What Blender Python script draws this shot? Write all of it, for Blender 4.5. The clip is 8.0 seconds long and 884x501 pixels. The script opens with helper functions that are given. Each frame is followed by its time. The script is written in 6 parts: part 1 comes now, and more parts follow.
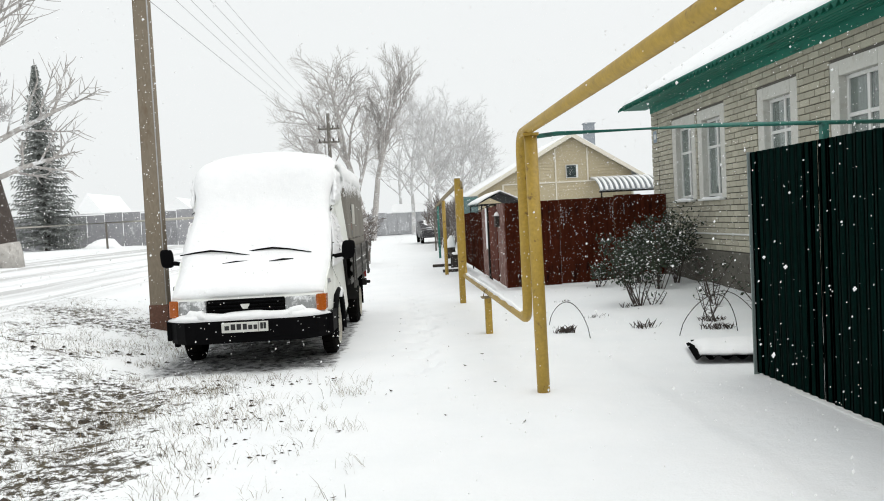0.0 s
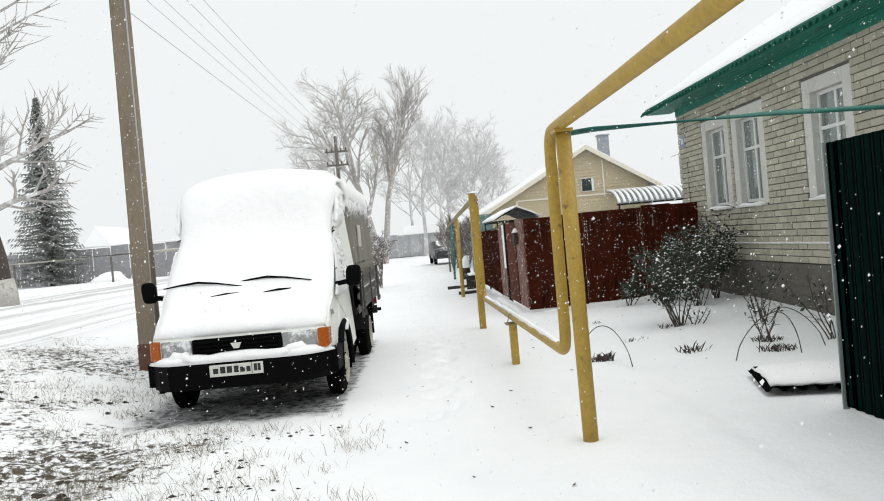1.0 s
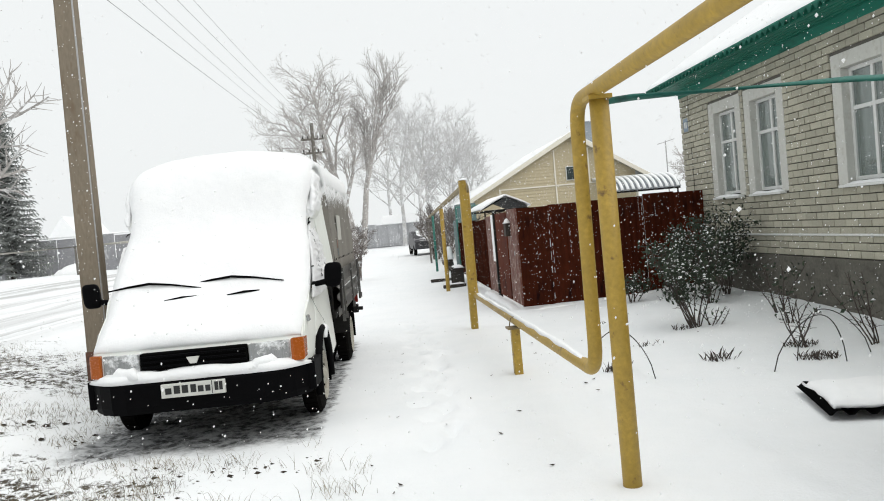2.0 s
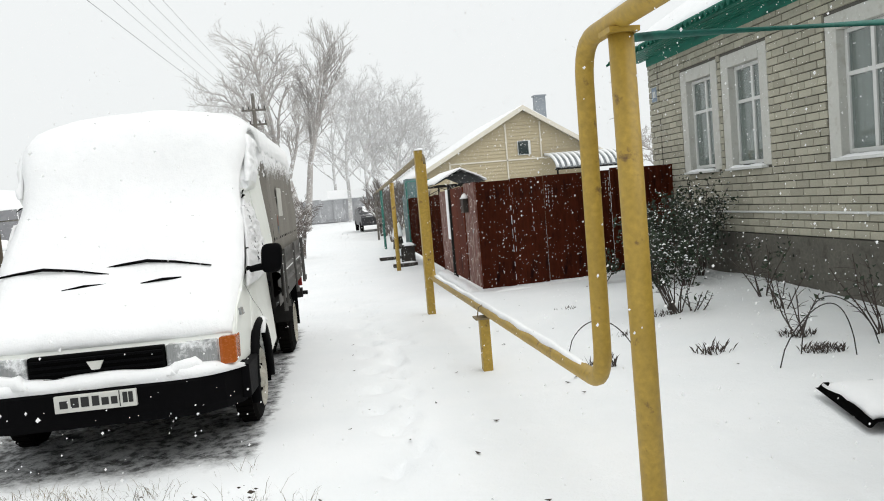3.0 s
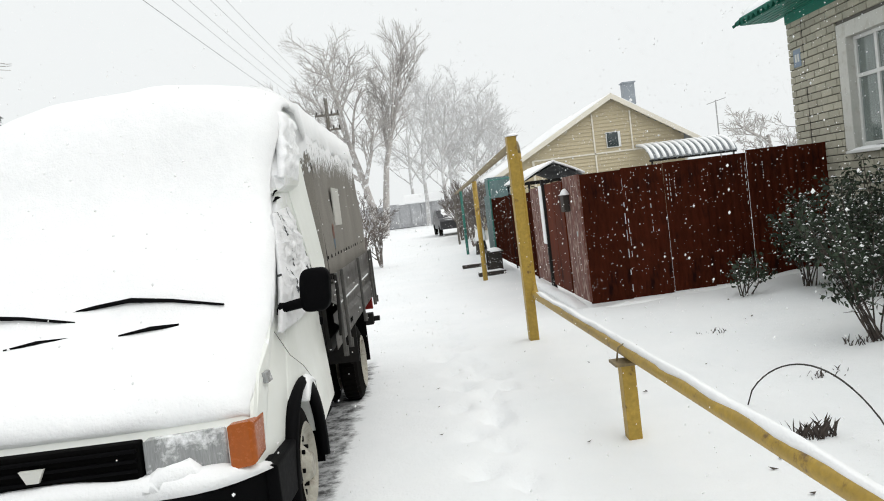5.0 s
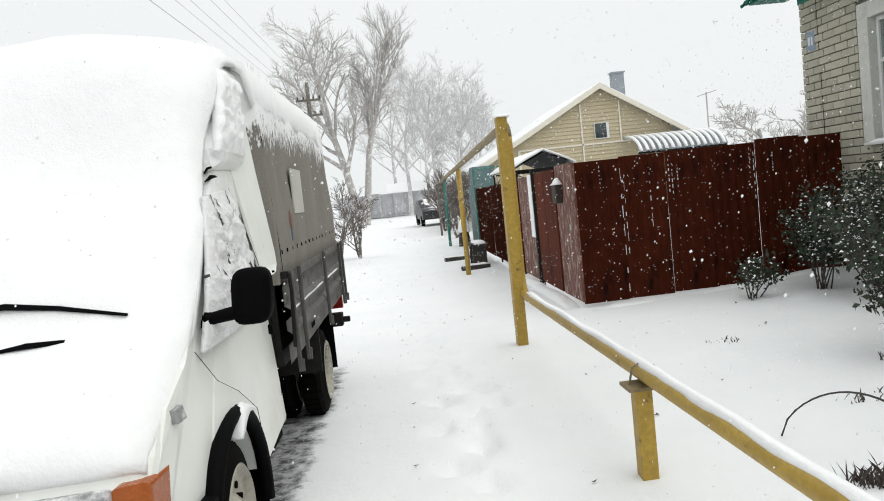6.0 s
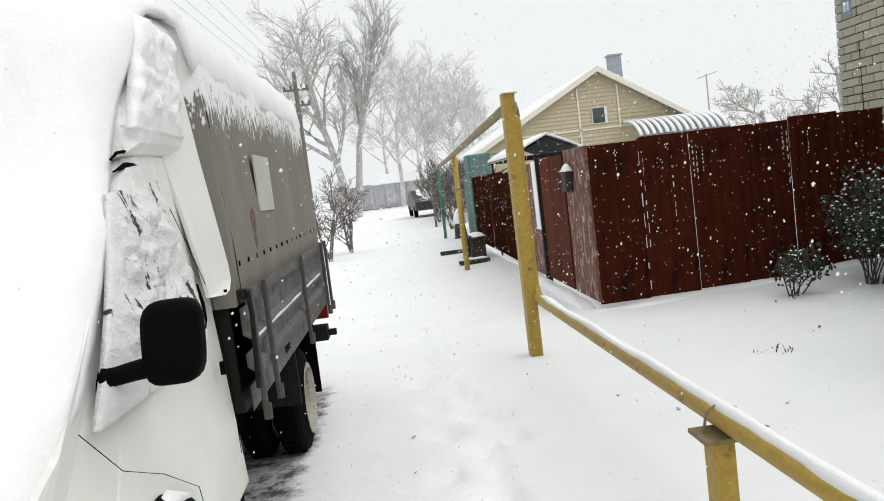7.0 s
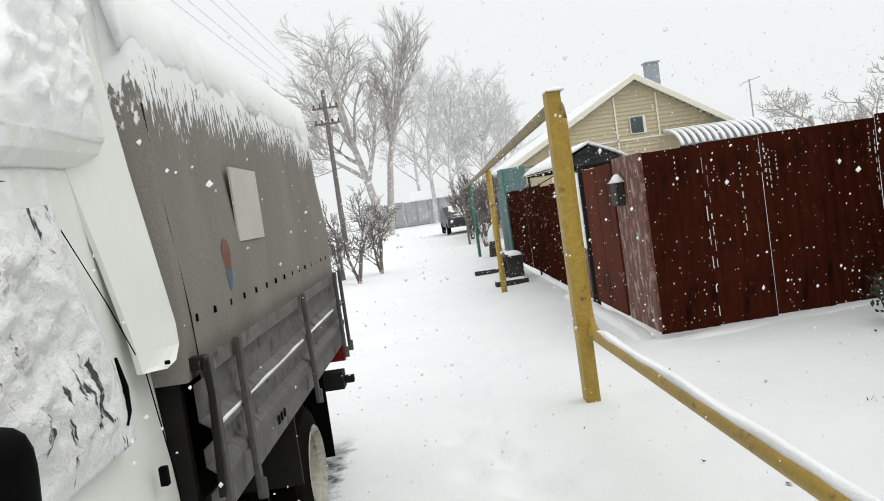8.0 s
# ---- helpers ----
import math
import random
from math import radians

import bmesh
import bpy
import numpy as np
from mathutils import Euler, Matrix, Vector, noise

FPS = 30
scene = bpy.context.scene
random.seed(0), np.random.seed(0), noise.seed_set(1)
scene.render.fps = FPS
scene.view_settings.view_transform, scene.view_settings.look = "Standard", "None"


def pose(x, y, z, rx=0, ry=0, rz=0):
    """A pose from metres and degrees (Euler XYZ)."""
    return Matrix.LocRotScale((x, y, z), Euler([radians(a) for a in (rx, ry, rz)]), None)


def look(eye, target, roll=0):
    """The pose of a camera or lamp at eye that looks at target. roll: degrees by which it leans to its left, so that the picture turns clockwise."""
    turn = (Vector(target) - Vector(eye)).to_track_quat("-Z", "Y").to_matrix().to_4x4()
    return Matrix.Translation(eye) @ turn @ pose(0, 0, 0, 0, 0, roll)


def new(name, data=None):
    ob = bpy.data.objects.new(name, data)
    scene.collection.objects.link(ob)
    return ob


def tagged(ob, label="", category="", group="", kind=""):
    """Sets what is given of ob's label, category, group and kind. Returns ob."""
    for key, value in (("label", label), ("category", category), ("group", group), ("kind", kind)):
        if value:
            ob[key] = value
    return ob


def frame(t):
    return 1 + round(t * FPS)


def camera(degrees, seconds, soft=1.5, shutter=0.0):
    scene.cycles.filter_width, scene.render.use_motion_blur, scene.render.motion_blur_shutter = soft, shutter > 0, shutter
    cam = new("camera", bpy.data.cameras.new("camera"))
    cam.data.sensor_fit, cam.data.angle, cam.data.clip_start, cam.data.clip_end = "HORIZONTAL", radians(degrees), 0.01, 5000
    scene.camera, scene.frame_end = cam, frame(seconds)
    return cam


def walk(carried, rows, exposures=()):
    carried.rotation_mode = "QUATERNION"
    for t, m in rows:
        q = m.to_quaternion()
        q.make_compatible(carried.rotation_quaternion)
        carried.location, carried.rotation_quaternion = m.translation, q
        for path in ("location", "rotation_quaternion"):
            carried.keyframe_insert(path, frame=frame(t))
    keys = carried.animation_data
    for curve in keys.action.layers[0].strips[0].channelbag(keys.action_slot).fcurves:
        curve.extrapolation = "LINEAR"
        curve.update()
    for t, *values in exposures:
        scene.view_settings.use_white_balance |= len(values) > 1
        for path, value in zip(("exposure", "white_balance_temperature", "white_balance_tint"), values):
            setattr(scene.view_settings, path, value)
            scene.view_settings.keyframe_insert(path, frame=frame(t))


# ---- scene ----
cam = camera(60.0, 8.0, 1.0)
PATH = [
    (0, (0.149, -0.895, 1.571), (0.257, 1.1, 1.485), -3.0),
    (0.5, (0.184, -0.299, 1.563), (0.305, 1.698, 1.546), -4.0),
    (1, (0.167, 0.249, 1.547), (0.245, 2.248, 1.517), -5.1),
    (1.5, (0.162, 0.855, 1.572), (0.363, 2.844, 1.508), -3.4),
    (1.7, (0.104, 1.089, 1.594), (0.217, 3.085, 1.543), -5.2),
    (3, (0.016, 2.547, 1.597), (0.286, 4.524, 1.459), -4.9),
    (3.5, (-0.019, 3.072, 1.598), (0.166, 5.062, 1.528), -6.7),
    (4, (-0.038, 3.59, 1.585), (0.165, 5.573, 1.429), -6.0),
    (4.5, (0.003, 4.084, 1.585), (0.142, 6.075, 1.465), -6.7),
    (5.8, (0.1, 5.48, 1.58), (0.124, 7.477, 1.472), -6.9),
    (6, (0.112, 5.597, 1.559), (0.222, 7.589, 1.417), -6.0),
    (6.5, (0.164, 6.163, 1.566), (0.302, 8.15, 1.383), -5.8),
    (7, (0.118, 6.641, 1.567), (0.243, 8.63, 1.397), -7.0),
    (7.5, (0.119, 7.194, 1.576), (0.158, 9.189, 1.447), -7.5),
    (8, (0.177, 7.655, 1.572), (0.221, 9.651, 1.455), -8.2),
]
walk(cam, [(t, look(eye, target, roll)) for t, eye, target, roll in PATH])

# ---- world and light ----
SUN_EL, SUN_AZ = 58.0, 115.0
world = bpy.data.worlds.new("overcast_sky")
scene.world = world
world.use_nodes = True
wn, wl = world.node_tree.nodes, world.node_tree.links
wn.clear()
w_out, w_bg = wn.new("ShaderNodeOutputWorld"), wn.new("ShaderNodeBackground")
w_sky, w_hue, w_mix = wn.new("ShaderNodeTexSky"), wn.new("ShaderNodeHueSaturation"), wn.new("ShaderNodeMix")
w_sky.sky_type, w_sky.sun_disc = "NISHITA", False
w_sky.sun_elevation, w_sky.sun_rotation = radians(SUN_EL), radians(SUN_AZ)
w_sky.dust_density, w_sky.air_density = 6.0, 1.5
w_hue.inputs["Saturation"].default_value, w_hue.inputs["Value"].default_value = 0.15, 0.08
w_mix.data_type = "RGBA"
w_mix.inputs["Factor"].default_value = 0.88
w_mix.inputs[7].default_value = (0.975, 1.005, 1.008, 1)
w_bg.inputs["Strength"].default_value = 1.0
wl.new(w_sky.outputs[0], w_hue.inputs["Color"])
wl.new(w_hue.outputs[0], w_mix.inputs[6])
wl.new(w_mix.outputs[2], w_bg.inputs["Color"])
wl.new(w_bg.outputs[0], w_out.inputs["Surface"])
sun = new("sun", bpy.data.lights.new("sun", "SUN"))
sun.data.energy, sun.data.angle, sun.data.color = 1.3, radians(70), (1.0, 0.98, 0.95)
sun.matrix_world = look((0, 0, 30), (math.sin(radians(SUN_AZ)) * -math.cos(radians(SUN_EL)) * 30,
                                     -math.cos(radians(SUN_AZ)) * math.cos(radians(SUN_EL)) * 30,
                                     30 - 30 * math.sin(radians(SUN_EL))))

# ---- materials ----
def nodes_of(name):
    m = bpy.data.materials.new(name)
    m.use_nodes = True
    nt = m.node_tree
    return m, nt, nt.nodes, nt.links, nt.nodes["Principled BSDF"]


def noise_tex(nt, coord, scale, detail=4.0, rough=0.55, stretch=None):
    n = nt.nodes.new("ShaderNodeTexNoise")
    n.inputs["Scale"].default_value, n.inputs["Detail"].default_value, n.inputs["Roughness"].default_value = scale, detail, rough
    if stretch:
        mp = nt.nodes.new("ShaderNodeMapping")
        mp.inputs["Scale"].default_value = stretch
        nt.links.new(coord, mp.inputs["Vector"])
        coord = mp.outputs[0]
    nt.links.new(coord, n.inputs["Vector"])
    return n.outputs["Fac"]


def ramp(nt, fac, lo, hi, c0=(0, 0, 0, 1), c1=(1, 1, 1, 1)):
    r = nt.nodes.new("ShaderNodeValToRGB")
    r.color_ramp.elements[0].position, r.color_ramp.elements[1].position = lo, hi
    r.color_ramp.elements[0].color, r.color_ramp.elements[1].color = c0, c1
    nt.links.new(fac, r.inputs[0])
    return r.outputs["Color"]


def blend(nt, fac, a, b):
    m = nt.nodes.new("ShaderNodeMix")
    m.data_type = "RGBA"
    for sock, v in ((m.inputs["Factor"], fac), (m.inputs[6], a), (m.inputs[7], b)):
        if isinstance(v, (tuple, float, int)):
            sock.default_value = (*v, 1) if isinstance(v, tuple) and len(v) == 3 else v
        else:
            nt.links.new(v, sock)
    return m.outputs[2]


def maths(nt, op, a, b=0.0, clamp=False):
    m = nt.nodes.new("ShaderNodeMath")
    m.operation, m.use_clamp = op, clamp
    for sock, v in ((m.inputs[0], a), (m.inputs[1], b)):
        if isinstance(v, (float, int)):
            sock.default_value = v
        else:
            nt.links.new(v, sock)
    return m.outputs[0]


def bump_of(nt, height, strength, distance):
    b = nt.nodes.new("ShaderNodeBump")
    b.inputs["Strength"].default_value, b.inputs["Distance"].default_value = strength, distance
    nt.links.new(height, b.inputs["Height"])
    return b.outputs[0]


def surface(name, color, rough=0.7, metal=0.0, var=0.15, grain=40.0, patch=3.0, bump=0.15, stain=None, stain_at=(0.55, 0.7),
            stretch=None, pieces=0.0, spec=0.4, bump_dist=0.004, snow=None, snow_stretch=None, snow_scale=6.0, islands=0.0):
    """A surface with grain, larger patches, an optional stain of a second colour, and optional clinging snow."""
    m, nt, n, l, bsdf = nodes_of(name)
    co = n.new("ShaderNodeTexCoord").outputs["Object"]
    fine, big = noise_tex(nt, co, grain, 6, 0.6, stretch), noise_tex(nt, co, patch, 3, 0.5, stretch)
    dark, light = tuple(c * (1 - var) for c in color), tuple(min(1.0, c * (1 + var)) for c in color)
    c = blend(nt, ramp(nt, fine, 0.3, 0.7), dark, light)
    c = blend(nt, ramp(nt, big, 0.3, 0.72), c, blend(nt, 0.5, c, tuple(x * (1 - var) for x in dark)))
    if stain:
        c = blend(nt, ramp(nt, noise_tex(nt, co, patch * 2.3, 5, 0.65, stretch), *stain_at), c, stain)
    if pieces or islands:
        if pieces:
            rnd = n.new("ShaderNodeObjectInfo").outputs["Random"]
        else:
            rnd = n.new("ShaderNodeNewGeometry").outputs["Random Per Island"]
        k = max(pieces, islands)
        hsv = n.new("ShaderNodeHueSaturation")
        l.new(maths(nt, "ADD", maths(nt, "MULTIPLY", rnd, 2 * k), 1 - k), hsv.inputs["Value"])
        l.new(c, hsv.inputs["Color"])
        c = hsv.outputs[0]
    if snow:
        c = blend(nt, ramp(nt, noise_tex(nt, co, snow_scale, 6, 0.7, snow_stretch), *snow), c, (0.82, 0.83, 0.84))
    l.new(c, bsdf.inputs["Base Color"])
    l.new(maths(nt, "ADD", maths(nt, "MULTIPLY", fine, 0.25), rough - 0.12, True), bsdf.inputs["Roughness"])
    bsdf.inputs["Metallic"].default_value = metal
    bsdf.inputs["Specular IOR Level"].default_value = spec
    if bump:
        l.new(bump_of(nt, maths(nt, "ADD", fine, maths(nt, "MULTIPLY", big, 1.5)), bump, bump_dist), bsdf.inputs["Normal"])
    return m


def make_snow(name, scale=1.0):
    m, nt, n, l, bsdf = nodes_of(name)
    co = n.new("ShaderNodeTexCoord").outputs["Object"]
    fine, mid, big = noise_tex(nt, co, 90 * scale, 4), noise_tex(nt, co, 9 * scale, 6, 0.6), noise_tex(nt, co, 1.3 * scale, 3)
    c = blend(nt, ramp(nt, mid, 0.3, 0.7), (0.86, 0.87, 0.875), (0.92, 0.925, 0.925))
    l.new(blend(nt, ramp(nt, big, 0.35, 0.75), c, (0.88, 0.885, 0.89)), bsdf.inputs["Base Color"])
    bsdf.inputs["Roughness"].default_value, bsdf.inputs["Specular IOR Level"].default_value = 0.75, 0.25
    l.new(bump_of(nt, maths(nt, "ADD", maths(nt, "MULTIPLY", fine, 0.35), mid), 0.35, 0.03), bsdf.inputs["Normal"])
    return m


def make_ground():
    """Snow over frozen earth: bare and darkened with painted shade where the truck stands, patchy with dead grass on
    the verge.
    """
    m, nt, n, l, bsdf = nodes_of("snowy_ground")
    co = n.new("ShaderNodeTexCoord").outputs["Object"]
    sep = n.new("ShaderNodeSeparateXYZ")
    l.new(co, sep.inputs[0])
    x, y = sep.outputs[0], sep.outputs[1]
    fine, mid, big = noise_tex(nt, co, 60, 5), noise_tex(nt, co, 7, 6, 0.65), noise_tex(nt, co, 1.1, 4, 0.6)
    snow = blend(nt, ramp(nt, big, 0.3, 0.75), (0.87, 0.88, 0.885), (0.82, 0.84, 0.85))

    def smooth(v, a, b):
        s = n.new("ShaderNodeMapRange")
        s.interpolation_type = "SMOOTHSTEP"
        for k, q in (("From Min", a), ("From Max", b)):
            s.inputs[k].default_value = q
        l.new(v, s.inputs["Value"])
        return s.outputs[0]
    earth = blend(nt, ramp(nt, fine, 0.3, 0.7), (0.014, 0.011, 0.009), (0.075, 0.06, 0.043))
    grass = blend(nt, ramp(nt, mid, 0.45, 0.75), earth, (0.11, 0.095, 0.062))
    verge = maths(nt, "MULTIPLY", maths(nt, "MULTIPLY", smooth(x, -0.5, -2.3), smooth(x, -8.0, -5.0)), smooth(y, 16.0, 10.0))
    torn = noise_tex(nt, co, 8, 9, 0.78)
    field = maths(nt, "ADD", maths(nt, "MULTIPLY", noise_tex(nt, co, 0.55, 3, 0.5), 0.75), maths(nt, "MULTIPLY", torn, 0.75))
    patch = ramp(nt, maths(nt, "SUBTRACT", maths(nt, "ADD", field, maths(nt, "MULTIPLY", verge, 0.2)), 0.2), 0.765, 0.80)
    patch = maths(nt, "MULTIPLY", maths(nt, "MULTIPLY", patch, ramp(nt, verge, 0.05, 0.4)), ramp(nt, noise_tex(nt, co, 14, 7, 0.72), 0.44, 0.52))
    # bare strip under the parked truck, its earth blackened to paint in shade
    jag = maths(nt, "MULTIPLY", maths(nt, "SUBTRACT", mid, 0.5), 0.38)
    xr, yr = maths(nt, "ADD", maths(nt, "SUBTRACT", x, maths(nt, "MULTIPLY", y, 0.0227)), jag), maths(nt, "ADD", y, jag)
    under = maths(nt, "MULTIPLY", maths(nt, "MULTIPLY", smooth(xr, -0.80, -0.92), smooth(xr, -3.1, -2.85)),
                  maths(nt, "MULTIPLY", smooth(yr, 7.65, 8.0), smooth(yr, 13.5, 12.9)))
    frozen = blend(nt, ramp(nt, noise_tex(nt, co, 5, 8, 0.7), 0.35, 0.68), (0.008, 0.0075, 0.007), (0.085, 0.085, 0.085))
    c = blend(nt, patch, snow, grass)
    c = blend(nt, maths(nt, "MULTIPLY", under, maths(nt, "ADD", maths(nt, "MULTIPLY", ramp(nt, noise_tex(nt, co, 11, 6, 0.7), 0.42, 0.6), 0.5), 0.45)), c, frozen)
    # faint tyre tracks on the road
    track = noise_tex(nt, co, 1.0, 5, 0.6, (2.6, 0.05, 1))
    road = maths(nt, "MULTIPLY", maths(nt, "MULTIPLY", smooth(x, -5.2, -6.0), smooth(x, -13.0, -10.5)), ramp(nt, track, 0.46, 0.62))
    c = blend(nt, maths(nt, "MULTIPLY", road, 0.75), c, (0.45, 0.445, 0.44))
    l.new(c, bsdf.inputs["Base Color"])
    bsdf.inputs["Roughness"].default_value, bsdf.inputs["Specular IOR Level"].default_value = 0.8, 0.2
    l.new(bump_of(nt, maths(nt, "ADD", maths(nt, "MULTIPLY", fine, 0.4), mid), 0.4, 0.03), bsdf.inputs["Normal"])
    return m


def make_glass(name, tint=(0.03, 0.04, 0.04), rough=0.06):
    m, nt, n, l, bsdf = nodes_of(name)
    co = n.new("ShaderNodeTexCoord").outputs["Object"]
    l.new(blend(nt, ramp(nt, noise_tex(nt, co, 4, 3), 0.3, 0.7), tint, tuple(c * 1.6 for c in tint)), bsdf.inputs["Base Color"])
    bsdf.inputs["Roughness"].default_value, bsdf.inputs["Specular IOR Level"].default_value = rough, 0.6
    return m


def make_caked_glass():
    """Side glass of the cab: clinging wet snow with dark runs where it slid off."""
    m, nt, n, l, bsdf = nodes_of("snow_caked_glass")
    co = n.new("ShaderNodeTexCoord").outputs["Object"]
    lump, run = noise_tex(nt, co, 22, 6, 0.65), noise_tex(nt, co, 6, 5, 0.6, (1, 3.4, 0.7))
    bare = ramp(nt, run, 0.615, 0.64)
    l.new(blend(nt, bare, (0.84, 0.84, 0.845), (0.05, 0.05, 0.055)), bsdf.inputs["Base Color"])
    bsdf.inputs["Roughness"].default_value = 0.6
    l.new(bump_of(nt, maths(nt, "SUBTRACT", lump, maths(nt, "MULTIPLY", bare, 0.8)), 0.9, 0.03), bsdf.inputs["Normal"])
    return m


def make_tarp():
    """Grey canvas with creases, grime, and snow streaks sliding off the roof edge."""
    m, nt, n, l, bsdf = nodes_of("grey_tarpaulin")
    co = n.new("ShaderNodeTexCoord").outputs["Object"]
    sep = n.new("ShaderNodeSeparateXYZ")
    l.new(co, sep.inputs[0])
    fine, big = noise_tex(nt, co, 120, 4), noise_tex(nt, co, 2.0, 5, 0.6, (1, 1, 0.4))
    c = blend(nt, ramp(nt, big, 0.3, 0.7), (0.195, 0.182, 0.160), (0.27, 0.254, 0.226))
    c = blend(nt, maths(nt, "MULTIPLY", ramp(nt, fine, 0.35, 0.65), 0.35), c, (0.1, 0.092, 0.08))
    streak = noise_tex(nt, co, 30, 5, 0.62, (1, 1.6, 0.42))
    wide = noise_tex(nt, co, 1.4, 3, 0.5, (1, 1, 0.2))
    rise = n.new("ShaderNodeMapRange")
    rise.inputs["From Min"].default_value, rise.inputs["From Max"].default_value = 1.93, 2.30
    rise.clamp = False
    l.new(sep.outputs[2], rise.inputs["Value"])
    amount = maths(nt, "ADD", maths(nt, "MULTIPLY", rise.outputs[0], 0.46), maths(nt, "MULTIPLY", maths(nt, "SUBTRACT", wide, 0.5), 0.35))
    mask = ramp(nt, maths(nt, "ADD", streak, amount), 0.70, 0.75)
    l.new(blend(nt, mask, c, (0.84, 0.845, 0.85)), bsdf.inputs["Base Color"])
    bsdf.inputs["Roughness"].default_value, bsdf.inputs["Specular IOR Level"].default_value = 0.85, 0.2
    h = maths(nt, "ADD", maths(nt, "MULTIPLY", mask, 1.2), maths(nt, "MULTIPLY", big, 1.5))
    l.new(bump_of(nt, maths(nt, "ADD", h, maths(nt, "MULTIPLY", fine, 0.2)), 0.55, 0.02), bsdf.inputs["Normal"])
    return m


def make_van_paint():
    m, nt, n, l, bsdf = nodes_of("van_white_paint")
    co = n.new("ShaderNodeTexCoord").outputs["Object"]
    sep = n.new("ShaderNodeSeparateXYZ")
    l.new(co, sep.inputs[0])
    fine, big = noise_tex(nt, co, 30, 6, 0.7), noise_tex(nt, co, 2.2, 4, 0.6)
    c = blend(nt, ramp(nt, big, 0.3, 0.75), (0.79, 0.805, 0.765), (0.73, 0.745, 0.70))
    # road dirt thrown up behind the front wheel
    back = n.new("ShaderNodeMapRange")
    back.inputs["From Min"].default_value, back.inputs["From Max"].default_value = 1.55, 2.3
    l.new(sep.outputs[1], back.inputs["Value"])
    low = n.new("ShaderNodeMapRange")
    low.inputs["From Min"].default_value, low.inputs["From Max"].default_value = 1.1, 0.5
    l.new(sep.outputs[2], low.inputs["Value"])
    dirt = maths(nt, "MULTIPLY", maths(nt, "MULTIPLY", back.outputs[0], low.outputs[0]), ramp(nt, big, 0.2, 0.7))
    c = blend(nt, maths(nt, "MULTIPLY", dirt, 0.9), c, (0.25, 0.215, 0.16))
    front = n.new("ShaderNodeMapRange")
    front.inputs["From Min"].default_value, front.inputs["From Max"].default_value = 1.95, 1.1
    l.new(sep.outputs[1], front.inputs["Value"])
    high = n.new("ShaderNodeMapRange")
    high.inputs["From Min"].default_value, high.inputs["From Max"].default_value = 1.0, 1.5
    l.new(sep.outputs[2], high.inputs["Value"])
    cling = maths(nt, "ADD", noise_tex(nt, co, 9, 7, 0.7), maths(nt, "MULTIPLY", maths(nt, "MULTIPLY", front.outputs[0], high.outputs[0]), 0.38))
    mask = ramp(nt, cling, 0.64, 0.72)
    l.new(blend(nt, mask, c, (0.85, 0.855, 0.86)), bsdf.inputs["Base Color"])
    l.new(maths(nt, "ADD", maths(nt, "MULTIPLY", fine, 0.3), maths(nt, "ADD", maths(nt, "MULTIPLY", mask, 0.4), 0.22)), bsdf.inputs["Roughness"])
    l.new(bump_of(nt, maths(nt, "ADD", mask, maths(nt, "MULTIPLY", fine, 0.25)), 0.25, 0.012), bsdf.inputs["Normal"])
    return m



def make_flake():
    """Thin airy flakes that light shines through."""
    m, nt, n, l, bsdf = nodes_of("snow_flake")
    bsdf.inputs["Base Color"].default_value, bsdf.inputs["Roughness"].default_value = (0.95, 0.955, 0.96, 1), 0.8
    thin, mix = n.new("ShaderNodeBsdfTranslucent"), n.new("ShaderNodeMixShader")
    thin.inputs["Color"].default_value, mix.inputs[0].default_value = (0.97, 0.97, 0.97, 1), 0.6
    l.new(bsdf.outputs[0], mix.inputs[1])
    l.new(thin.outputs[0], mix.inputs[2])
    l.new(mix.outputs[0], n["Material Output"].inputs["Surface"])
    return m


SNOW, GROUND, FLAKE = make_snow("fresh_snow"), make_ground(), make_flake()
YELLOW = surface("yellow_gas_paint", (0.42, 0.275, 0.045), 0.5, var=0.2, grain=35, patch=4, bump=0.15, stain=(0.15, 0.085, 0.03), stain_at=(0.60, 0.70))
PIPE_GREEN = surface("green_pipe_paint", (0.03, 0.17, 0.135), 0.5, var=0.2, stain=(0.02, 0.07, 0.06))
GATE_GREEN = surface("dark_green_coated_sheet", (0.001, 0.018, 0.0145), 0.5, spec=0.05, var=0.25, grain=25, patch=2, bump=0.05)
FASCIA = surface("green_eave_paint", (0.012, 0.19, 0.13), 0.6, var=0.2, grain=30, stain=(0.01, 0.08, 0.06), stretch=(1, 0.2, 1))
BROWN = surface("red_brown_sheet_paint", (0.096, 0.0225, 0.0105), 0.7, var=0.25, grain=20, patch=2.5, bump=0.08, spec=0.05, pieces=0.12,
                stain=(0.03, 0.01, 0.008), stretch=(1, 1, 0.3))
RUST = surface("rusted_brown_sheet", (0.14, 0.05, 0.036), 0.75, var=0.35, grain=18, patch=5, bump=0.25, stain=(0.32, 0.23, 0.19), stain_at=(0.5, 0.64), stretch=(1, 1, 0.5))
BRICK = surface("pale_silicate_brick", (0.43, 0.412, 0.33), 0.85, var=0.12, grain=45, patch=1.2, bump=0.3, pieces=0.13)
BRICK_FAR = surface("pale_silicate_bricks", (0.43, 0.412, 0.33), 0.85, var=0.12, grain=45, patch=1.2, bump=0.3, islands=0.13)
MORTAR = surface("grey_mortar", (0.13, 0.125, 0.11), 0.95, var=0.2, grain=60)
PLINTH = surface("concrete_plinth", (0.135, 0.128, 0.108), 0.9, var=0.25, grain=25, patch=2.5, bump=0.35, stain=(0.07, 0.068, 0.055), snow=(0.72, 0.80), snow_scale=5)
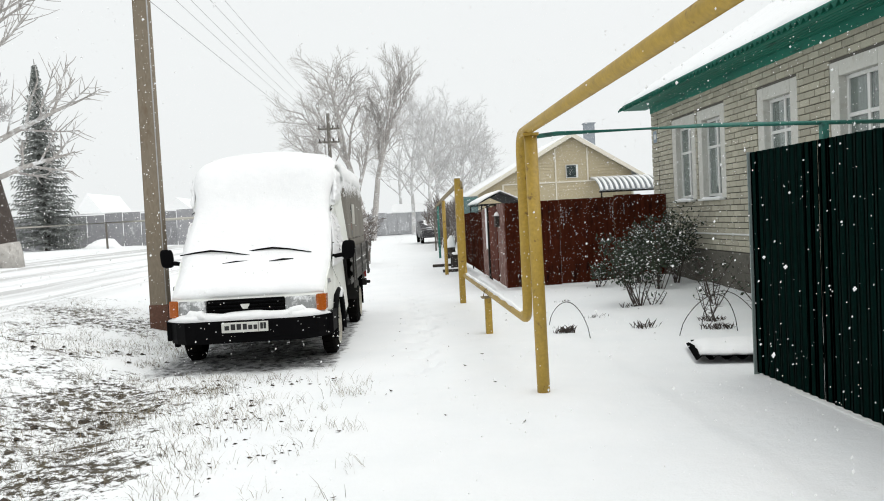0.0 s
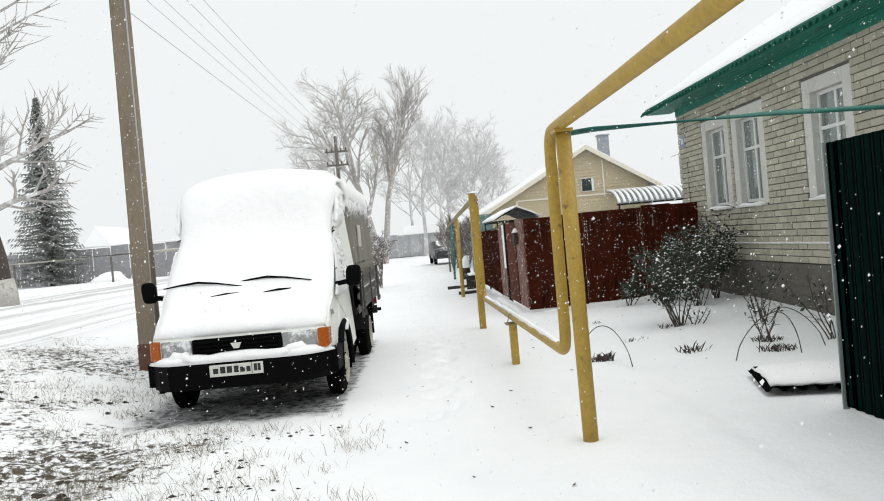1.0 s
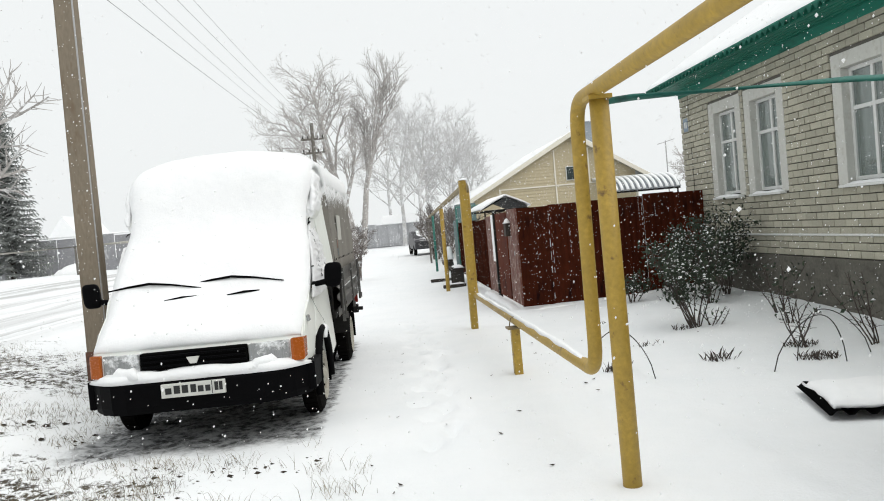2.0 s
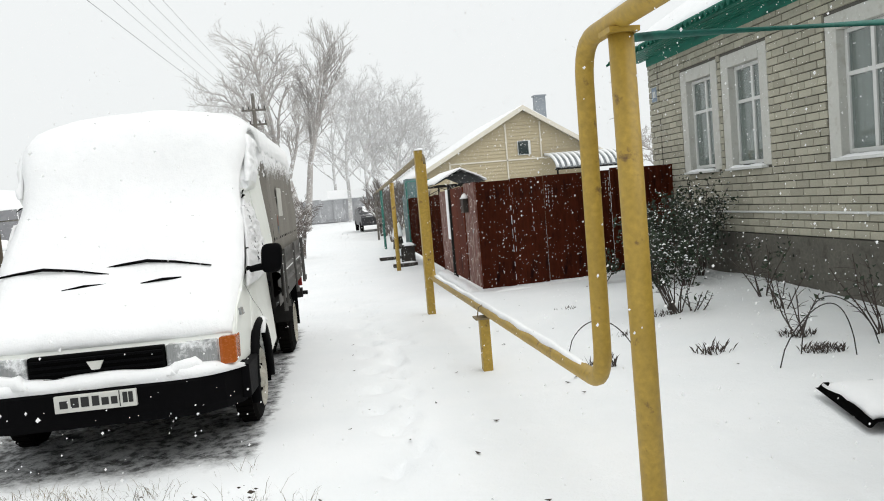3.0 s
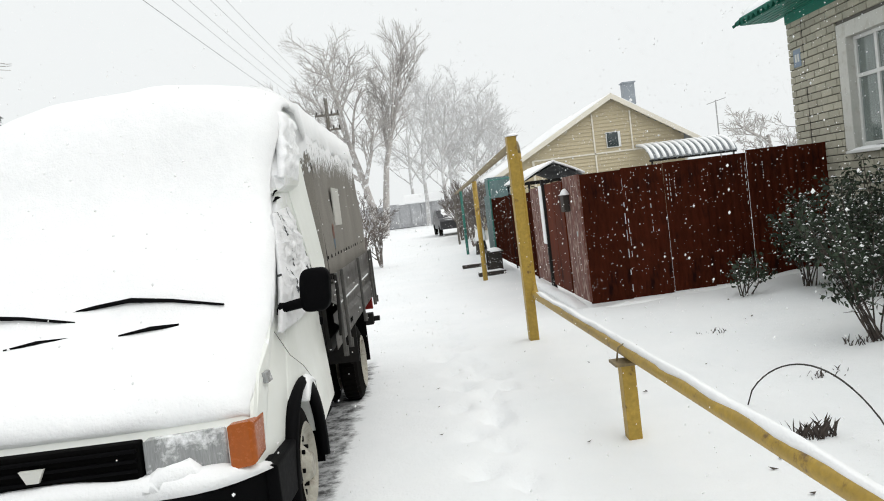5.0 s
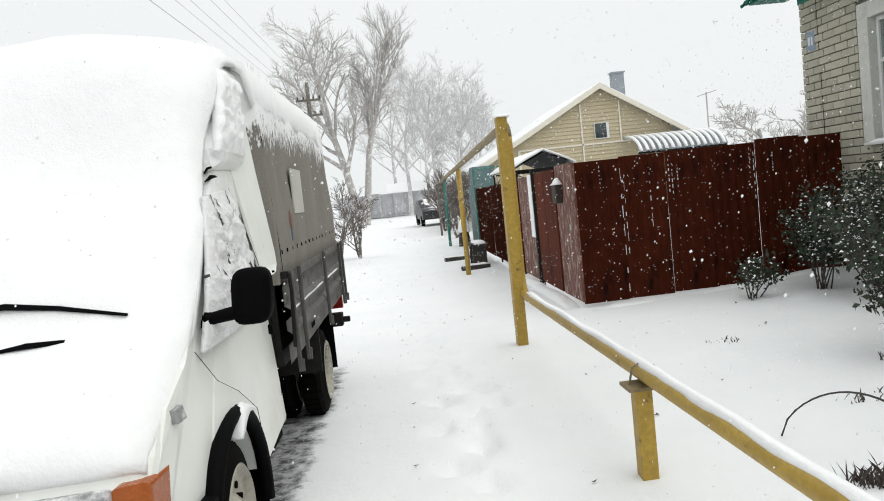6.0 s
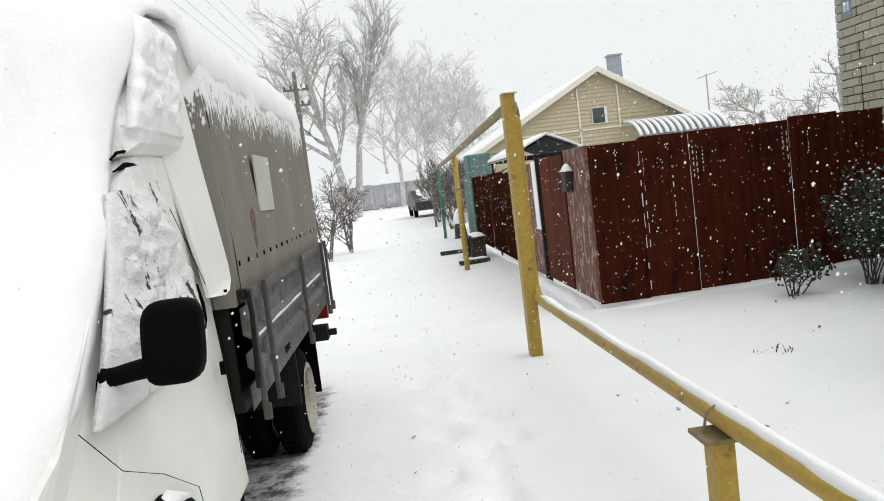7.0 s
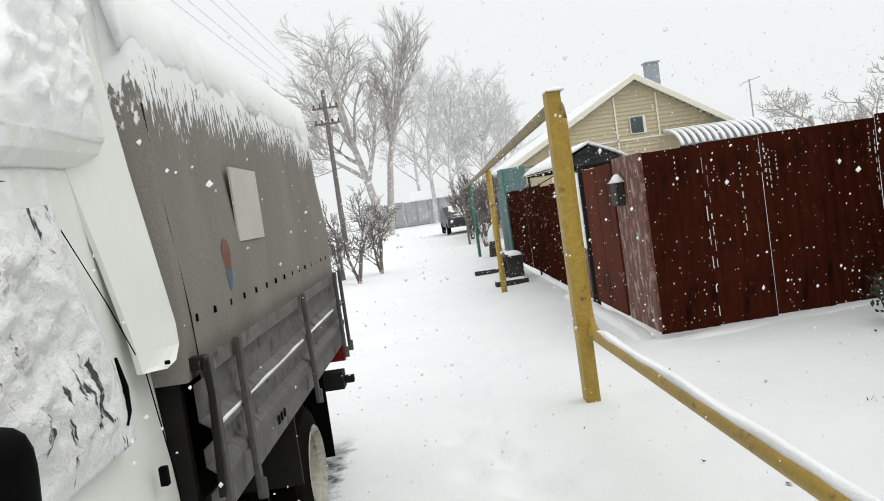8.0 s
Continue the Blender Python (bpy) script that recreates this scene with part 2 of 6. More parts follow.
PLASTER = surface("white_window_plaster", (0.60, 0.60, 0.56), 0.85, var=0.06, grain=30, bump=0.15, stain=(0.48, 0.47, 0.42))
FRAME_WHITE = surface("white_frame_paint", (0.7, 0.71, 0.69), 0.5, var=0.05, grain=30, bump=0.05)
CURTAIN = surface("pale_curtain_cloth", (0.30, 0.34, 0.31), 0.9, var=0.2, grain=60, patch=8, stretch=(1, 3, 0.1), bump=0.3)
GLASS, DARK = make_glass("window_glass"), surface("unlit_room_dark", (0.02, 0.022, 0.022), 0.9, var=0.2)
CONCRETE = surface("weathered_concrete", (0.235, 0.195, 0.145), 0.9, var=0.18, grain=30, patch=2, bump=0.3, stain=(0.16, 0.115, 0.075), stretch=(1, 1, 0.35))
POLE_BASE = surface("rust_stained_concrete", (0.13, 0.065, 0.045), 0.9, var=0.3, grain=25, patch=3, bump=0.3, stain=(0.2, 0.15, 0.11))
GREY_WOOD = surface("weathered_grey_wood", (0.17, 0.155, 0.135), 0.85, var=0.3, grain=30, stretch=(4, 4, 0.4), bump=0.3)
DARK_WOOD = surface("dark_wet_wood", (0.045, 0.038, 0.032), 0.8, var=0.3, grain=30, bump=0.3)
# both barks lightened: their colour carries snowfall haze as well as frost
BARK = surface("frosted_hazy_bark", (0.45, 0.425, 0.405), 0.95, var=0.25, grain=12, patch=1.5, bump=0.3, snow=(0.52, 0.66), snow_scale=3)
BARK_FAR = surface("frosted_hazy_far_bark", (0.56, 0.55, 0.545), 0.95, var=0.2, grain=10, patch=1.0, bump=0.2, snow=(0.48, 0.66), snow_scale=2)
BARK_DARK = surface("dark_wet_bark", (0.075, 0.06, 0.052), 0.9, var=0.3, grain=25, bump=0.3)
BARK_SHRUB = surface("shrub_bark", (0.16, 0.135, 0.12), 0.9, var=0.3, grain=25, bump=0.2, snow=(0.55, 0.65), snow_scale=5)
WHITEWASH = surface("whitewashed_bark", (0.5, 0.48, 0.45), 0.9, var=0.2, grain=15, patch=4, bump=0.3, stain=(0.25, 0.23, 0.21))
# needle green greyed to paint in distance haze, besides the clinging snow
NEEDLES = surface("snowy_hazy_needles", (0.25, 0.265, 0.25), 0.9, var=0.3, grain=6, patch=2, bump=0.0, snow=(0.55, 0.72), snow_scale=2.5)
LEAF = surface("dark_rose_leaf", (0.028, 0.045, 0.024), 0.6, var=0.4, grain=8, bump=0.0, islands=0.4)
STRAW = surface("dry_grass", (0.21, 0.175, 0.115), 0.9, var=0.35, grain=3, patch=0.8, bump=0.0, islands=0.45)
SIDING = surface("beige_siding", (0.50, 0.43, 0.29), 0.7, var=0.06, grain=12, patch=0.8, bump=0.1)
TRIM = surface("cream_trim", (0.72, 0.68, 0.58), 0.7, var=0.05, grain=20)
SHEET_GREY = surface("grey_metal_sheet", (0.30, 0.33, 0.36), 0.5, metal=0.2, var=0.15, grain=15)
ROOF_SNOW = make_snow("roof_snow", 0.6)
SLATE = surface("asbestos_slate", (0.33, 0.33, 0.32), 0.9, var=0.2, grain=25, bump=0.3)
CANOPY_DARK = surface("dark_canopy_underside", (0.07, 0.075, 0.078), 0.8, var=0.25, grain=20)
POLYCARB = surface("frosted_polycarbonate", (0.33, 0.36, 0.38), 0.35, var=0.15, grain=10)
# weathered grey, lightened to hold the haze of the falling snow
FAR_FENCE = surface("far_hazy_weathered_fence", (0.33, 0.33, 0.345), 0.9, var=0.15, grain=6, patch=1.5, pieces=0.15, snow=(0.6, 0.75), snow_scale=2, snow_stretch=(1, 1, 0.3))
# paler take on the far fence grey, with haze put into its colour
HAZED_BOARD = surface("hazed_grey_board", (0.47, 0.475, 0.49), 0.9, var=0.15, grain=6, patch=1.5, pieces=0.15, snow=(0.55, 0.72), snow_scale=2, snow_stretch=(1, 1, 0.3))
TEAL = surface("teal_fence_paint", (0.11, 0.17, 0.17), 0.7, var=0.2, grain=15, stretch=(1, 1, 0.3), pieces=0.15)
VAN_PAINT, TARP, CAKED = make_van_paint(), make_tarp(), make_caked_glass()
BLACK_PLASTIC = surface("black_plastic", (0.0025, 0.0025, 0.003), 0.6, spec=0.045, var=0.3, grain=40, patch=5, bump=0.12)
BLACK_MATT = surface("black_underbody", (0.003, 0.003, 0.003), 0.9, spec=0.05, var=0.3, grain=30)
RUBBER = surface("tyre_rubber", (0.005, 0.0045, 0.004), 0.85, spec=0.05, var=0.35, grain=60, bump=0.3, stain=(0.03, 0.028, 0.025), stain_at=(0.62, 0.75))
RIM = surface("dirty_steel_rim", (0.42, 0.40, 0.34), 0.5, metal=0.2, var=0.25, grain=25, stain=(0.12, 0.09, 0.06), stain_at=(0.55, 0.7))
BED_GREY = surface("grey_bed_steel", (0.31, 0.30, 0.285), 0.6, metal=0.1, var=0.25, grain=25, patch=4, bump=0.15, stain=(0.07, 0.06, 0.05), snow=(0.70, 0.78), snow_scale=7)
BED_DARK = surface("dark_bed_steel", (0.018, 0.017, 0.016), 0.7, spec=0.15, var=0.3, grain=30, bump=0.15)
STRAP_GREY = surface("strap_steel", (0.085, 0.082, 0.076), 0.65, metal=0.1, var=0.3, grain=30, bump=0.15, snow=(0.72, 0.8), snow_scale=9)
ORANGE = surface("amber_lens", (0.36, 0.085, 0.008), 0.25, var=0.15, grain=60, bump=0.1)
LAMP_GLASS = surface("headlamp_glass", (0.32, 0.33, 0.33), 0.15, var=0.3, grain=60, stretch=(6, 1, 0.3), bump=0.1, snow=(0.5, 0.62))
RED_LENS = surface("red_lens", (0.25, 0.015, 0.01), 0.3, var=0.2)
PLATE_WHITE = surface("plate_white", (0.62, 0.62, 0.58), 0.5, var=0.06, grain=40)
PRINT_BLACK = surface("print_black", (0.02, 0.02, 0.02), 0.6, var=0.1)
PATCH_WHITE = surface("pale_patch", (0.5, 0.49, 0.45), 0.7, var=0.1, grain=30)
STICKER_BLUE = surface("sticker_blue", (0.2, 0.3, 0.4), 0.5, var=0.15)
STICKER_RED = surface("sticker_red", (0.38, 0.2, 0.16), 0.5, var=0.15)
WIRE = surface("grey_cable", (0.42, 0.42, 0.42), 0.7, var=0.1)
WIRE_DARK = surface("dark_wire", (0.05, 0.045, 0.04), 0.7, var=0.2)
FASCIA_EDGE = surface("green_edged_slate", (0.015, 0.17, 0.12), 0.7, var=0.25, grain=25, snow=(0.68, 0.75), snow_scale=12)
GLASS_CLEAR, _nt, _n, _l, _b = nodes_of("clear_pane")
_b.inputs["Transmission Weight"].default_value, _b.inputs["Roughness"].default_value, _b.inputs["IOR"].default_value = 0.85, 0.03, 1.45
_b.inputs["Base Color"].default_value = (0.6, 0.66, 0.64, 1)

# ---- building helpers ----
def mesh_of(name, bm, material, smooth=False):
    me = bpy.data.meshes.new(name)
    bmesh.ops.recalc_face_normals(bm, faces=bm.faces)
    bm.to_mesh(me)
    bm.free()
    if smooth:
        me.polygons.foreach_set("use_smooth", [True] * len(me.polygons))
    me.materials.append(material)
    return me


def part(name, bm, material, parent, label="", smooth=False):
    ob = new(name, mesh_of(name, bm, material, smooth))
    ob.parent = parent
    return tagged(ob, label)


def pydata(name, verts, faces, material, parent=None, smooth=False):
    me = bpy.data.meshes.new(name)
    me.from_pydata(verts, [], faces)
    me.update()
    if smooth:
        me.polygons.foreach_set("use_smooth", [True] * len(me.polygons))
    me.materials.append(material)
    ob = new(name, me)
    ob.parent = parent
    return ob


def thing(name, label, category, m=None, group="", kind=""):
    ob = new(name)
    ob.empty_display_size = 0.1
    if m is not None:
        ob.matrix_world = m
    return tagged(ob, label, category, group, kind)


def box(bm, lo, hi, m=None, bevel=0.0):
    vs = [bm.verts.new((x, y, z)) for x in (lo[0], hi[0]) for y in (lo[1], hi[1]) for z in (lo[2], hi[2])]
    fs = [bm.faces.new([vs[i] for i in q]) for q in ((0, 1, 3, 2), (4, 6, 7, 5), (0, 4, 5, 1), (2, 3, 7, 6), (0, 2, 6, 4), (1, 5, 7, 3))]
    if bevel:
        es = list({e for f in fs for e in f.edges})
        r = bmesh.ops.bevel(bm, geom=es, offset=bevel, segments=2, affect="EDGES", profile=0.6)
        vs = list({v for f in r["faces"] for v in f.verts} | {v for v in vs if v.is_valid})
    if m is not None:
        bmesh.ops.transform(bm, matrix=m, verts=vs)
    return vs


def boxes(*items, bevel=0.0):
    bm = bmesh.new()
    for lo, hi in items:
        box(bm, lo, hi, bevel=bevel)
    return bm


def ring(center, axis, r, seg, twist=0.0):
    axis = Vector(axis).normalized()
    side = axis.orthogonal().normalized()
    if abs(axis.z) < 0.9:
        side = axis.cross(Vector((0, 0, 1))).normalized()
    up = axis.cross(side)
    return [Vector(center) + side * (r * math.cos(a)) + up * (r * math.sin(a))
            for a in (2 * math.pi * i / seg + twist for i in range(seg))]


def tube(bm, pts, r, seg=12, caps=True):
    """A round bar through the points; r is one radius or one for each point."""
    pts = [Vector(p) for p in pts]
    rs = r if isinstance(r, (list, tuple)) else [r] * len(pts)
    rows = []
    for i, p in enumerate(pts):
        axis = (pts[min(i + 1, len(pts) - 1)] - pts[max(i - 1, 0)])
        rows.append([bm.verts.new(v) for v in ring(p, axis, rs[i], seg)])
    for a, b in zip(rows, rows[1:]):
        k = min(range(seg), key=lambda s: (a[0].co - b[s].co).length)
        for i in range(seg):
            j = (i + 1) % seg
            bm.faces.new((a[i], a[j], b[(j + k) % seg], b[(i + k) % seg]))
    if caps:
        bm.faces.new(rows[0][::-1])
        bm.faces.new(rows[-1])
    return rows


def tubes(*items, seg=10):
    bm = bmesh.new()
    for pts, r in items:
        tube(bm, pts, r, seg)
    return bm


def arc(a, corner, b, radius, n=6):
    """Points of a rounded corner of a path a-corner-b."""
    a, corner, b = Vector(a), Vector(corner), Vector(b)
    u, v = (a - corner).normalized(), (b - corner).normalized()
    p, q = corner + u * radius, corner + v * radius
    return [(1 - t) ** 2 * p + 2 * t * (1 - t) * corner + t * t * q for t in (i / n for i in range(n + 1))]


def prism(bm, profile, x0, x1, bevel=0.0, seg=3):
    """A profile of (y, z) drawn across x."""
    a = [bm.verts.new((x0, y, z)) for y, z in profile]
    b = [bm.verts.new((x1, y, z)) for y, z in profile]
    fa, fb = bm.faces.new(a), bm.faces.new(b[::-1])
    n = len(profile)
    for i in range(n):
        bm.faces.new((a[i], b[i], b[(i + 1) % n], a[(i + 1) % n]))
    if bevel:
        bmesh.ops.bevel(bm, geom=list(set(fa.edges) | set(fb.edges)), offset=bevel, segments=seg, affect="EDGES", profile=0.5)
    return bm


def wavy_sheet(width, height, pitch, depth, axis="y", per=8, thick=0.0, rows=1):
    """A standing corrugated sheet along x or y, from 0 to width, its waves standing off the plane."""
    bm = bmesh.new()
    n = max(2, int(width / pitch * per))
    grid = []
    for j in range(rows + 1):
        row = []
        for i in range(n + 1):
            s = width * i / n
            w = max(-1.0, min(1.0, 1.7 * math.cos(2 * math.pi * s / pitch))) * depth / 2
            row.append(bm.verts.new((w, s, height * j / rows) if axis == "y" else (s, w, height * j / rows)))
        grid.append(row)
    for a, b in zip(grid, grid[1:]):
        for i in range(n):
            bm.faces.new((a[i], a[i + 1], b[i + 1], b[i]))
    if thick:
        bmesh.ops.solidify(bm, geom=bm.faces[:], thickness=thick)
    return bm


def lumpy(v, scale, amp):
    return noise.noise(Vector(v) * scale) * amp


def smooth01(v, a, b):
    t = max(0.0, min(1.0, (v - a) / (b - a)))
    return t * t * (3 - 2 * t)


PROFILE = [(-300, 1.3), (-40, 1.1), (-14, 0.95), (-10, 0.85), (-7.5, 0.64), (-5.6, 0.47), (-4.4, 0.27), (-3.4, 0.08), (-2.7, -0.06),
           (-0.9, -0.065), (-0.2, -0.055), (0.5, -0.045), (2.4, -0.03), (4.0, 0.05), (5.4, 0.12), (7, 0.15), (300, 0.4)]


def ground_z(x, y, rough=True):
    for (xa, za), (xb, zb) in zip(PROFILE, PROFILE[1:]):
        if xa <= x <= xb:
            z = za + (zb - za) * (x - xa) / (xb - xa)
            break
    else:
        z = 0.4
    if x > 2.4:
        z = -0.05 + (z + 0.05) * smooth01(y, 8, 13)
    if z > 0.2 and y > 45:
        z = z + (0.25 - z) * 0.6 * smooth01(y, 45, 80)
    if rough and -30 < x < 30 and -8 < y < 90:
        p = Vector((x, y, 0))
        z += noise.noise(p * 0.7) * 0.025 + noise.noise(p * 2.3) * 0.012
        verge = smooth01(-x, 1.0, 2.6) * smooth01(x, -7, -4.5) * smooth01(-y, -15, -9)
        z += verge * (noise.noise(p * 4.1) * 0.035 + noise.noise(p * 9.0) * 0.02)
        for fx, fy, ang in FOOTPRINTS:
            dx, dy = x - fx, y - fy
            if abs(dx) < 0.3 and abs(dy) < 0.35:
                u, v = dx * math.cos(ang) + dy * math.sin(ang), -dx * math.sin(ang) + dy * math.cos(ang)
                z -= 0.085 * max(0.0, 1 - (u / 0.075) ** 2 - (v / 0.17) ** 2) ** 0.5 if (u / 0.075) ** 2 + (v / 0.17) ** 2 < 1 else 0.0
        if -11 < x < -5.4:
            z += 0.02 * math.sin(x * 5.2 + noise.noise(p * 0.15) * 1.5)
    return z


rnd_feet = random.Random(4)
FOOTPRINTS = [(0.36 + (0.10 if i % 2 else -0.10) + rnd_feet.uniform(-0.05, 0.05), 7.2 + 0.36 * i + rnd_feet.uniform(-0.06, 0.06), rnd_feet.uniform(-0.2, 0.2))
              for i in range(24)]
FOOTPRINTS += [(0.62 + rnd_feet.uniform(-0.12, 0.12), 10.3 + 0.5 * i, rnd_feet.uniform(-0.3, 0.3)) for i in range(5)]


def slab_of(bm, top, low):
    """A closed slab between an upper and a lower grid of points."""
    grids = [[[bm.verts.new(p) for p in row] for row in g] for g in (top, low)]
    t, b = grids
    n, m = len(t), len(t[0])
    for i in range(n - 1):
        for j in range(m - 1):
            bm.faces.new((t[i][j], t[i][j + 1], t[i + 1][j + 1], t[i + 1][j]))
            bm.faces.new((b[i][j], b[i + 1][j], b[i + 1][j + 1], b[i][j + 1]))
    edge = [(0, j) for j in range(m)] + [(i, m - 1) for i in range(1, n)] + [(n - 1, j) for j in range(m - 2, -1, -1)] + [(i, 0) for i in range(n - 2, 0, -1)]
    for (i, j), (k, l) in zip(edge, edge[1:] + edge[:1]):
        bm.faces.new((t[i][j], b[i][j], b[k][l], t[k][l]))
    return bm


def dropped(rows, d):
    return [[(x, y, z - d) for x, y, z in r] for r in rows]

# ---- ground ----
def spaced(segments):
    out = []
    for a, b, step in segments:
        n = max(1, round((b - a) / step))
        out += [a + (b - a) * i / n for i in range(n)]
    return out + [segments[-1][1]]


gx = spaced([(-900, -300, 300), (-300, -60, 60), (-60, -20, 5), (-20, -8, 0.5), (-8, -3, 0.16), (-3, 2.6, 0.09), (2.6, 7, 0.2), (7, 20, 1.3), (20, 60, 8), (60, 300, 60), (300, 900, 300)])
gy = spaced([(-300, -60, 80), (-60, -6, 6), (-6, 0.5, 0.5), (0.5, 16, 0.09), (16, 26, 0.25), (26, 60, 1.0), (60, 120, 6), (120, 400, 70), (400, 1500, 400)])
gv = [(x, y, ground_z(x, y)) for y in gy for x in gx]
nx = len(gx)
gf = [(j * nx + i, j * nx + i + 1, (j + 1) * nx + i + 1, (j + 1) * nx + i) for j in range(len(gy) - 1) for i in range(nx - 1)]
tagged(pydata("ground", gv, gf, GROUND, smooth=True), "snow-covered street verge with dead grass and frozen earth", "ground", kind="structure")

# ---- overhead gas pipe on posts along the path ----
PX = 1.34
gas = thing("gas_pipeline", "yellow painted steel gas pipe looping up and down on posts", "gas pipe", pose(PX, 5.85, 0))
gi = gas.matrix_world.inverted()
R = 0.047
high, low = 2.315, 0.575


def run(points, corners):
    out = [Vector(points[0])]
    for a, c, b in zip(points, points[1:], points[2:]):
        out += arc(a, c, b, corners)
    return out + [Vector(points[-1])]


way = run([(PX, -9, high - 0.07), (PX - 0.005, 6.33, high), (PX - 0.005, 6.36, low - 0.025), (PX - 0.015, 13.40, 0.475), (PX - 0.01, 13.42, 2.22), (PX + 0.05, 20.6, 2.07), (PX + 0.5, 34.0, 2.05), (PX + 1.0, 46.0, 2.05)], 0.2)
bm = bmesh.new()
tube(bm, [gi @ p for p in way[:24]], R, 16)
part("pipe", bm, YELLOW, gas, smooth=True)
bm = bmesh.new()
tube(bm, [gi @ p for p in way[23:]], [R] * 8 + [0.045] * (len(way) - 31), 12)
part("upper_pipe", bm, surface("dull_pipe_paint", (0.24, 0.19, 0.095), 0.7, var=0.25, grain=25, stain=(0.12, 0.09, 0.06)), gas, "dull weathered yellow pipe", smooth=True)
part("post", tubes(([(0.022, 0, -0.3), (0.008, 0, high - R - 0.012)], 0.057), seg=20), YELLOW, gas, smooth=True)
bm = boxes(((-0.07, -0.07, high - R - 0.02), (0.07, 0.07, high - R + 0.004)))
part("saddle_plate", bm, YELLOW, gas)
# second post: a channel bar beside the rising pipe
bm = bmesh.new()
box(bm, (-0.128, 7.41, -0.3), (-0.022, 7.47, 2.285), bevel=0.008)
box(bm, (-0.128, 7.47, -0.3), (-0.117, 7.56, 2.285))
part("post", bm, YELLOW, gas)
part("post", tubes(([(0.08, 14.75, -0.3), (0.08, 14.75, 2.04)], 0.05), seg=14), YELLOW, gas, smooth=True)
mid_z = 0.515
bm = bmesh.new()
box(bm, (-0.075, 3.65, -0.3), (0.015, 3.75, mid_z - R - 0.03), bevel=0.006)
part("stub_post", bm, YELLOW, gas)
bm = bmesh.new()
box(bm, (-0.12, 3.61, mid_z - R - 0.032), (0.06, 3.79, mid_z - R - 0.012), bevel=0.004)
tube(bm, [(-0.09, 3.70, mid_z - R - 0.012), (-0.07, 3.70, mid_z + 0.03), (-0.01, 3.70, mid_z + 0.062), (0.05, 3.70, mid_z + 0.03), (0.065, 3.70, mid_z - R - 0.012)], 0.006, 6)
part("clamp", bm, surface("clamp_steel", (0.22, 0.17, 0.09), 0.6, var=0.3), gas, "small rusty steel clamp")
for gpx, gpy, gm in ((0.36, 24.3, PIPE_GREEN), (0.55, 31.5, GREY_WOOD)):
    part("post", tubes(([(gpx, gpy - 0.9, -0.3), (gpx, gpy - 0.9, 2.02)], 0.045), seg=10), gm, gas, "dark green pipe post", smooth=True)


def snow_ridge(name, pts, width, height, parent, seed=0, profile=7):
    """A soft strip of snow lying along a line of points."""
    bm = bmesh.new()
    rows = []
    for k, p in enumerate(pts):
        p = Vector(p)
        d = Vector(pts[min(k + 1, len(pts) - 1)]) - Vector(pts[max(k - 1, 0)])
        side = Vector((d.y, -d.x, 0)).normalized()
        end = min(1.0, k / 2, (len(pts) - 1 - k) / 2)
        row = []
        for i in range(profile):
            u = 2 * i / (profile - 1) - 1
            q = p + side * (u * width / 2 * (0.85 + 0.3 * noise.noise(Vector((k * 0.37, u, seed)))))
            q.z += height * (0.15 + 0.85 * end) * math.sqrt(max(0.0, 1 - u * u)) * (0.85 + 0.5 * noise.noise(Vector((k * 0.23, u * 0.8, seed + 7.7)))) - (0.012 if abs(u) == 1 else 0)
            row.append(bm.verts.new(q))
        rows.append(row)
    for a, b in zip(rows, rows[1:]):
        for i in range(profile - 1):
            bm.faces.new((a[i], a[i + 1], b[i + 1], b[i]))
        bm.faces.new((a[-1], a[0], b[0], b[-1]))
    bm.faces.new(rows[0])
    bm.faces.new(rows[-1][::-1])
    return part(name, bm, SNOW, parent, "strip of fresh snow", smooth=True)


snow_ridge("snow_strip", [(-0.005 - 0.0002 * i, 0.78 + 0.12 * i, 0.549 - 0.00125 * i + R * 0.72) for i in range(55)], 0.072, 0.032, gas, 1)
snow_ridge("snow_strip", [(-0.004, 0.0 + 0.06 * i - 0.25, high + R * 0.6) for i in range(9)], 0.08, 0.035, gas, 2)
snow_ridge("snow_strip", [(-0.064, 7.38 + 0.04 * i, 2.29) for i in range(6)], 0.16, 0.03, gas, 3)

# thin green branch pipe to the house
branch = thing("branch_pipe", "thin green painted pipe running from post to house", "pipe", pose(PX, 6.1, 2.25))
bm = bmesh.new()
tube(bm, [(0.02, -0.12, 0.0), (0.3, 0.0, 0.035), (1.8, 0.14, 0.06), (3.1, 0.36, 0.055), (4.48, 0.6, 0.05)], 0.021, 12)
part("pipe", bm, PIPE_GREEN, branch, smooth=True)
part("bracket", boxes(((2.98, 0.30, -0.14), (3.05, 0.37, 0.05)), bevel=0.01), PIPE_GREEN, branch)

# ---- brick house ----
HX, HY = 5.82, 15.79
house = thing("brick_house", "single-storey pale brick house with green eaves", "house", pose(HX, HY, 0))
WINDOWS = [13.95, 12.63, 10.22, 8.2, 5.6]
WZ0, WZ1, WHW = 1.70, 3.10, 0.40
openings = [(c - WHW - 0.2, c + WHW + 0.2, WZ0 - 0.04, WZ1 + 0.19) for c in WINDOWS]


def wall_with_holes(bm, y0, y1, z0, z1, x0, x1, holes):
    ys = sorted({y0, y1, *[v for h in holes for v in h[:2]]})
    zs = sorted({z0, z1, *[v for h in holes for v in h[2:]]})
    for a, b in zip(ys, ys[1:]):
        for c, d in zip(zs, zs[1:]):
            if not any(h[0] <= a and b <= h[1] and h[2] <= c and d <= h[3] for h in holes):
                box(bm, (x0, a, c), (x1, b, d))
    bmesh.ops.remove_doubles(bm, verts=bm.verts, dist=0.0005)


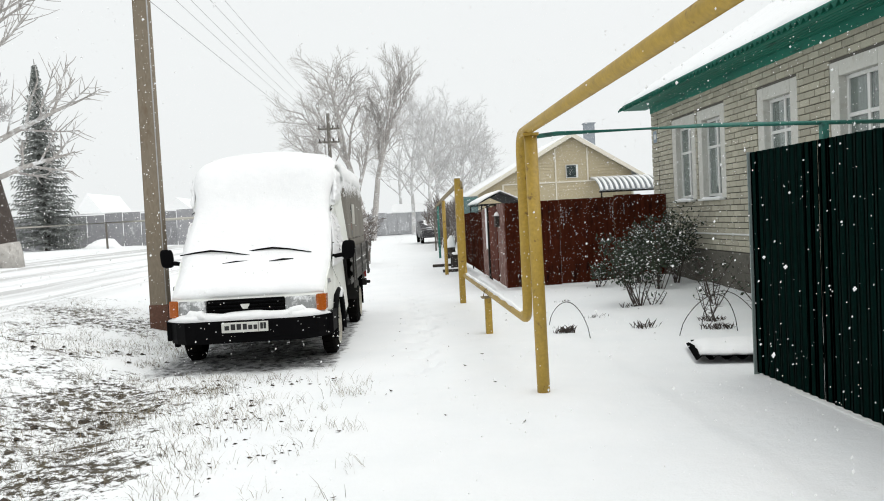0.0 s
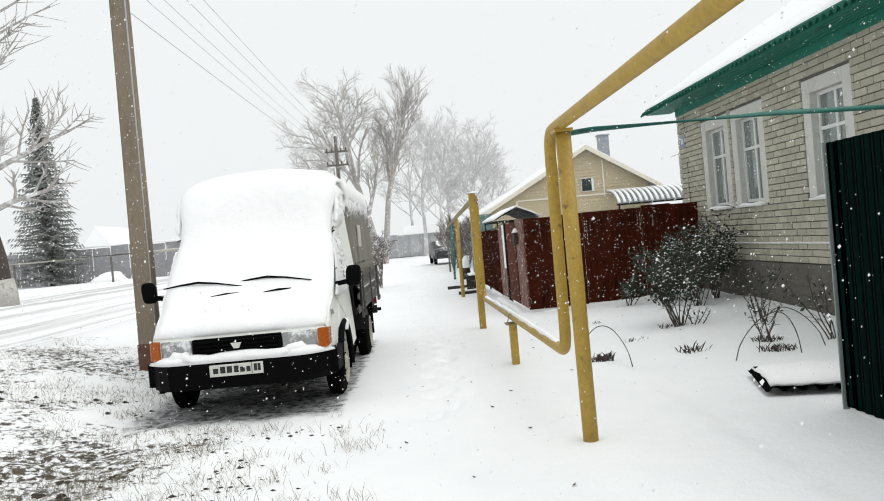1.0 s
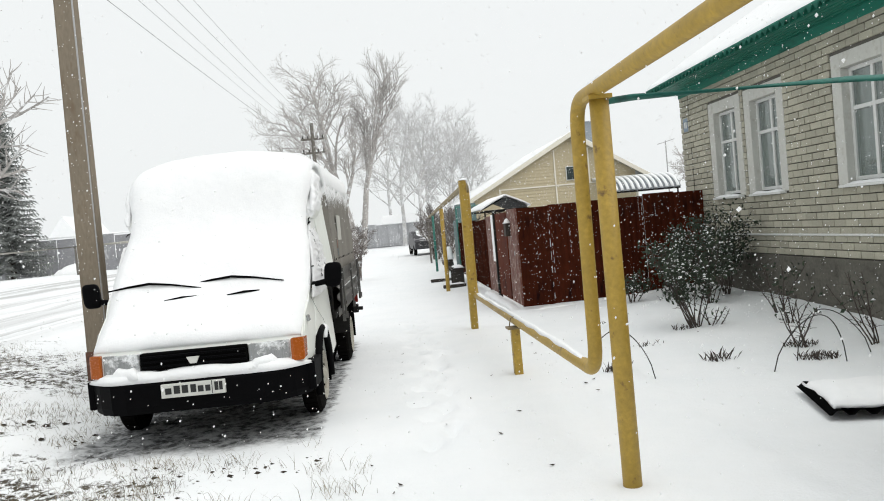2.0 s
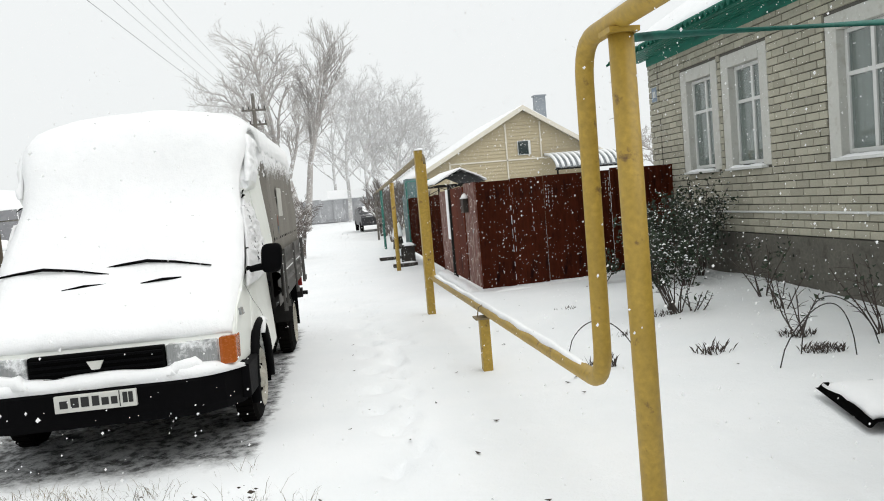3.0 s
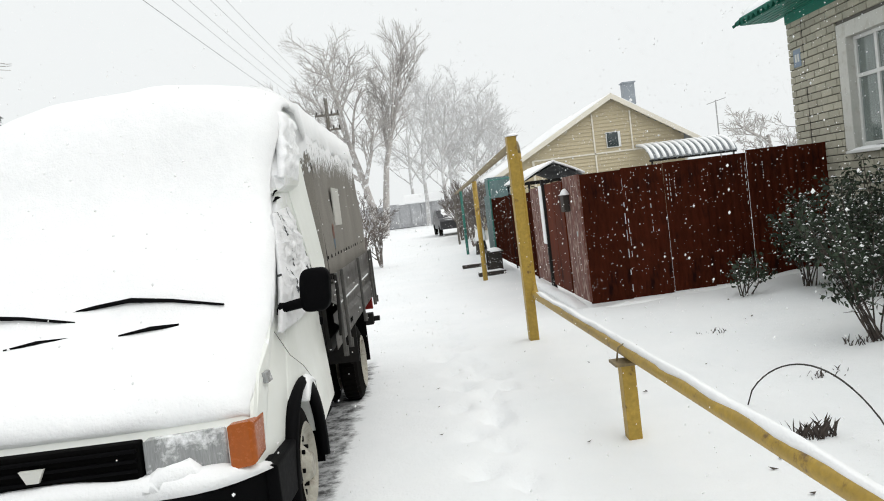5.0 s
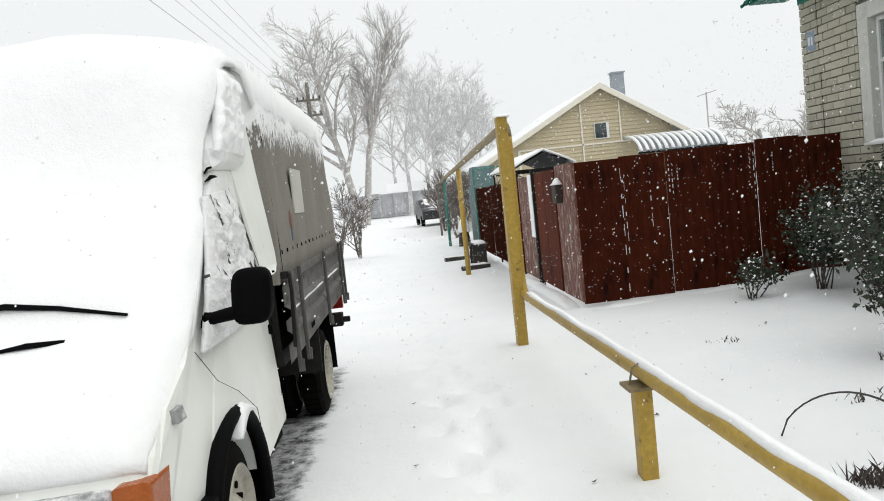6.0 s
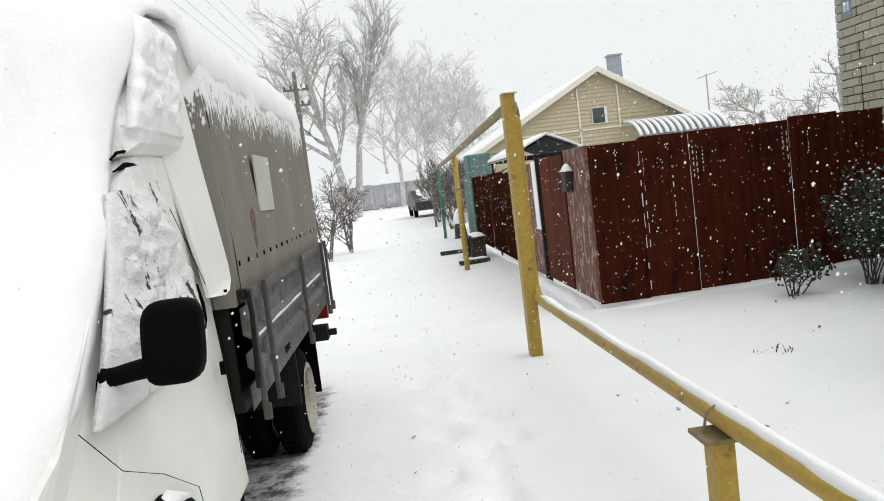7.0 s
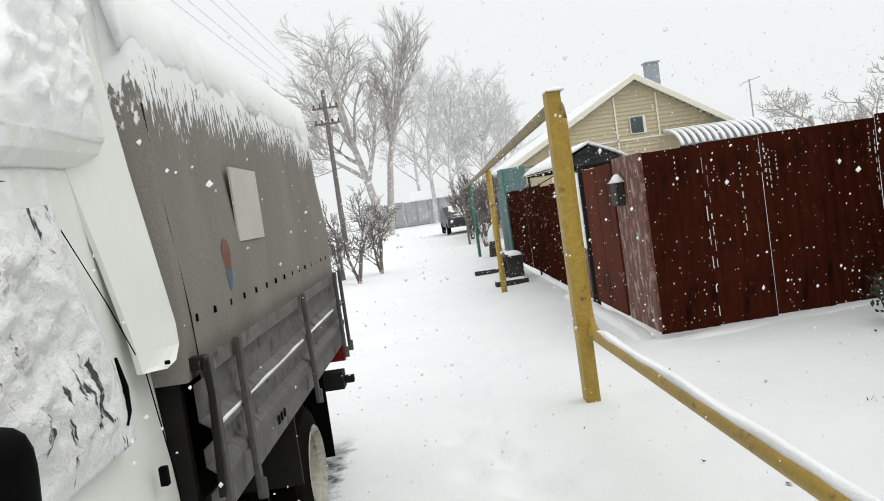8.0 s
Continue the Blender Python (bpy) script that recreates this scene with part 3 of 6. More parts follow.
holes = [(c - WHW - HY - 0.1, c + WHW - HY + 0.1, WZ0 - 0.03, WZ1 + 0.1) for c in WINDOWS]
bm = bmesh.new()
wall_with_holes(bm, -20.0, 0.0, 0.3, 3.9, 0.012, 0.38, holes)
box(bm, (0.38, -0.38, 0.3), (9.0, -0.012, 3.9))
part("wall", bm, MORTAR, house, "grey mortar-backed masonry wall")
bm = bmesh.new()
box(bm, (-0.05, -20, -0.5), (0.4, 0.05, 0.72), bevel=0.012)
part("plinth", bm, PLINTH, house, "stained grey concrete plinth")
for c in WINDOWS:
    y = c - HY
    bm = bmesh.new()
    o = (y - WHW - 0.2, y + WHW + 0.2, WZ0 - 0.04, WZ1 + 0.19)
    for lo, hi in (((-0.012, o[0], o[2]), (0.10, y - WHW, o[3])), ((-0.012, y + WHW, o[2]), (0.10, o[1], o[3])), ((-0.012, y - WHW, WZ1), (0.10, y + WHW, o[3]))):
        box(bm, lo, hi, bevel=0.012)
    win = part("window", bm, PLASTER, house, "white-framed window in a white plastered reveal")
    bm = bmesh.new()
    fw = 0.05
    for lo, hi in (((0.09, y - WHW, WZ0), (0.15, y - WHW + fw, WZ1)), ((0.09, y + WHW - fw, WZ0), (0.15, y + WHW, WZ1)),
                   ((0.09, y - WHW + fw, WZ0), (0.15, y + WHW - fw, WZ0 + fw)), ((0.09, y - WHW + fw, WZ1 - fw), (0.15, y + WHW - fw, WZ1)),
                   ((0.092, y - 0.08, WZ0 + fw), (0.145, y - 0.025, WZ1 - fw)), ((0.094, y - WHW + fw, 2.57), (0.143, y + WHW - fw, 2.62))):
        box(bm, lo, hi, bevel=0.006)
    part("frame", bm, FRAME_WHITE, win, "white painted wooden frame")
    for lo, hi in (((y - WHW + fw, WZ0 + fw), (y - 0.08, 2.57)), ((y - 0.025, WZ0 + fw), (y + WHW - fw, 2.57)),
                   ((y - WHW + fw, 2.62), (y - 0.08, WZ1 - fw)), ((y - 0.025, 2.62), (y + WHW - fw, WZ1 - fw))):
        pane = part("pane", boxes(((0.115, lo[0], lo[1]), (0.12, hi[0], hi[1]))), GLASS_CLEAR, win)
        pane.visible_shadow = False
    bm = bmesh.new()
    for lo, hi in ((y - WHW + 0.01, y - 0.07), (y - 0.0, y + WHW - 0.01)):
        rows = []
        for j in range(2):
            rows.append([bm.verts.new((0.14 + 0.01 * math.sin(i * 1.3 + c) + 0.015 * j, lo + (hi - lo) * i / 14, WZ0 + 0.02 + j * 1.36)) for i in range(15)])
        for i in range(14):
            bm.faces.new((rows[0][i], rows[0][i + 1], rows[1][i + 1], rows[1][i]))
    part("curtain", bm, CURTAIN, win, "pale drawn curtain")
    # near-black panel painted as the unlit room behind the curtains
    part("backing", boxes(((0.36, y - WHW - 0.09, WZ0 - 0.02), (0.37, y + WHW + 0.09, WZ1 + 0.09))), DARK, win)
    bm = bmesh.new()
    box(bm, (-0.09, y - WHW - 0.09, WZ0 - 0.075), (0.1, y + WHW + 0.09, WZ0 - 0.04), bevel=0.008)
    part("sill", bm, FRAME_WHITE, win, "white window sill")
    snow_ridge("sill_snow", [(-0.02, y - WHW - 0.07 + 0.07 * i, WZ0 - 0.045) for i in range(14)], 0.15, 0.05, win, c)

# eaves, roof and its snow
bm = bmesh.new()
box(bm, (-0.50, -21, 3.74), (0.02, 0.36, 3.775))
box(bm, (-0.525, -21, 3.735), (-0.50, 0.36, 3.85))
box(bm, (-0.03, -21, 3.60), (-0.004, 0.0, 3.74))
part("eave_board", bm, FASCIA, house, "bright green painted eave boarding")
for i in range(6):
    part("soffit_board", boxes(((-0.50 + 0.085 * i, -21, 3.732), (-0.435 + 0.085 * i, 0.36, 3.74))), FASCIA, house)
RK = 0.60
bm = bmesh.new()
rows = []
ys = [-21 + 0.03 * i for i in range(int(21.42 / 0.03) + 1)]
for j, x in enumerate((-0.62, 1.5, 4.6)):
    rows.append([bm.verts.new((x, y, 3.74 + (x + 0.62) * RK + 0.04 * math.cos(2 * math.pi * y / 0.15))) for y in ys])
for a, b in zip(rows, rows[1:]):
    for i in range(len(ys) - 1):
        bm.faces.new((a[i], a[i + 1], b[i + 1], b[i]))
bmesh.ops.solidify(bm, geom=bm.faces[:], thickness=0.008)
part("roof_sheet", bm, FASCIA_EDGE, house, "corrugated slate roof sheet with green edge")
bm = bmesh.new()
box(bm, (4.6, -21, 3.5), (9.8, 0.4, 3.6))
rows = []
for x, y, z in ((9.8, -21, 3.6), (4.6, -21, 3.73 + 5.22 * RK), (9.8, 0.42, 3.6), (4.6, 0.42, 3.73 + 5.22 * RK)):
    rows.append(bm.verts.new((x, y, z)))
bm.faces.new((rows[0], rows[1], rows[3], rows[2]))
part("roof_back", bm, SLATE, house)
bm = bmesh.new()
g0 = [bm.verts.new(v) for v in ((-0.3, 0.1, 3.8), (9.4, 0.1, 3.8), (4.6, 0.1, 3.68 + 5.1 * RK))]
g1 = [bm.verts.new((v.co.x, 0.06, v.co.z)) for v in g0]
bm.faces.new(g0)
bm.faces.new(g1[::-1])
for i in range(3):
    bm.faces.new((g0[i], g0[(i + 1) % 3], g1[(i + 1) % 3], g1[i]))
part("gable_board", bm, GREY_WOOD, house)
bm = bmesh.new()
rows = []
ys = [-21 + 0.12 * i for i in range(int(21.44 / 0.12) + 1)]
for j, x in enumerate((-0.50, -0.47, -0.4, 0.4, 2.0, 3.5, 4.62)):
    lift = (0.03, 0.085, 0.11, 0.12, 0.12, 0.12, 0.12)[j]
    rows.append([(x, y, 3.73 + (x + 0.62) * RK + lift + lumpy((x, y, 0), 1.7, 0.03) * (j > 0)) for y in ys])
slab_of(bm, rows, dropped(rows, 0.025))
part("roof_snow", bm, ROOF_SNOW, house, "even blanket of fresh roof snow", smooth=True)
bm = bmesh.new()
tube(bm, [(-0.03, -20, 1.04), (-0.03, -5, 1.03), (-0.03, -0.5, 1.02)], 0.016, 8)
for i in range(9):
    box(bm, (-0.04, -0.8 - 1.6 * i, 1.0), (0.0, -0.78 - 1.6 * i, 1.05))
part("wall_pipe", bm, FRAME_WHITE, house, "thin white gas pipe on brackets", smooth=False)
bm = bmesh.new()
tube(bm, [(-0.012, -0.42, 3.7), (-0.012, -0.43, 2.0), (-0.012, -0.41, 0.75)], 0.011, 6)
part("wall_cable", bm, WIRE_DARK, house, "dark cable running down the wall")
sign = part("number_plate", boxes(((-0.022, -0.34, 2.95), (-0.004, -0.14, 3.2)), bevel=0.004), surface("blue_enamel", (0.2, 0.27, 0.36), 0.4, var=0.1), house, "small blue and white enamel plate")
part("plate_bar", boxes(((-0.026, -0.3, 3.02), (-0.0215, -0.26, 3.13)), ((-0.026, -0.24, 3.02), (-0.0215, -0.19, 3.13))), FRAME_WHITE, sign, "plain white bar")

# ---- green sheet fence in front of the house ----
GX, GY0 = 3.41, 6.05
gate = thing("green_sheet_fence", "dark green corrugated metal sheet fence", "fence", pose(GX, GY0, 0))
for i in range(9):
    bm = wavy_sheet(1.15, 2.04, 0.115, 0.014, "y", 8, 0.002)
    p = part("panel", bm, GATE_GREEN, gate)
    p.location = (0.002 * (i % 2), -1.15 * (i + 1), -0.02)
part("rail", boxes(((0.03, -10.3, 1.6), (0.07, 0.0, 1.66)), ((0.03, -10.3, 0.35), (0.07, 0.0, 0.41))), GATE_GREEN, gate)
for i in range(5):
    part("post", boxes(((0.072, -0.09 - 2.5 * i, -0.3), (0.132, -0.03 - 2.5 * i, 1.9))), BED_DARK, gate)
part("edge_strip", boxes(((-0.02, -0.012, -0.05), (0.03, 0.004, 2.025))), surface("pale_sheet_edge", (0.22, 0.27, 0.26), 0.5), gate)
snow_ridge("snow_drift", [(-0.02, -0.02 - 0.12 * i, ground_z(GX, GY0 - 0.12 * i) - 0.03) for i in range(50)], 0.10, 0.035, gate, 21)

# ---- red-brown sheet fence round the neighbour's yard ----
FX, FY = 2.33, 14.93
yard = thing("red_brown_fence", "red-brown painted sheet metal fence with snow at its foot", "fence", pose(FX, FY, 0))
rnd = random.Random(11)
fx = 0.0
for i in range(6):
    w = 0.585
    bm = wavy_sheet(w, 1.76 + rnd.uniform(-0.012, 0.012), 0.117, 0.010, "x", 8, 0.002)
    p = part("panel", bm, BROWN, yard)
    p.location = (fx, 0.028 * fx + 0.006 * (i % 2), 0.03 + 0.02 * fx + rnd.uniform(-0.02, 0.02))
    p.rotation_euler = (0, 0, 0.028)
    fx += w
part("rail", boxes(((0.0, 0.02, 1.45), (3.5, 0.06, 1.5))), BED_DARK, yard).rotation_euler = (0, 0, 0.028)
for i, sx in enumerate((0.32, 0.62, 0.95, 1.2, 1.24, 1.31, 2.25, 2.3, 2.55, 0.58)):
    bm = bmesh.new()
    z1 = 1.74 - 0.05 * (i % 3)
    z0 = z1 - (0.35, 1.1, 0.75, 0.45, 0.5, 0.3, 0.4, 0.62, 0.25, 1.62)[i]
    for k in range(7):
        a, b = z0 + (z1 - z0) * k / 7, z0 + (z1 - z0) * (k + rnd.uniform(0.15, 0.7)) / 7
        box(bm, (sx + rnd.uniform(-0.004, 0.004), 0.028 * sx - 0.016, a + 0.02 * sx), (sx + rnd.uniform(0.003, 0.008), 0.028 * sx - 0.009, b + 0.02 * sx))
    tagged(part("snow_streak", bm, SNOW, yard, "thin run of clinging snow"), kind="stuff")
# street side: rusted corner panel, gate leaf, snowy board, then plain panels
bm = bmesh.new()
box(bm, (-0.016, 0.0, 0.06), (0.016, 1.02, 1.80), bevel=0.004)
part("panel", bm, RUST, yard, "narrow rusted corner panel")
bm = bmesh.new()
box(bm, (-0.03, 1.06, 0.07), (0.0, 1.8, 1.76), bevel=0.004)
part("gate_leaf", bm, BROWN, yard, "plain red-brown gate leaf")
bm = bmesh.new()
box(bm, (-0.026, 1.84, 0.07), (0.004, 2.5, 1.75), bevel=0.004)
part("gate_leaf", bm, BROWN, yard, "plain red-brown gate leaf")
part("gate_post", boxes(((-0.06, 2.56, -0.2), (0.02, 2.66, 1.82)), bevel=0.006), BED_DARK, yard)
part("snowy_board", boxes(((-0.075, 2.60, 0.75), (-0.045, 2.86, 1.74)), bevel=0.01), SNOW, yard, "board caked with snow")
bm = bmesh.new()
box(bm, (-0.02, 2.68, 0.05), (0.012, 4.1, 1.72), bevel=0.004)
part("panel", bm, RUST, yard, "rusted red-brown panel")
for i in range(7):
    bm = wavy_sheet(1.04, 1.62 + rnd.uniform(-0.02, 0.02), 0.13, 0.02, "y", 8, 0.002)
    p = part("panel", bm, BROWN, yard)
    p.location = (rnd.uniform(-0.01, 0.01), 4.13 + 1.04 * i, 0.04)
part("rail", boxes(((0.03, 0.0, 1.4), (0.07, 11.4, 1.45))), BED_DARK, yard)
mail = part("mailbox", boxes(((-0.105, 0.62, 1.30), (-0.022, 0.86, 1.56)), bevel=0.01), DARK_WOOD, yard, "small dark mailbox")
snow_ridge("mailbox_snow", [(-0.065, 0.58 + 0.05 * i, 1.555) for i in range(7)], 0.13, 0.07, mail, 5)
part("lock_plate", boxes(((-0.022, 0.30, 0.95), (-0.0165, 0.36, 1.02))), surface("pale_metal", (0.3, 0.34, 0.34), 0.4), yard)
snow_ridge("snow_drift", [(-0.10, 0.1 + 0.16 * i, ground_z(FX, FY) - 0.02) for i in range(26)], 0.30, 0.10, yard, 8)
snow_ridge("snow_drift", [(0.05 + 0.15 * i, -0.10 + 0.028 * 0.15 * i, ground_z(FX + 0.15 * i, FY) - 0.03) for i in range(23)], 0.35, 0.07, yard, 9)

# small gabled canopy over the gate
can = thing("gate_canopy", "small snow-covered gabled canopy on thin posts", "canopy", pose(2.84, 19.2, -0.14))
for sx, nm, mt in ((-1, "roof_panel", CANOPY_DARK), (1, "roof_panel", CANOPY_DARK)):
    bm = bmesh.new()
    vs = [bm.verts.new(v) for v in ((0, 0, 2.28), (0, 3.2, 2.28), (sx * 0.56, 3.2, 2.02), (sx * 0.56, 0, 2.02))]
    bm.faces.new(vs)
    bmesh.ops.solidify(bm, geom=bm.faces[:], thickness=0.02)
    part(nm, bm, mt, can, "dark sheet roof panel")
    bm = bmesh.new()
    rows = []
    for j in range(5):
        u = j / 4
        rows.append([(sx * 0.58 * u, -0.02 + 0.2 * i, 2.31 - 0.262 * u + 0.05 * (1 - 0.5 * u ** 6) + lumpy((u, i * 0.3, sx), 2, 0.015)) for i in range(17)])
    slab_of(bm, rows, dropped(rows, 0.04))
    part("snow_layer", bm, ROOF_SNOW, can, "layer of fresh snow", smooth=True)
for i in range(6):
    part("rafter", boxes(((-0.54, 0.05 + 0.6 * i, 1.985), (0.54, 0.08 + 0.6 * i, 2.01))), BED_DARK, can)
for px, py in ((-0.5, 0.05), (0.5, 0.05), (-0.5, 3.1), (0.5, 3.1)):
    part("post", tubes(([(px, py, -0.1), (px, py, 2.0)], 0.02), seg=8), BED_DARK, can)
bm = bmesh.new()
tube(bm, [(-0.5, 0.05, 1.75), (-0.2, 0.05, 1.93), (0.0, 0.05, 1.97), (0.2, 0.05, 1.93), (0.5, 0.05, 1.75)], 0.012, 6)
tube(bm, [(-0.5, 3.1, 1.75), (0.0, 3.1, 1.97), (0.5, 3.1, 1.75)], 0.012, 6)
part("arch_brace", bm, BED_DARK, can)

# ---- parked truck ----
VAN = pose(-1.645, 7.85, -0.055, 0, 0, -1.3)
van = thing("light_truck", "snow-covered white light truck with grey canvas-topped bed", "truck", VAN)
CW = 0.89


def shape_cab(bm):
    """Narrow the cab towards the roof and round its nose in plan."""
    for v in bm.verts:
        s = 1.0
        if v.co.z > 1.1:
            s -= 0.115 * smooth01(v.co.z, 1.1, 2.15)
        if v.co.y < 0.9:
            s -= 0.075 * (1 - v.co.y / 0.9) ** 2
        v.co.x *= s
        v.co.y += 0.10 * (abs(v.co.x) / CW) ** 3 * smooth01(-v.co.y, -1.0, 0.1)


def across(profile, hw, n=8, bevel=0.05, shape=shape_cab):
    bm = bmesh.new()
    prism(bm, profile, -hw, hw, bevel)
    cuts = [-hw + bevel + (2 * hw - 2 * bevel) * i / n for i in range(1, n)]
    for c in cuts:
        bmesh.ops.bisect_plane(bm, geom=bm.verts[:] + bm.edges[:] + bm.faces[:], plane_co=(c, 0, 0), plane_no=(1, 0, 0))
    if shape:
        shape(bm)
    return bm


def cut_out(ob, cutters):
    """Cut round wheel arches out of a mesh."""
    made = []
    for y, z, r, x0, x1 in cutters:
        bm = bmesh.new()
        tube(bm, [(x0, y, z), (x1, y, z)], r, 28)
        c = new("cutter", mesh_of("cutter", bm, BLACK_MATT))
        c.parent = ob.parent
        md = ob.modifiers.new("cut", "BOOLEAN")
        md.operation, md.object, md.solver = "DIFFERENCE", c, "EXACT"
        made.append(c)
    bpy.context.view_layer.update()
    me = bpy.data.meshes.new_from_object(ob.evaluated_get(bpy.context.evaluated_depsgraph_get()))
    ob.modifiers.clear()
    ob.data = me
    me.materials.clear()
    me.materials.append(VAN_PAINT)
    for c in made:
        bpy.data.objects.remove(c)


body_profile = [(0.12, 0.52), (0.09, 0.66), (0.10, 0.80), (0.17, 0.885), (0.35, 0.985), (0.60, 1.10), (0.74, 1.18), (1.38, 1.78), (1.50, 1.86), (1.66, 1.90),
                (2.14, 1.90), (2.14, 0.42), (1.45, 0.40), (0.65, 0.42)]
cab = part("cab", across(body_profile, CW), VAN_PAINT, van, "white painted cab with dirty lower door")
cut_out(cab, [(1.0, 0.33, 0.44, -1.2, -0.56), (1.0, 0.33, 0.44, 0.56, 1.2)])


def shape_fairing(bm):
    for v in bm.verts:
        k = smooth01(v.co.z, 1.95, 2.6)
        v.co.x *= 1 - 0.02 * k
        v.co.y += 0.10 * (abs(v.co.x) / 0.82) ** 4 * k
        v.co.z += 0.13 * k * (1 - (v.co.x / 0.82) ** 2)


fair = [(1.42, 1.84), (1.46, 1.95), (1.62, 2.28), (1.72, 2.38), (1.85, 2.42), (2.12, 2.44), (2.12, 1.86)]
part("roof_fairing", across(fair, 0.862, 6, 0.09, shape_fairing), VAN_PAINT, cab, "tall white roof fairing")


def blanket(name, line, hw, thick, parent, shape=None, rows_across=22, amp=0.03, seed=0, label="thick blanket of fresh snow"):
    """Snow lying over a profile of (y, z), rounded off at its sides."""
    bm = bmesh.new()
    fine = []
    for (a, b), (c, d) in zip(line, line[1:]):
        k = max(2, int(math.hypot(c - a, d - b) / 0.06))
        fine += [(a + (c - a) * i / k, b + (d - b) * i / k) for i in range(k)]
    fine.append(line[-1])
    for _ in range(3):
        fine = [fine[0]] + [tuple((p[q] + 2 * s[q] + t[q]) / 4 for q in (0, 1)) for p, s, t in zip(fine, fine[1:], fine[2:])] + [fine[-1]]
    top, low = [], []
    for i, (y, z) in enumerate(fine):
        p, q = fine[max(i - 1, 0)], fine[min(i + 1, len(fine) - 1)]
        ty, tz = q[0] - p[0], q[1] - p[1]
        ln = math.hypot(ty, tz)
        ny, nz = -tz / ln, ty / ln
        w = hw(y, z) if callable(hw) else hw
        row, base = [], []
        for j in range(rows_across + 1):
            u = 2 * j / rows_across - 1
            edge = math.sqrt(max(0.0, 1 - abs(u) ** 7))
            end = min(1.0, i / 2.0, (len(fine) - 1 - i) / 2.0)
            th = (thick + lumpy((u * w, y, z + seed), 2.2, amp) + lumpy((u * w, y, z + seed), 8.0, amp * 0.25)) * edge * (0.3 + 0.7 * end)
            k = 1 + 0.01 * noise.noise(Vector((y * 6, z * 6, u + seed)))
            row.append((u * w * k, y + ny * th, z + nz * th))
            base.append((u * w * k, y - ny * 0.03, z - nz * 0.03))
        top.append(row)
        low.append(base)
    slab_of(bm, top, low)
    if shape:
        shape(bm)
    return part(name, bm, SNOW, parent, label, smooth=True)


def cab_w(y, z):
    s = 1.0 - (0.115 * smooth01(z, 1.1, 2.15) if z > 1.1 else 0)
    s -= 0.075 * (1 - y / 0.9) ** 2 if y < 0.9 else 0
    s += 0.085 * smooth01(z, 1.85, 2.3)
    return (CW - 0.015) * s


def nose_round(bm):
    for v in bm.verts:
        v.co.z += 0.13 * smooth01(v.co.z, 1.95, 2.6) * (1 - (v.co.x / 0.9) ** 2)
        v.co.y += 0.10 * (abs(v.co.x) / CW) ** 3 * smooth01(-v.co.y, -1.0, 0.1)


blanket("snow_layer", [(0.125, 0.85), (0.18, 0.90), (0.35, 0.985), (0.60, 1.11), (0.74, 1.20), (1.30, 1.78), (1.40, 1.93), (1.58, 2.27), (1.68, 2.38), (1.85, 2.43), (2.14, 2.45)],
        cab_w, 0.075, cab, nose_round, amp=0.028, seed=3)

# bumper, grille, lamps, plate
bm = bmesh.new()
prism(bm, [(0.0, 0.33), (-0.03, 0.39), (-0.035, 0.57), (-0.01, 0.605), (0.10, 0.61), (0.16, 0.59), (0.16, 0.35)], -0.88, 0.88, 0.03)
for c in [-0.88 + 0.11 * i for i in range(1, 16)]:
    bmesh.ops.bisect_plane(bm, geom=bm.verts[:] + bm.edges[:] + bm.faces[:], plane_co=(c, 0, 0), plane_no=(1, 0, 0))
for v in bm.verts:
    v.co.y += 0.30 * max(0.0, (abs(v.co.x) - 0.56) / 0.32) ** 2
part("bumper", bm, BLACK_PLASTIC, van, "black plastic front bumper")
for s in (-1, 1):
    bm = bmesh.new()
    prism(bm, [(0.22, 0.36), (0.22, 0.60), (0.62, 0.60), (0.60, 0.50), (0.66, 0.36)], s * 0.845, s * 0.905, 0.015)
    part("bumper_end", bm, BLACK_PLASTIC, van)
snowline = [(-0.84 + 0.056 * i, -0.01 + 0.30 * max(0.0, (abs(-0.84 + 0.056 * i) - 0.56) / 0.32) ** 2 + 0.055, 0.60) for i in range(31)]
snow_ridge("bumper_snow", snowline, 0.17, 0.085, van, 31)
part("grille", boxes(((-0.44, 0.045, 0.645), (0.44, 0.11, 0.82)), bevel=0.012), BLACK_MATT, van, "black slatted grille")
grille = van.children[-1]
for i in range(4):
    part("slat", boxes(((-0.43, 0.028, 0.655 + 0.042 * i), (0.43, 0.05, 0.67 + 0.042 * i)), bevel=0.004), BLACK_PLASTIC, grille)
bm = bmesh.new()
prism(bm, [(0.012, 0.0), (0.012, 0.055), (0.03, 0.055), (0.03, 0.0)], -0.05, 0.05)
for v in bm.verts:
    v.co.x *= 0.5 + 10 * v.co.z
    v.co.z += 0.71
part("emblem", bm, PLATE_WHITE, grille, "plain pale badge shape")
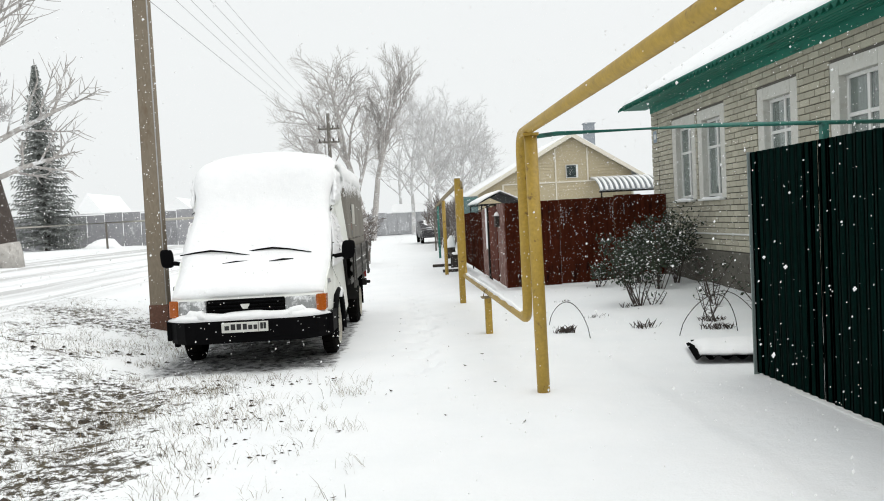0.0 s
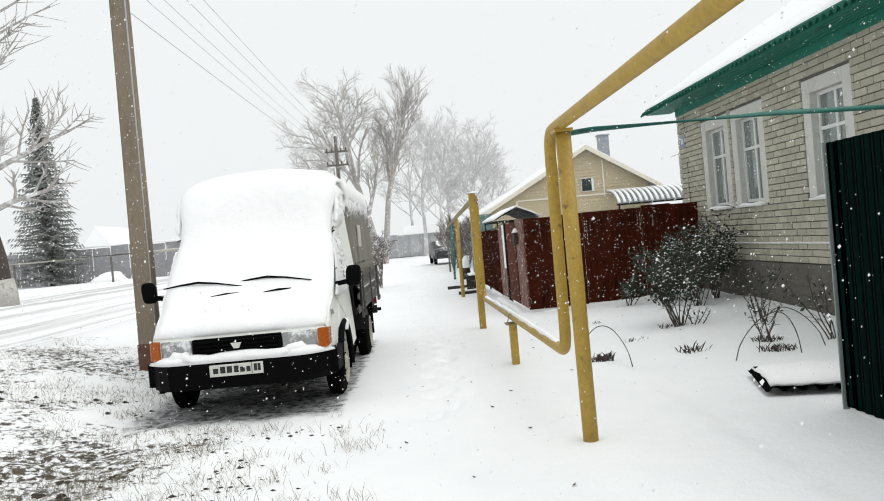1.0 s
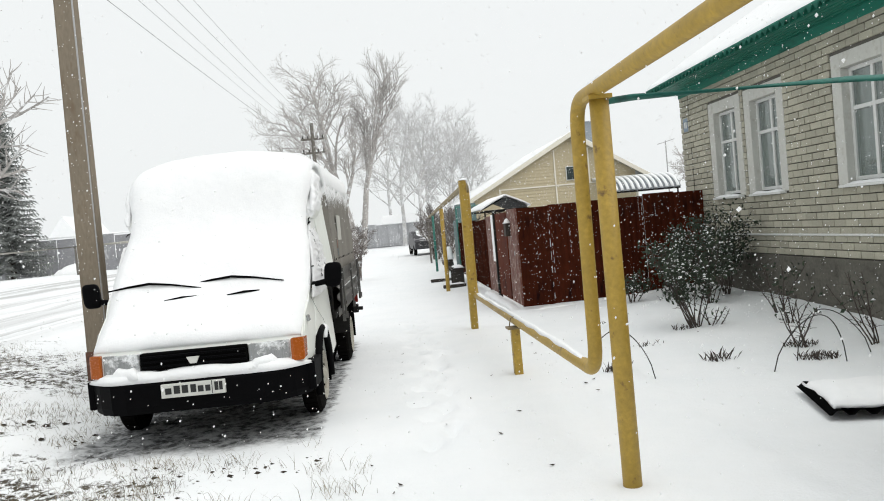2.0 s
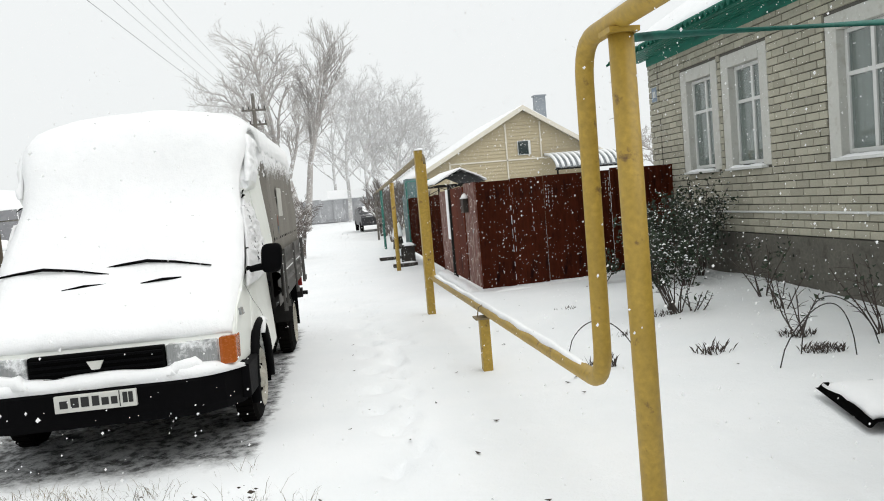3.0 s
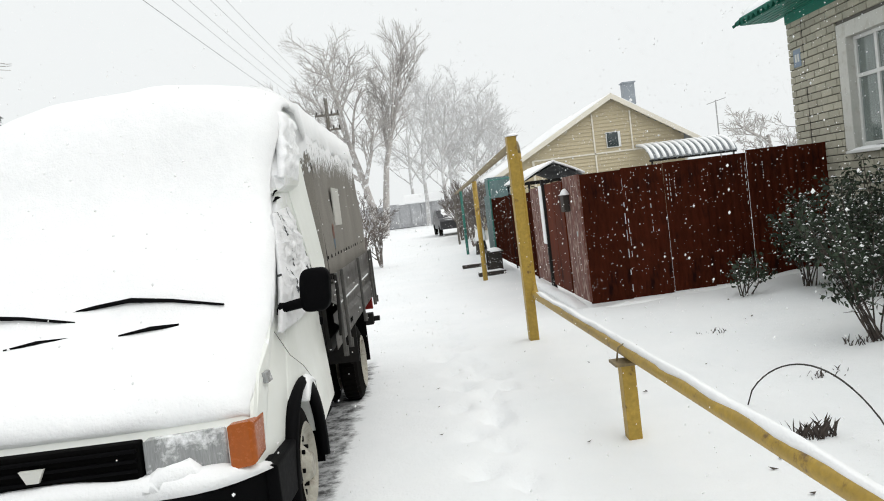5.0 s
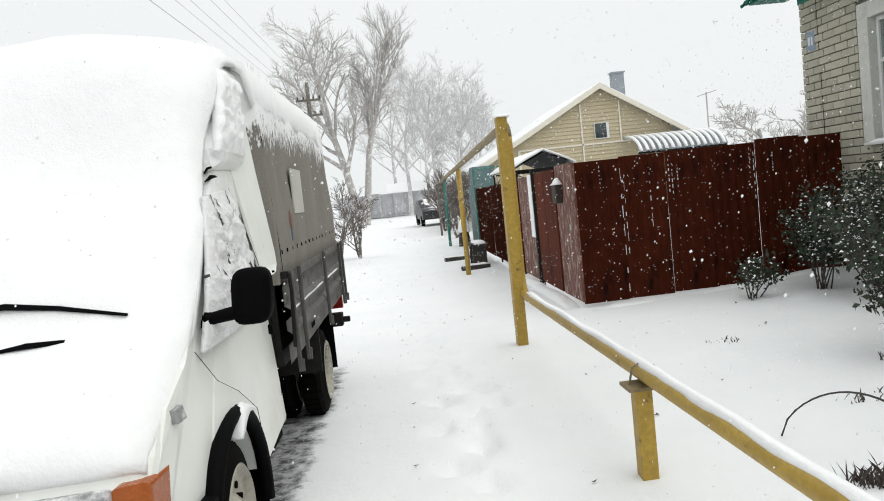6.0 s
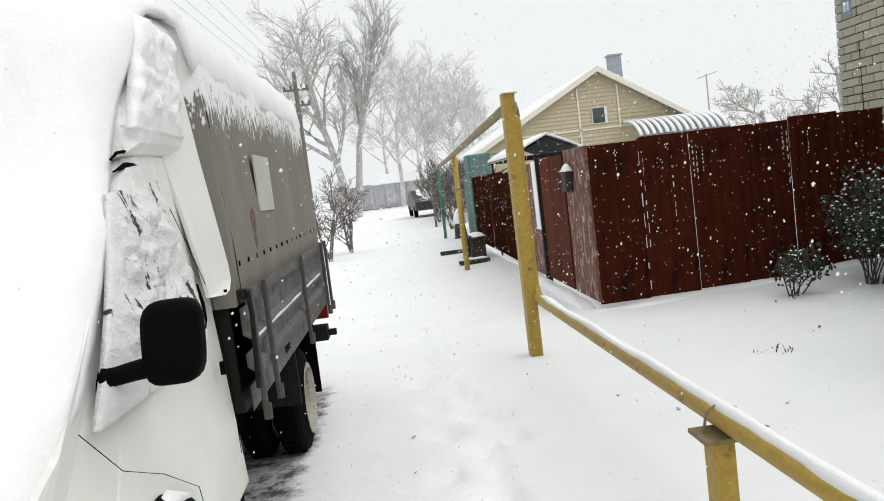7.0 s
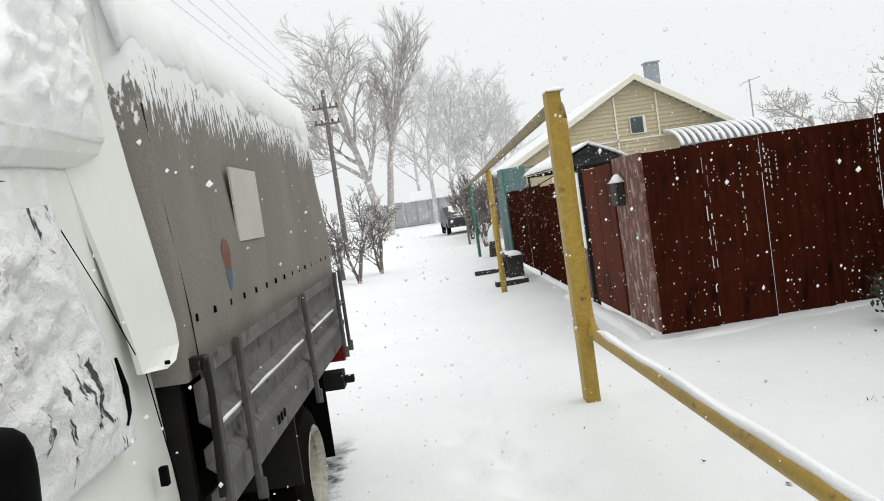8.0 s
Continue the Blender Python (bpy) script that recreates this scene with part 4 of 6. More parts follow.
for s in (-1, 1):
    bm = bmesh.new()
    prism(bm, [(0.05, 0.645), (0.06, 0.815), (0.14, 0.815), (0.14, 0.645)], s * 0.45, s * 0.745, 0.012)
    for v in bm.verts:
        v.co.y += 0.07 * max(0, abs(v.co.x) - 0.45) / 0.235
    lamp = part("headlamp", bm, LAMP_GLASS, van, "rectangular headlamp half covered by snow")
    bm = bmesh.new()
    prism(bm, [(0.105, 0.635), (0.115, 0.825), (0.32, 0.82), (0.28, 0.635)], s * 0.752, s * 0.85, 0.02)
    for v in bm.verts:
        v.co.y += 0.055 * max(0.0, (abs(v.co.x) - 0.69) / 0.16) ** 1.5 - 0.012
    part("indicator", bm, ORANGE, van, "amber corner indicator lamp")
    snow_ridge("lamp_snow", [(s * (0.44 + 0.029 * i), 0.035 + 0.008 * i, 0.63) for i in range(9)], 0.15, 0.095, lamp, 40 + s)
plate = part("number_plate", boxes(((-0.26, -0.062, 0.455), (0.26, -0.03, 0.567)), bevel=0.004), PLATE_WHITE, van, "white number plate with plain dark bars")
for x0, x1, z1 in ((-0.225, -0.175, 0.535), (-0.155, -0.105, 0.55), (-0.09, -0.04, 0.55), (-0.02, 0.025, 0.55), (0.04, 0.085, 0.535), (0.1, 0.14, 0.535), (0.175, 0.205, 0.555), (0.212, 0.24, 0.555)):
    part("plate_bar", boxes(((x0, -0.0655, 0.485), (x1, -0.061, z1))), PRINT_BLACK, plate)
part("plate_line", boxes(((0.152, -0.0655, 0.463), (0.157, -0.061, 0.569))), PRINT_BLACK, plate)

# wipers: long bent arms lying over the snow
for x0 in (0.24, -0.48):
    part("wiper", tubes(([(x0 - 0.40, 0.79, 1.325), (x0 - 0.22, 0.775, 1.35), (x0 - 0.04, 0.765, 1.365), (x0 + 0.16, 0.75, 1.34), (x0 + 0.42, 0.72, 1.29)], [0.008, 0.011, 0.014, 0.01, 0.006]), seg=6), BLACK_PLASTIC, van, "black windscreen wiper poking from snow")
for x0, x1, yy in ((-0.36, -0.06, 0.60), (0.18, 0.46, 0.62)):
    part("washer_trim", tubes(([(x0, yy, 1.208), (x0 + 0.15, yy + 0.01, 1.224), (x1, yy + 0.03, 1.222)], [0.006, 0.012, 0.009]), seg=6), BLACK_PLASTIC, van)

# side windows, drip rails, doors, handles, mirrors
for s in (-1, 1):
    bm = bmesh.new()
    c4 = [Vector((0.79, 1.10)), Vector((1.80, 1.14)), Vector((1.72, 1.765)), Vector((1.22, 1.72))]
    top, low = [], []
    for j in range(61):
        v = j / 60
        row, base = [], []
        for i in range(61):
            u = i / 60
            q = c4[0].lerp(c4[1], u).lerp(c4[3].lerp(c4[2], u), v)
            rim = min(1.0, 6 * min(u, 1 - u, v, 1 - v))
            x = CW * (1 - 0.115 * smooth01(q.y, 1.1, 2.15)) + 0.003
            th = rim * (0.024 + 0.032 * noise.noise(Vector((q.x * 9, q.y * 8, s))) + 0.022 * noise.noise(Vector((q.x * 24, q.y * 20, s + 4))) + 0.012 * noise.noise(Vector((q.x * 55, q.y * 50, s))))
            row.append((s * (x + max(0.001, th)), q.x, q.y))
            base.append((s * (x - 0.02), q.x, q.y))
        top.append(row)
        low.append(base)
    slab_of(bm, top, low)
    door = bmesh.new()
    seam = [(0.72, 1.12), (0.86, 0.97), (1.12, 0.86), (1.42, 0.70), (1.50, 0.45)]
    tube(door, [(s * (CW + 0.001 - (0.002 if z < 1.1 else 0.008)), y, z) for y, z in seam], 0.0014, 5)
    rear = [(1.74, 1.70), (1.85, 1.50), (1.96, 1.28), (2.03, 0.95), (2.04, 0.6)]
    tube(door, [(s * (CW * (1 - 0.115 * smooth01(z, 1.1, 2.15)) - 0.0005), y, z) for y, z in rear], 0.0018, 5)
    door_part = part("door_seam", door, BLACK_MATT, cab, "dark door gap")
    part("side_glass", bm, CAKED, cab, "side window caked with wet snow", smooth=True)
    rail = [(1.29, 1.825), (1.36, 1.85), (1.55, 1.872), (1.92, 1.885)]
    part("drip_rail", tubes(([(s * (CW * (1 - 0.115 * smooth01(z, 1.1, 2.15)) + 0.008), y, z) for y, z in rail], [0.004, 0.006, 0.007, 0.005]), ([(s * (CW * 0.893 + 0.01), y, z) for y, z in ((1.34, 1.79), (1.46, 1.815), (1.66, 1.82))], [0.003, 0.011, 0.004]), seg=6), BLACK_MATT, cab, "black drip rail")
    part("door_handle", boxes(((s * CW - 0.01, 1.93, 0.965), (s * CW + 0.012, 1.955, 1.02)), bevel=0.006), BLACK_PLASTIC, cab)
    part("side_marker", boxes(((s * (CW - 0.03), 0.42, 0.925), (s * (CW - 0.008), 0.50, 0.975)), bevel=0.004), LAMP_GLASS, cab)
    bm = bmesh.new()
    bmesh.ops.create_uvsphere(bm, u_segments=28, v_segments=18, radius=1.0)
    for v in bm.verts:
        q = v.co * (sum(abs(c) ** 4 for c in v.co) ** -0.25)
        v.co = (s * (1.055 + 0.008 * q.z) + 0.075 * q.x, 0.905 + 0.042 * q.y, 1.292 + 0.115 * q.z)
    mirror = part("mirror", bm, BLACK_PLASTIC, van, "black plastic door mirror", smooth=True)
    part("mirror_arm", tubes(([(s * 0.87, 0.90, 1.212), (s * 0.90, 0.90, 1.218), (s * 0.95, 0.905, 1.226), (s * 1.02, 0.905, 1.235)], [0.03, 0.026, 0.028, 0.03]),
                             ([(s * 0.87, 0.885, 1.18), (s * 0.88, 0.89, 1.21), (s * 0.885, 0.89, 1.245)], [0.018, 0.024, 0.012]), seg=10), BLACK_PLASTIC, mirror, smooth=True)
    # snow caked on the side of the roof fairing and over the drip rail
    bm = bmesh.new()
    top, low = [], []
    for j in range(45):
        z = 1.93 + 0.50 * j / 44
        y0 = 1.44 + 0.5 * (z - 1.93)
        row, base = [], []
        for i in range(41):
            y = y0 + (1.985 - y0) * i / 40
            rim = min(1.0, 5 * min(i / 40 + 0.12, 1 - i / 40, j / 44, 1 - j / 44))
            th = rim * (0.030 + 0.030 * noise.noise(Vector((y * 7, z * 7, s + 2))) + 0.020 * noise.noise(Vector((y * 19, z * 19, s))) + 0.010 * noise.noise(Vector((y * 48, z * 48, s + 9))))
            x = 0.858 - 0.09 * smooth01(z, 2.28, 2.46)
            row.append((s * (x + max(0.002, th)), y, z))
            base.append((s * (x - 0.03), y, z))
        top.append(row)
        low.append(base)
    slab_of(bm, top, low)
    part("side_snow", bm, SNOW, cab, "lumpy wet snow on the fairing", smooth=True)
    # rear corner fairing that overlaps the front of the canvas
    edge = [(1.285, 1.97, 0.928), (1.295, 2.04, 0.93), (1.335, 2.085, 0.93), (1.40, 2.095, 0.926), (1.60, 2.075, 0.908), (1.85, 2.05, 0.885), (2.08, 2.03, 0.868), (2.28, 2.02, 0.845)]
    bm = bmesh.new()
    outer, inner = [], []
    for z, y, x in edge:
        xc = CW * (1 - 0.115 * smooth01(z, 1.1, 2.15)) - 0.004
        y0 = 1.93 - 0.10 * smooth01(z, 1.28, 2.2)
        outer.append([(s * (xc + (x - xc) * u ** 1.4 + 0.006), y0 + (y - y0) * u, z) for u in (0, 0.25, 0.5, 0.75, 1)])
        inner.append([(s * (xc + (x - xc) * u ** 1.4 - 0.008), y0 + (y - y0) * u, z) for u in (0, 0.25, 0.5, 0.75, 1)])
    slab_of(bm, outer, inner)
    part("corner_fairing", bm, VAN_PAINT, cab, "white corner fairing", smooth=False)
    part("fairing_bolt", tubes(([(s * 0.925, 1.985, 1.30), (s * 0.937, 1.985, 1.30)], 0.006), seg=8), BLACK_MATT, cab)
    part("rubber_seal", tubes(([(s * (CW * (1 - 0.115 * smooth01(z, 1.1, 2.15)) + 0.006), y, z) for y, z in ((1.79, 1.36), (1.80, 1.28), (1.785, 1.22), (1.76, 1.19))], [0.004, 0.008, 0.008, 0.004]), seg=6), BLACK_MATT, cab)
    # wheel arch lip
    bm = bmesh.new()
    a0 = [(s * (CW - 0.01), 1.0 + 0.455 * math.cos(t), 0.33 + 0.455 * math.sin(t)) for t in [math.pi * (-0.06 + 1.12 * i / 24) for i in range(25)]]
    tube(bm, a0, 0.034, 8)
    part("arch_lip", bm, BLACK_PLASTIC, cab, "black plastic wheel arch lip", smooth=True)
part("underbody", boxes(((-0.6, 0.3, 0.30), (0.6, 5.2, 0.62)), ((-0.86, 1.6, 0.36), (0.86, 2.1, 0.5)), ((-0.74, 0.42, 0.40), (0.74, 1.7, 0.9))), BLACK_MATT, van, "dark underbody and frame")
snow_ridge("arch_snow", [(CW + 0.01, 0.93 + 0.045 * i, 0.778 - 0.012 * (i - 4) ** 2 * 0.35) for i in range(7)], 0.07, 0.035, cab, 77)


def wheel(x, y, s, rear=False):
    bm = bmesh.new()
    prof = [(0.0, 0.235), (0.012, 0.262), (0.03, 0.318), (0.055, 0.338), (0.145, 0.338), (0.17, 0.318), (0.185, 0.235)]
    rows = []
    for w, r in prof:
        rows.append([bm.verts.new((x - s * w, y + r * math.cos(a), 0.335 + r * math.sin(a))) for a in (2 * math.pi * i / 36 for i in range(36))])
    for a, b in zip(rows, rows[1:]):
        for i in range(36):
            bm.faces.new((a[i], a[(i + 1) % 36], b[(i + 1) % 36], b[i]))
    for i in range(36):
        a = 2 * math.pi * i / 36
        q = pose(x - s * 0.1, y + 0.34 * math.cos(a), 0.335 + 0.34 * math.sin(a)) @ Matrix.Rotation(a, 4, "X")
        box(bm, (-0.05, -0.006, -0.018), (0.05, 0.006, 0.018), q)
    w = part("wheel", bm, RUBBER, van, "black tyre on a steel rim", smooth=False)
    bm = bmesh.new()
    depth = 0.11 if rear else 0.035
    prof = [(0.004, 0.236), (-0.004, 0.225), (0.02, 0.205), (0.03, 0.195), (depth, 0.175), (depth + 0.006, 0.12), (depth - 0.03, 0.085), (depth - 0.055, 0.06), (depth - 0.06, 0.0)]
    rows = []
    for d, r in prof:
        rows.append([bm.verts.new((x - s * d, y + max(r, 0.002) * math.cos(a), 0.335 + max(r, 0.002) * math.sin(a))) for a in (2 * math.pi * i / 30 for i in range(30))])
    for a, b in zip(rows, rows[1:]):
        for i in range(30):
            bm.faces.new((a[i], a[(i + 1) % 30], b[(i + 1) % 30], b[i]))
    part("rim", bm, RIM, w, "dirty pale steel rim")
    bm = bmesh.new()
    for i in range(6):
        a = 2 * math.pi * i / 6
        tube(bm, [(x - s * (depth - 0.005), y + 0.1 * math.cos(a), 0.335 + 0.1 * math.sin(a)), (x - s * (depth - 0.03), y + 0.1 * math.cos(a), 0.335 + 0.1 * math.sin(a))], 0.012, 6)
    for i in range(10):
        a = 2 * math.pi * (i + 0.5) / 10
        tube(bm, [(x - s * (depth - 0.004), y + 0.15 * math.cos(a), 0.335 + 0.15 * math.sin(a)), (x - s * (depth + 0.008), y + 0.15 * math.cos(a), 0.335 + 0.15 * math.sin(a))], 0.017, 8)
    part("wheel_nuts", bm, BLACK_MATT, w)


for s in (-1, 1):
    wheel(s * 0.875, 1.0, s)
    wheel(s * 0.925, 3.85, s, True)
    wheel(s * 0.715, 3.85, s, True)
    part("mud_flap", boxes(((s * 0.62, 1.52, 0.18), (s * 0.87, 1.535, 0.5))), BLACK_MATT, van)
    part("mud_flap", boxes(((s * 0.60, 4.30, 0.25), (s * 0.94, 4.315, 0.75))), BLACK_MATT, van)
    part("wheel_guard", boxes(((s * 0.62, 3.38, 0.42), (s * 0.94, 3.40, 0.80))), BED_DARK, van)

# bed with ribbed drop sides
BW, B0, B1, BZ0, BZ1 = 0.955, 2.15, 5.27, 0.80, 1.27
bed = part("bed", boxes(((-BW + 0.05, B0, BZ0 - 0.06), (BW - 0.05, B1, BZ0 + 0.03)), ((-BW + 0.06, B0, BZ0), (BW - 0.06, B0 + 0.03, BZ1)), ((-0.5, B0 + 0.1, 0.55), (0.5, B1 - 0.2, BZ0 - 0.06))), BED_DARK, van, "dark steel load bed")
for s in (-1, 1):
    bm = bmesh.new()
    sec = [(0.0, BZ0 - 0.05), (0.0, BZ0 + 0.06), (0.028, BZ0 + 0.085), (0.028, BZ0 + 0.12), (0.0, BZ0 + 0.145), (0.0, BZ0 + 0.20), (0.03, BZ0 + 0.225), (0.03, BZ0 + 0.262), (0.0, BZ0 + 0.285),
           (0.0, BZ0 + 0.40), (0.025, BZ0 + 0.415), (0.025, BZ1)]
    a = [bm.verts.new((s * (BW + d - 0.012), B0 - 0.03, z)) for d, z in sec]
    b = [bm.verts.new((s * (BW + d - 0.012), B1, z)) for d, z in sec]
    for i in range(len(sec) - 1):
        bm.faces.new((a[i], b[i], b[i + 1], a[i + 1]))
    bmesh.ops.solidify(bm, geom=bm.faces[:], thickness=0.012)
    side = part("drop_side", bm, BED_GREY, bed, "grey ribbed steel drop side")
    for k, y in enumerate((B0 - 0.02, 2.47, 3.78, 4.99, B1 - 0.03)):
        bm = bmesh.new()
        box(bm, (s * (BW + 0.022), y, BZ0 - 0.10), (s * (BW + 0.042), y + 0.038, BZ1 + 0.01), bevel=0.005)
        tube(bm, [(s * (BW + 0.04), y + 0.02, BZ0 - 0.1), (s * (BW + 0.042), y + 0.02, BZ0 - 0.03)], 0.014, 8)
        part("strap", bm, STRAP_GREY, bed, "dark grey steel side strap")
    for k, (y0, n) in enumerate(((0.06, 4), (0.46, 12), (1.78, 10), (2.98, 3))):
        snow_ridge("ledge_snow", [(s * (BW + 0.014), B0 + y0 + 0.1 * i, BZ0 + 0.258) for i in range(n)], 0.014, 0.006, bed, 50 + s + k)
    bm = bmesh.new()
    tube(bm, [(s * (BW + 0.03), B0 - 0.03, BZ1 + 0.0), (s * (BW + 0.035), B0 - 0.03, BZ1 - 0.1), (s * (BW + 0.02), B0 - 0.03, BZ0 + 0.05)], 0.010, 8)
    box(bm, (s * (BW - 0.02), B0 - 0.02, BZ1 - 0.03), (s * (BW + 0.03), B0 + 0.03, BZ1 + 0.01), bevel=0.006)
    part("corner_latch", bm, BED_DARK, bed, "rusty steel corner latch")
part("tailgate", boxes(((-BW, B1, BZ0 - 0.05), (BW, B1 + 0.035, BZ1)), bevel=0.006), BED_GREY, bed)
part("tail_bar", boxes(((-0.9, B1 - 0.35, 0.50), (0.96, B1 - 0.22, 0.62)), ((0.96, B1 - 0.31, 0.53), (1.02, B1 - 0.26, 0.58)), bevel=0.008), BED_DARK, bed, "dark rear under-run bar")
part("tail_lamp", boxes(((0.74, B1 + 0.036, 0.62), (0.94, B1 + 0.09, 0.74)), bevel=0.008), RED_LENS, bed, "red tail lamp")
part("side_plate_marks", boxes(*[((BW - 0.011, B0 + 0.92 + 0.06 * i, BZ0 + 0.0), (BW - 0.008, B0 + 0.95 + 0.06 * i, BZ0 + 0.035)) for i in range(3)]), BLACK_MATT, bed)

# canvas cover on hoops
TW = 0.94


bm = bmesh.new()
sec = [(-TW, BZ1 - 0.06), (-TW, 1.6), (-TW + 0.012, 1.9), (-TW + 0.025, 2.25), (-TW + 0.075, 2.43), (-TW + 0.19, 2.50), (-0.4, 2.53), (0, 2.54), (0.4, 2.53), (TW - 0.19, 2.50), (TW - 0.075, 2.43),
       (TW - 0.025, 2.25), (TW - 0.012, 1.9), (TW, 1.6), (TW, BZ1 - 0.06)]
fine = []
for (a, b), (c, d) in zip(sec, sec[1:]):
    k = max(1, int(math.hypot(c - a, d - b) / 0.08))
    fine += [(a + (c - a) * i / k, b + (d - b) * i / k) for i in range(k)]
fine.append(sec[-1])
rows = []
for i in range(61):
    y = B0 - 0.05 + (B1 + 0.07 - B0) * i / 60
    hoop = 0.5 + 0.5 * math.cos(2 * math.pi * (y - B0) / 0.61)
    row = []
    for x, z in fine:
        side = 1 if abs(x) > 0.84 else 0
        k = 1 - 0.012 * (1 - hoop) * smooth01(z, 1.3, 1.8)
        row.append(bm.verts.new((x * k + side * math.copysign(1, x) * lumpy((x, y, z), 2.3, 0.014), y, z + 0.08 * smooth01(z, 2.1, 2.5) * (1 - (x / 0.95) ** 2) - 0.018 * (1 - hoop) * (abs(x) < 0.84) + (lumpy((y, 3, 1), 3, 0.012) if z < 1.3 else 0))))
    rows.append(row)
for a, b in zip(rows, rows[1:]):
    for i in range(len(fine) - 1):
        bm.faces.new((a[i], a[i + 1], b[i + 1], b[i]))
bm.faces.new(rows[0])
bm.faces.new(rows[-1][::-1])
tarp = part("canvas_cover", bm, TARP, van, "worn grey canvas cover streaked with sliding snow", smooth=True)
bm = bmesh.new()
cross = [(-TW + 0.022, 2.24), (-TW + 0.06, 2.41), (-TW + 0.2, 2.50), (-0.7, 2.512), (-0.35, 2.532), (0, 2.54), (0.35, 2.532), (0.7, 2.512), (TW - 0.2, 2.50), (TW - 0.06, 2.41), (TW - 0.022, 2.24)]
top, low = [], []
for i in range(141):
    y = B0 - 0.07 + (B1 + 0.1 - B0) * i / 140
    row, base = [], []
    for j, (x, z) in enumerate(cross):
        u = (j - 5) / 5
        cut = 0.05 * noise.noise(Vector((y * 7.1, u * 2, 4))) + 0.04 * noise.noise(Vector((y * 19, u, 2))) if abs(u) == 1 else 0
        th = 0.04 * (1 - abs(u) ** 4) + 0.003 + lumpy((x, y, z), 4, 0.008) + lumpy((x, y, z), 13, 0.005)
        nx = u * abs(u) * 0.9
        z += 0.08 * smooth01(z, 2.1, 2.5) * (1 - (x / 0.95) ** 2)
        row.append((x + nx * th, y, z + th * (1 - 0.6 * abs(u) ** 3) + cut))
        base.append((x * 0.985, y, z - 0.03 + cut))
    top.append(row)
    low.append(base)
slab_of(bm, top, low)
part("snow_layer", bm, SNOW, tarp, "thick roof snow", smooth=True)
part("patch", boxes(((TW - 0.004, 2.92, 1.60), (TW + 0.004, 3.36, 1.90))), PATCH_WHITE, tarp, "pale rectangular patch")
bm = bmesh.new()
vs = [bm.verts.new((TW + 0.008, 2.68 + 0.055 * math.cos(a), 1.56 + 0.06 * math.sin(a))) for a in (2 * math.pi * i / 16 for i in range(16))]
bm.faces.new(vs)
bmesh.ops.solidify(bm, geom=bm.faces[:], thickness=0.004)
part("sticker", bm, STICKER_RED, tarp, "small faded red and blue sticker")
bm = bmesh.new()
vs = [bm.verts.new((TW + 0.008, y, z)) for y, z in ((2.635, 1.505), (2.725, 1.505), (2.695, 1.43), (2.67, 1.43))]
bm.faces.new(vs)
bmesh.ops.solidify(bm, geom=bm.faces[:], thickness=0.004)
part("sticker", bm, STICKER_BLUE, tarp)
for i in range(15):
    part("eyelet", boxes(((TW - 0.002, B0 + 0.1 + 0.2 * i, BZ1 + 0.105), (TW + 0.006, B0 + 0.112 + 0.2 * i, BZ1 + 0.128))), BLACK_MATT, tarp)
part("hem", tubes(([(TW + 0.004 - 0.018 * smooth01(z, 1.3, 2.0), B0 + 0.06 - 0.08 * smooth01(z, 1.2, 2.1), z) for z in (1.25, 1.4, 1.6, 1.75, 1.9, 2.05)], 0.003), seg=6), BED_DARK, tarp)

# the body widens from the narrow nose to the doors and the load bed
for piece in van.children_recursive:
    for v in piece.data.vertices:
        v.co.x *= 1 + 0.09 * smooth01(v.co.y, 0.25, 1.25)
        v.co.x += math.copysign(max(0.0, abs(v.co.x) - 0.46), v.co.x) * 0.13 * (1 - smooth01(v.co.y, 0.4, 1.2)) * smooth01(-v.co.z, -1.15, -0.8)

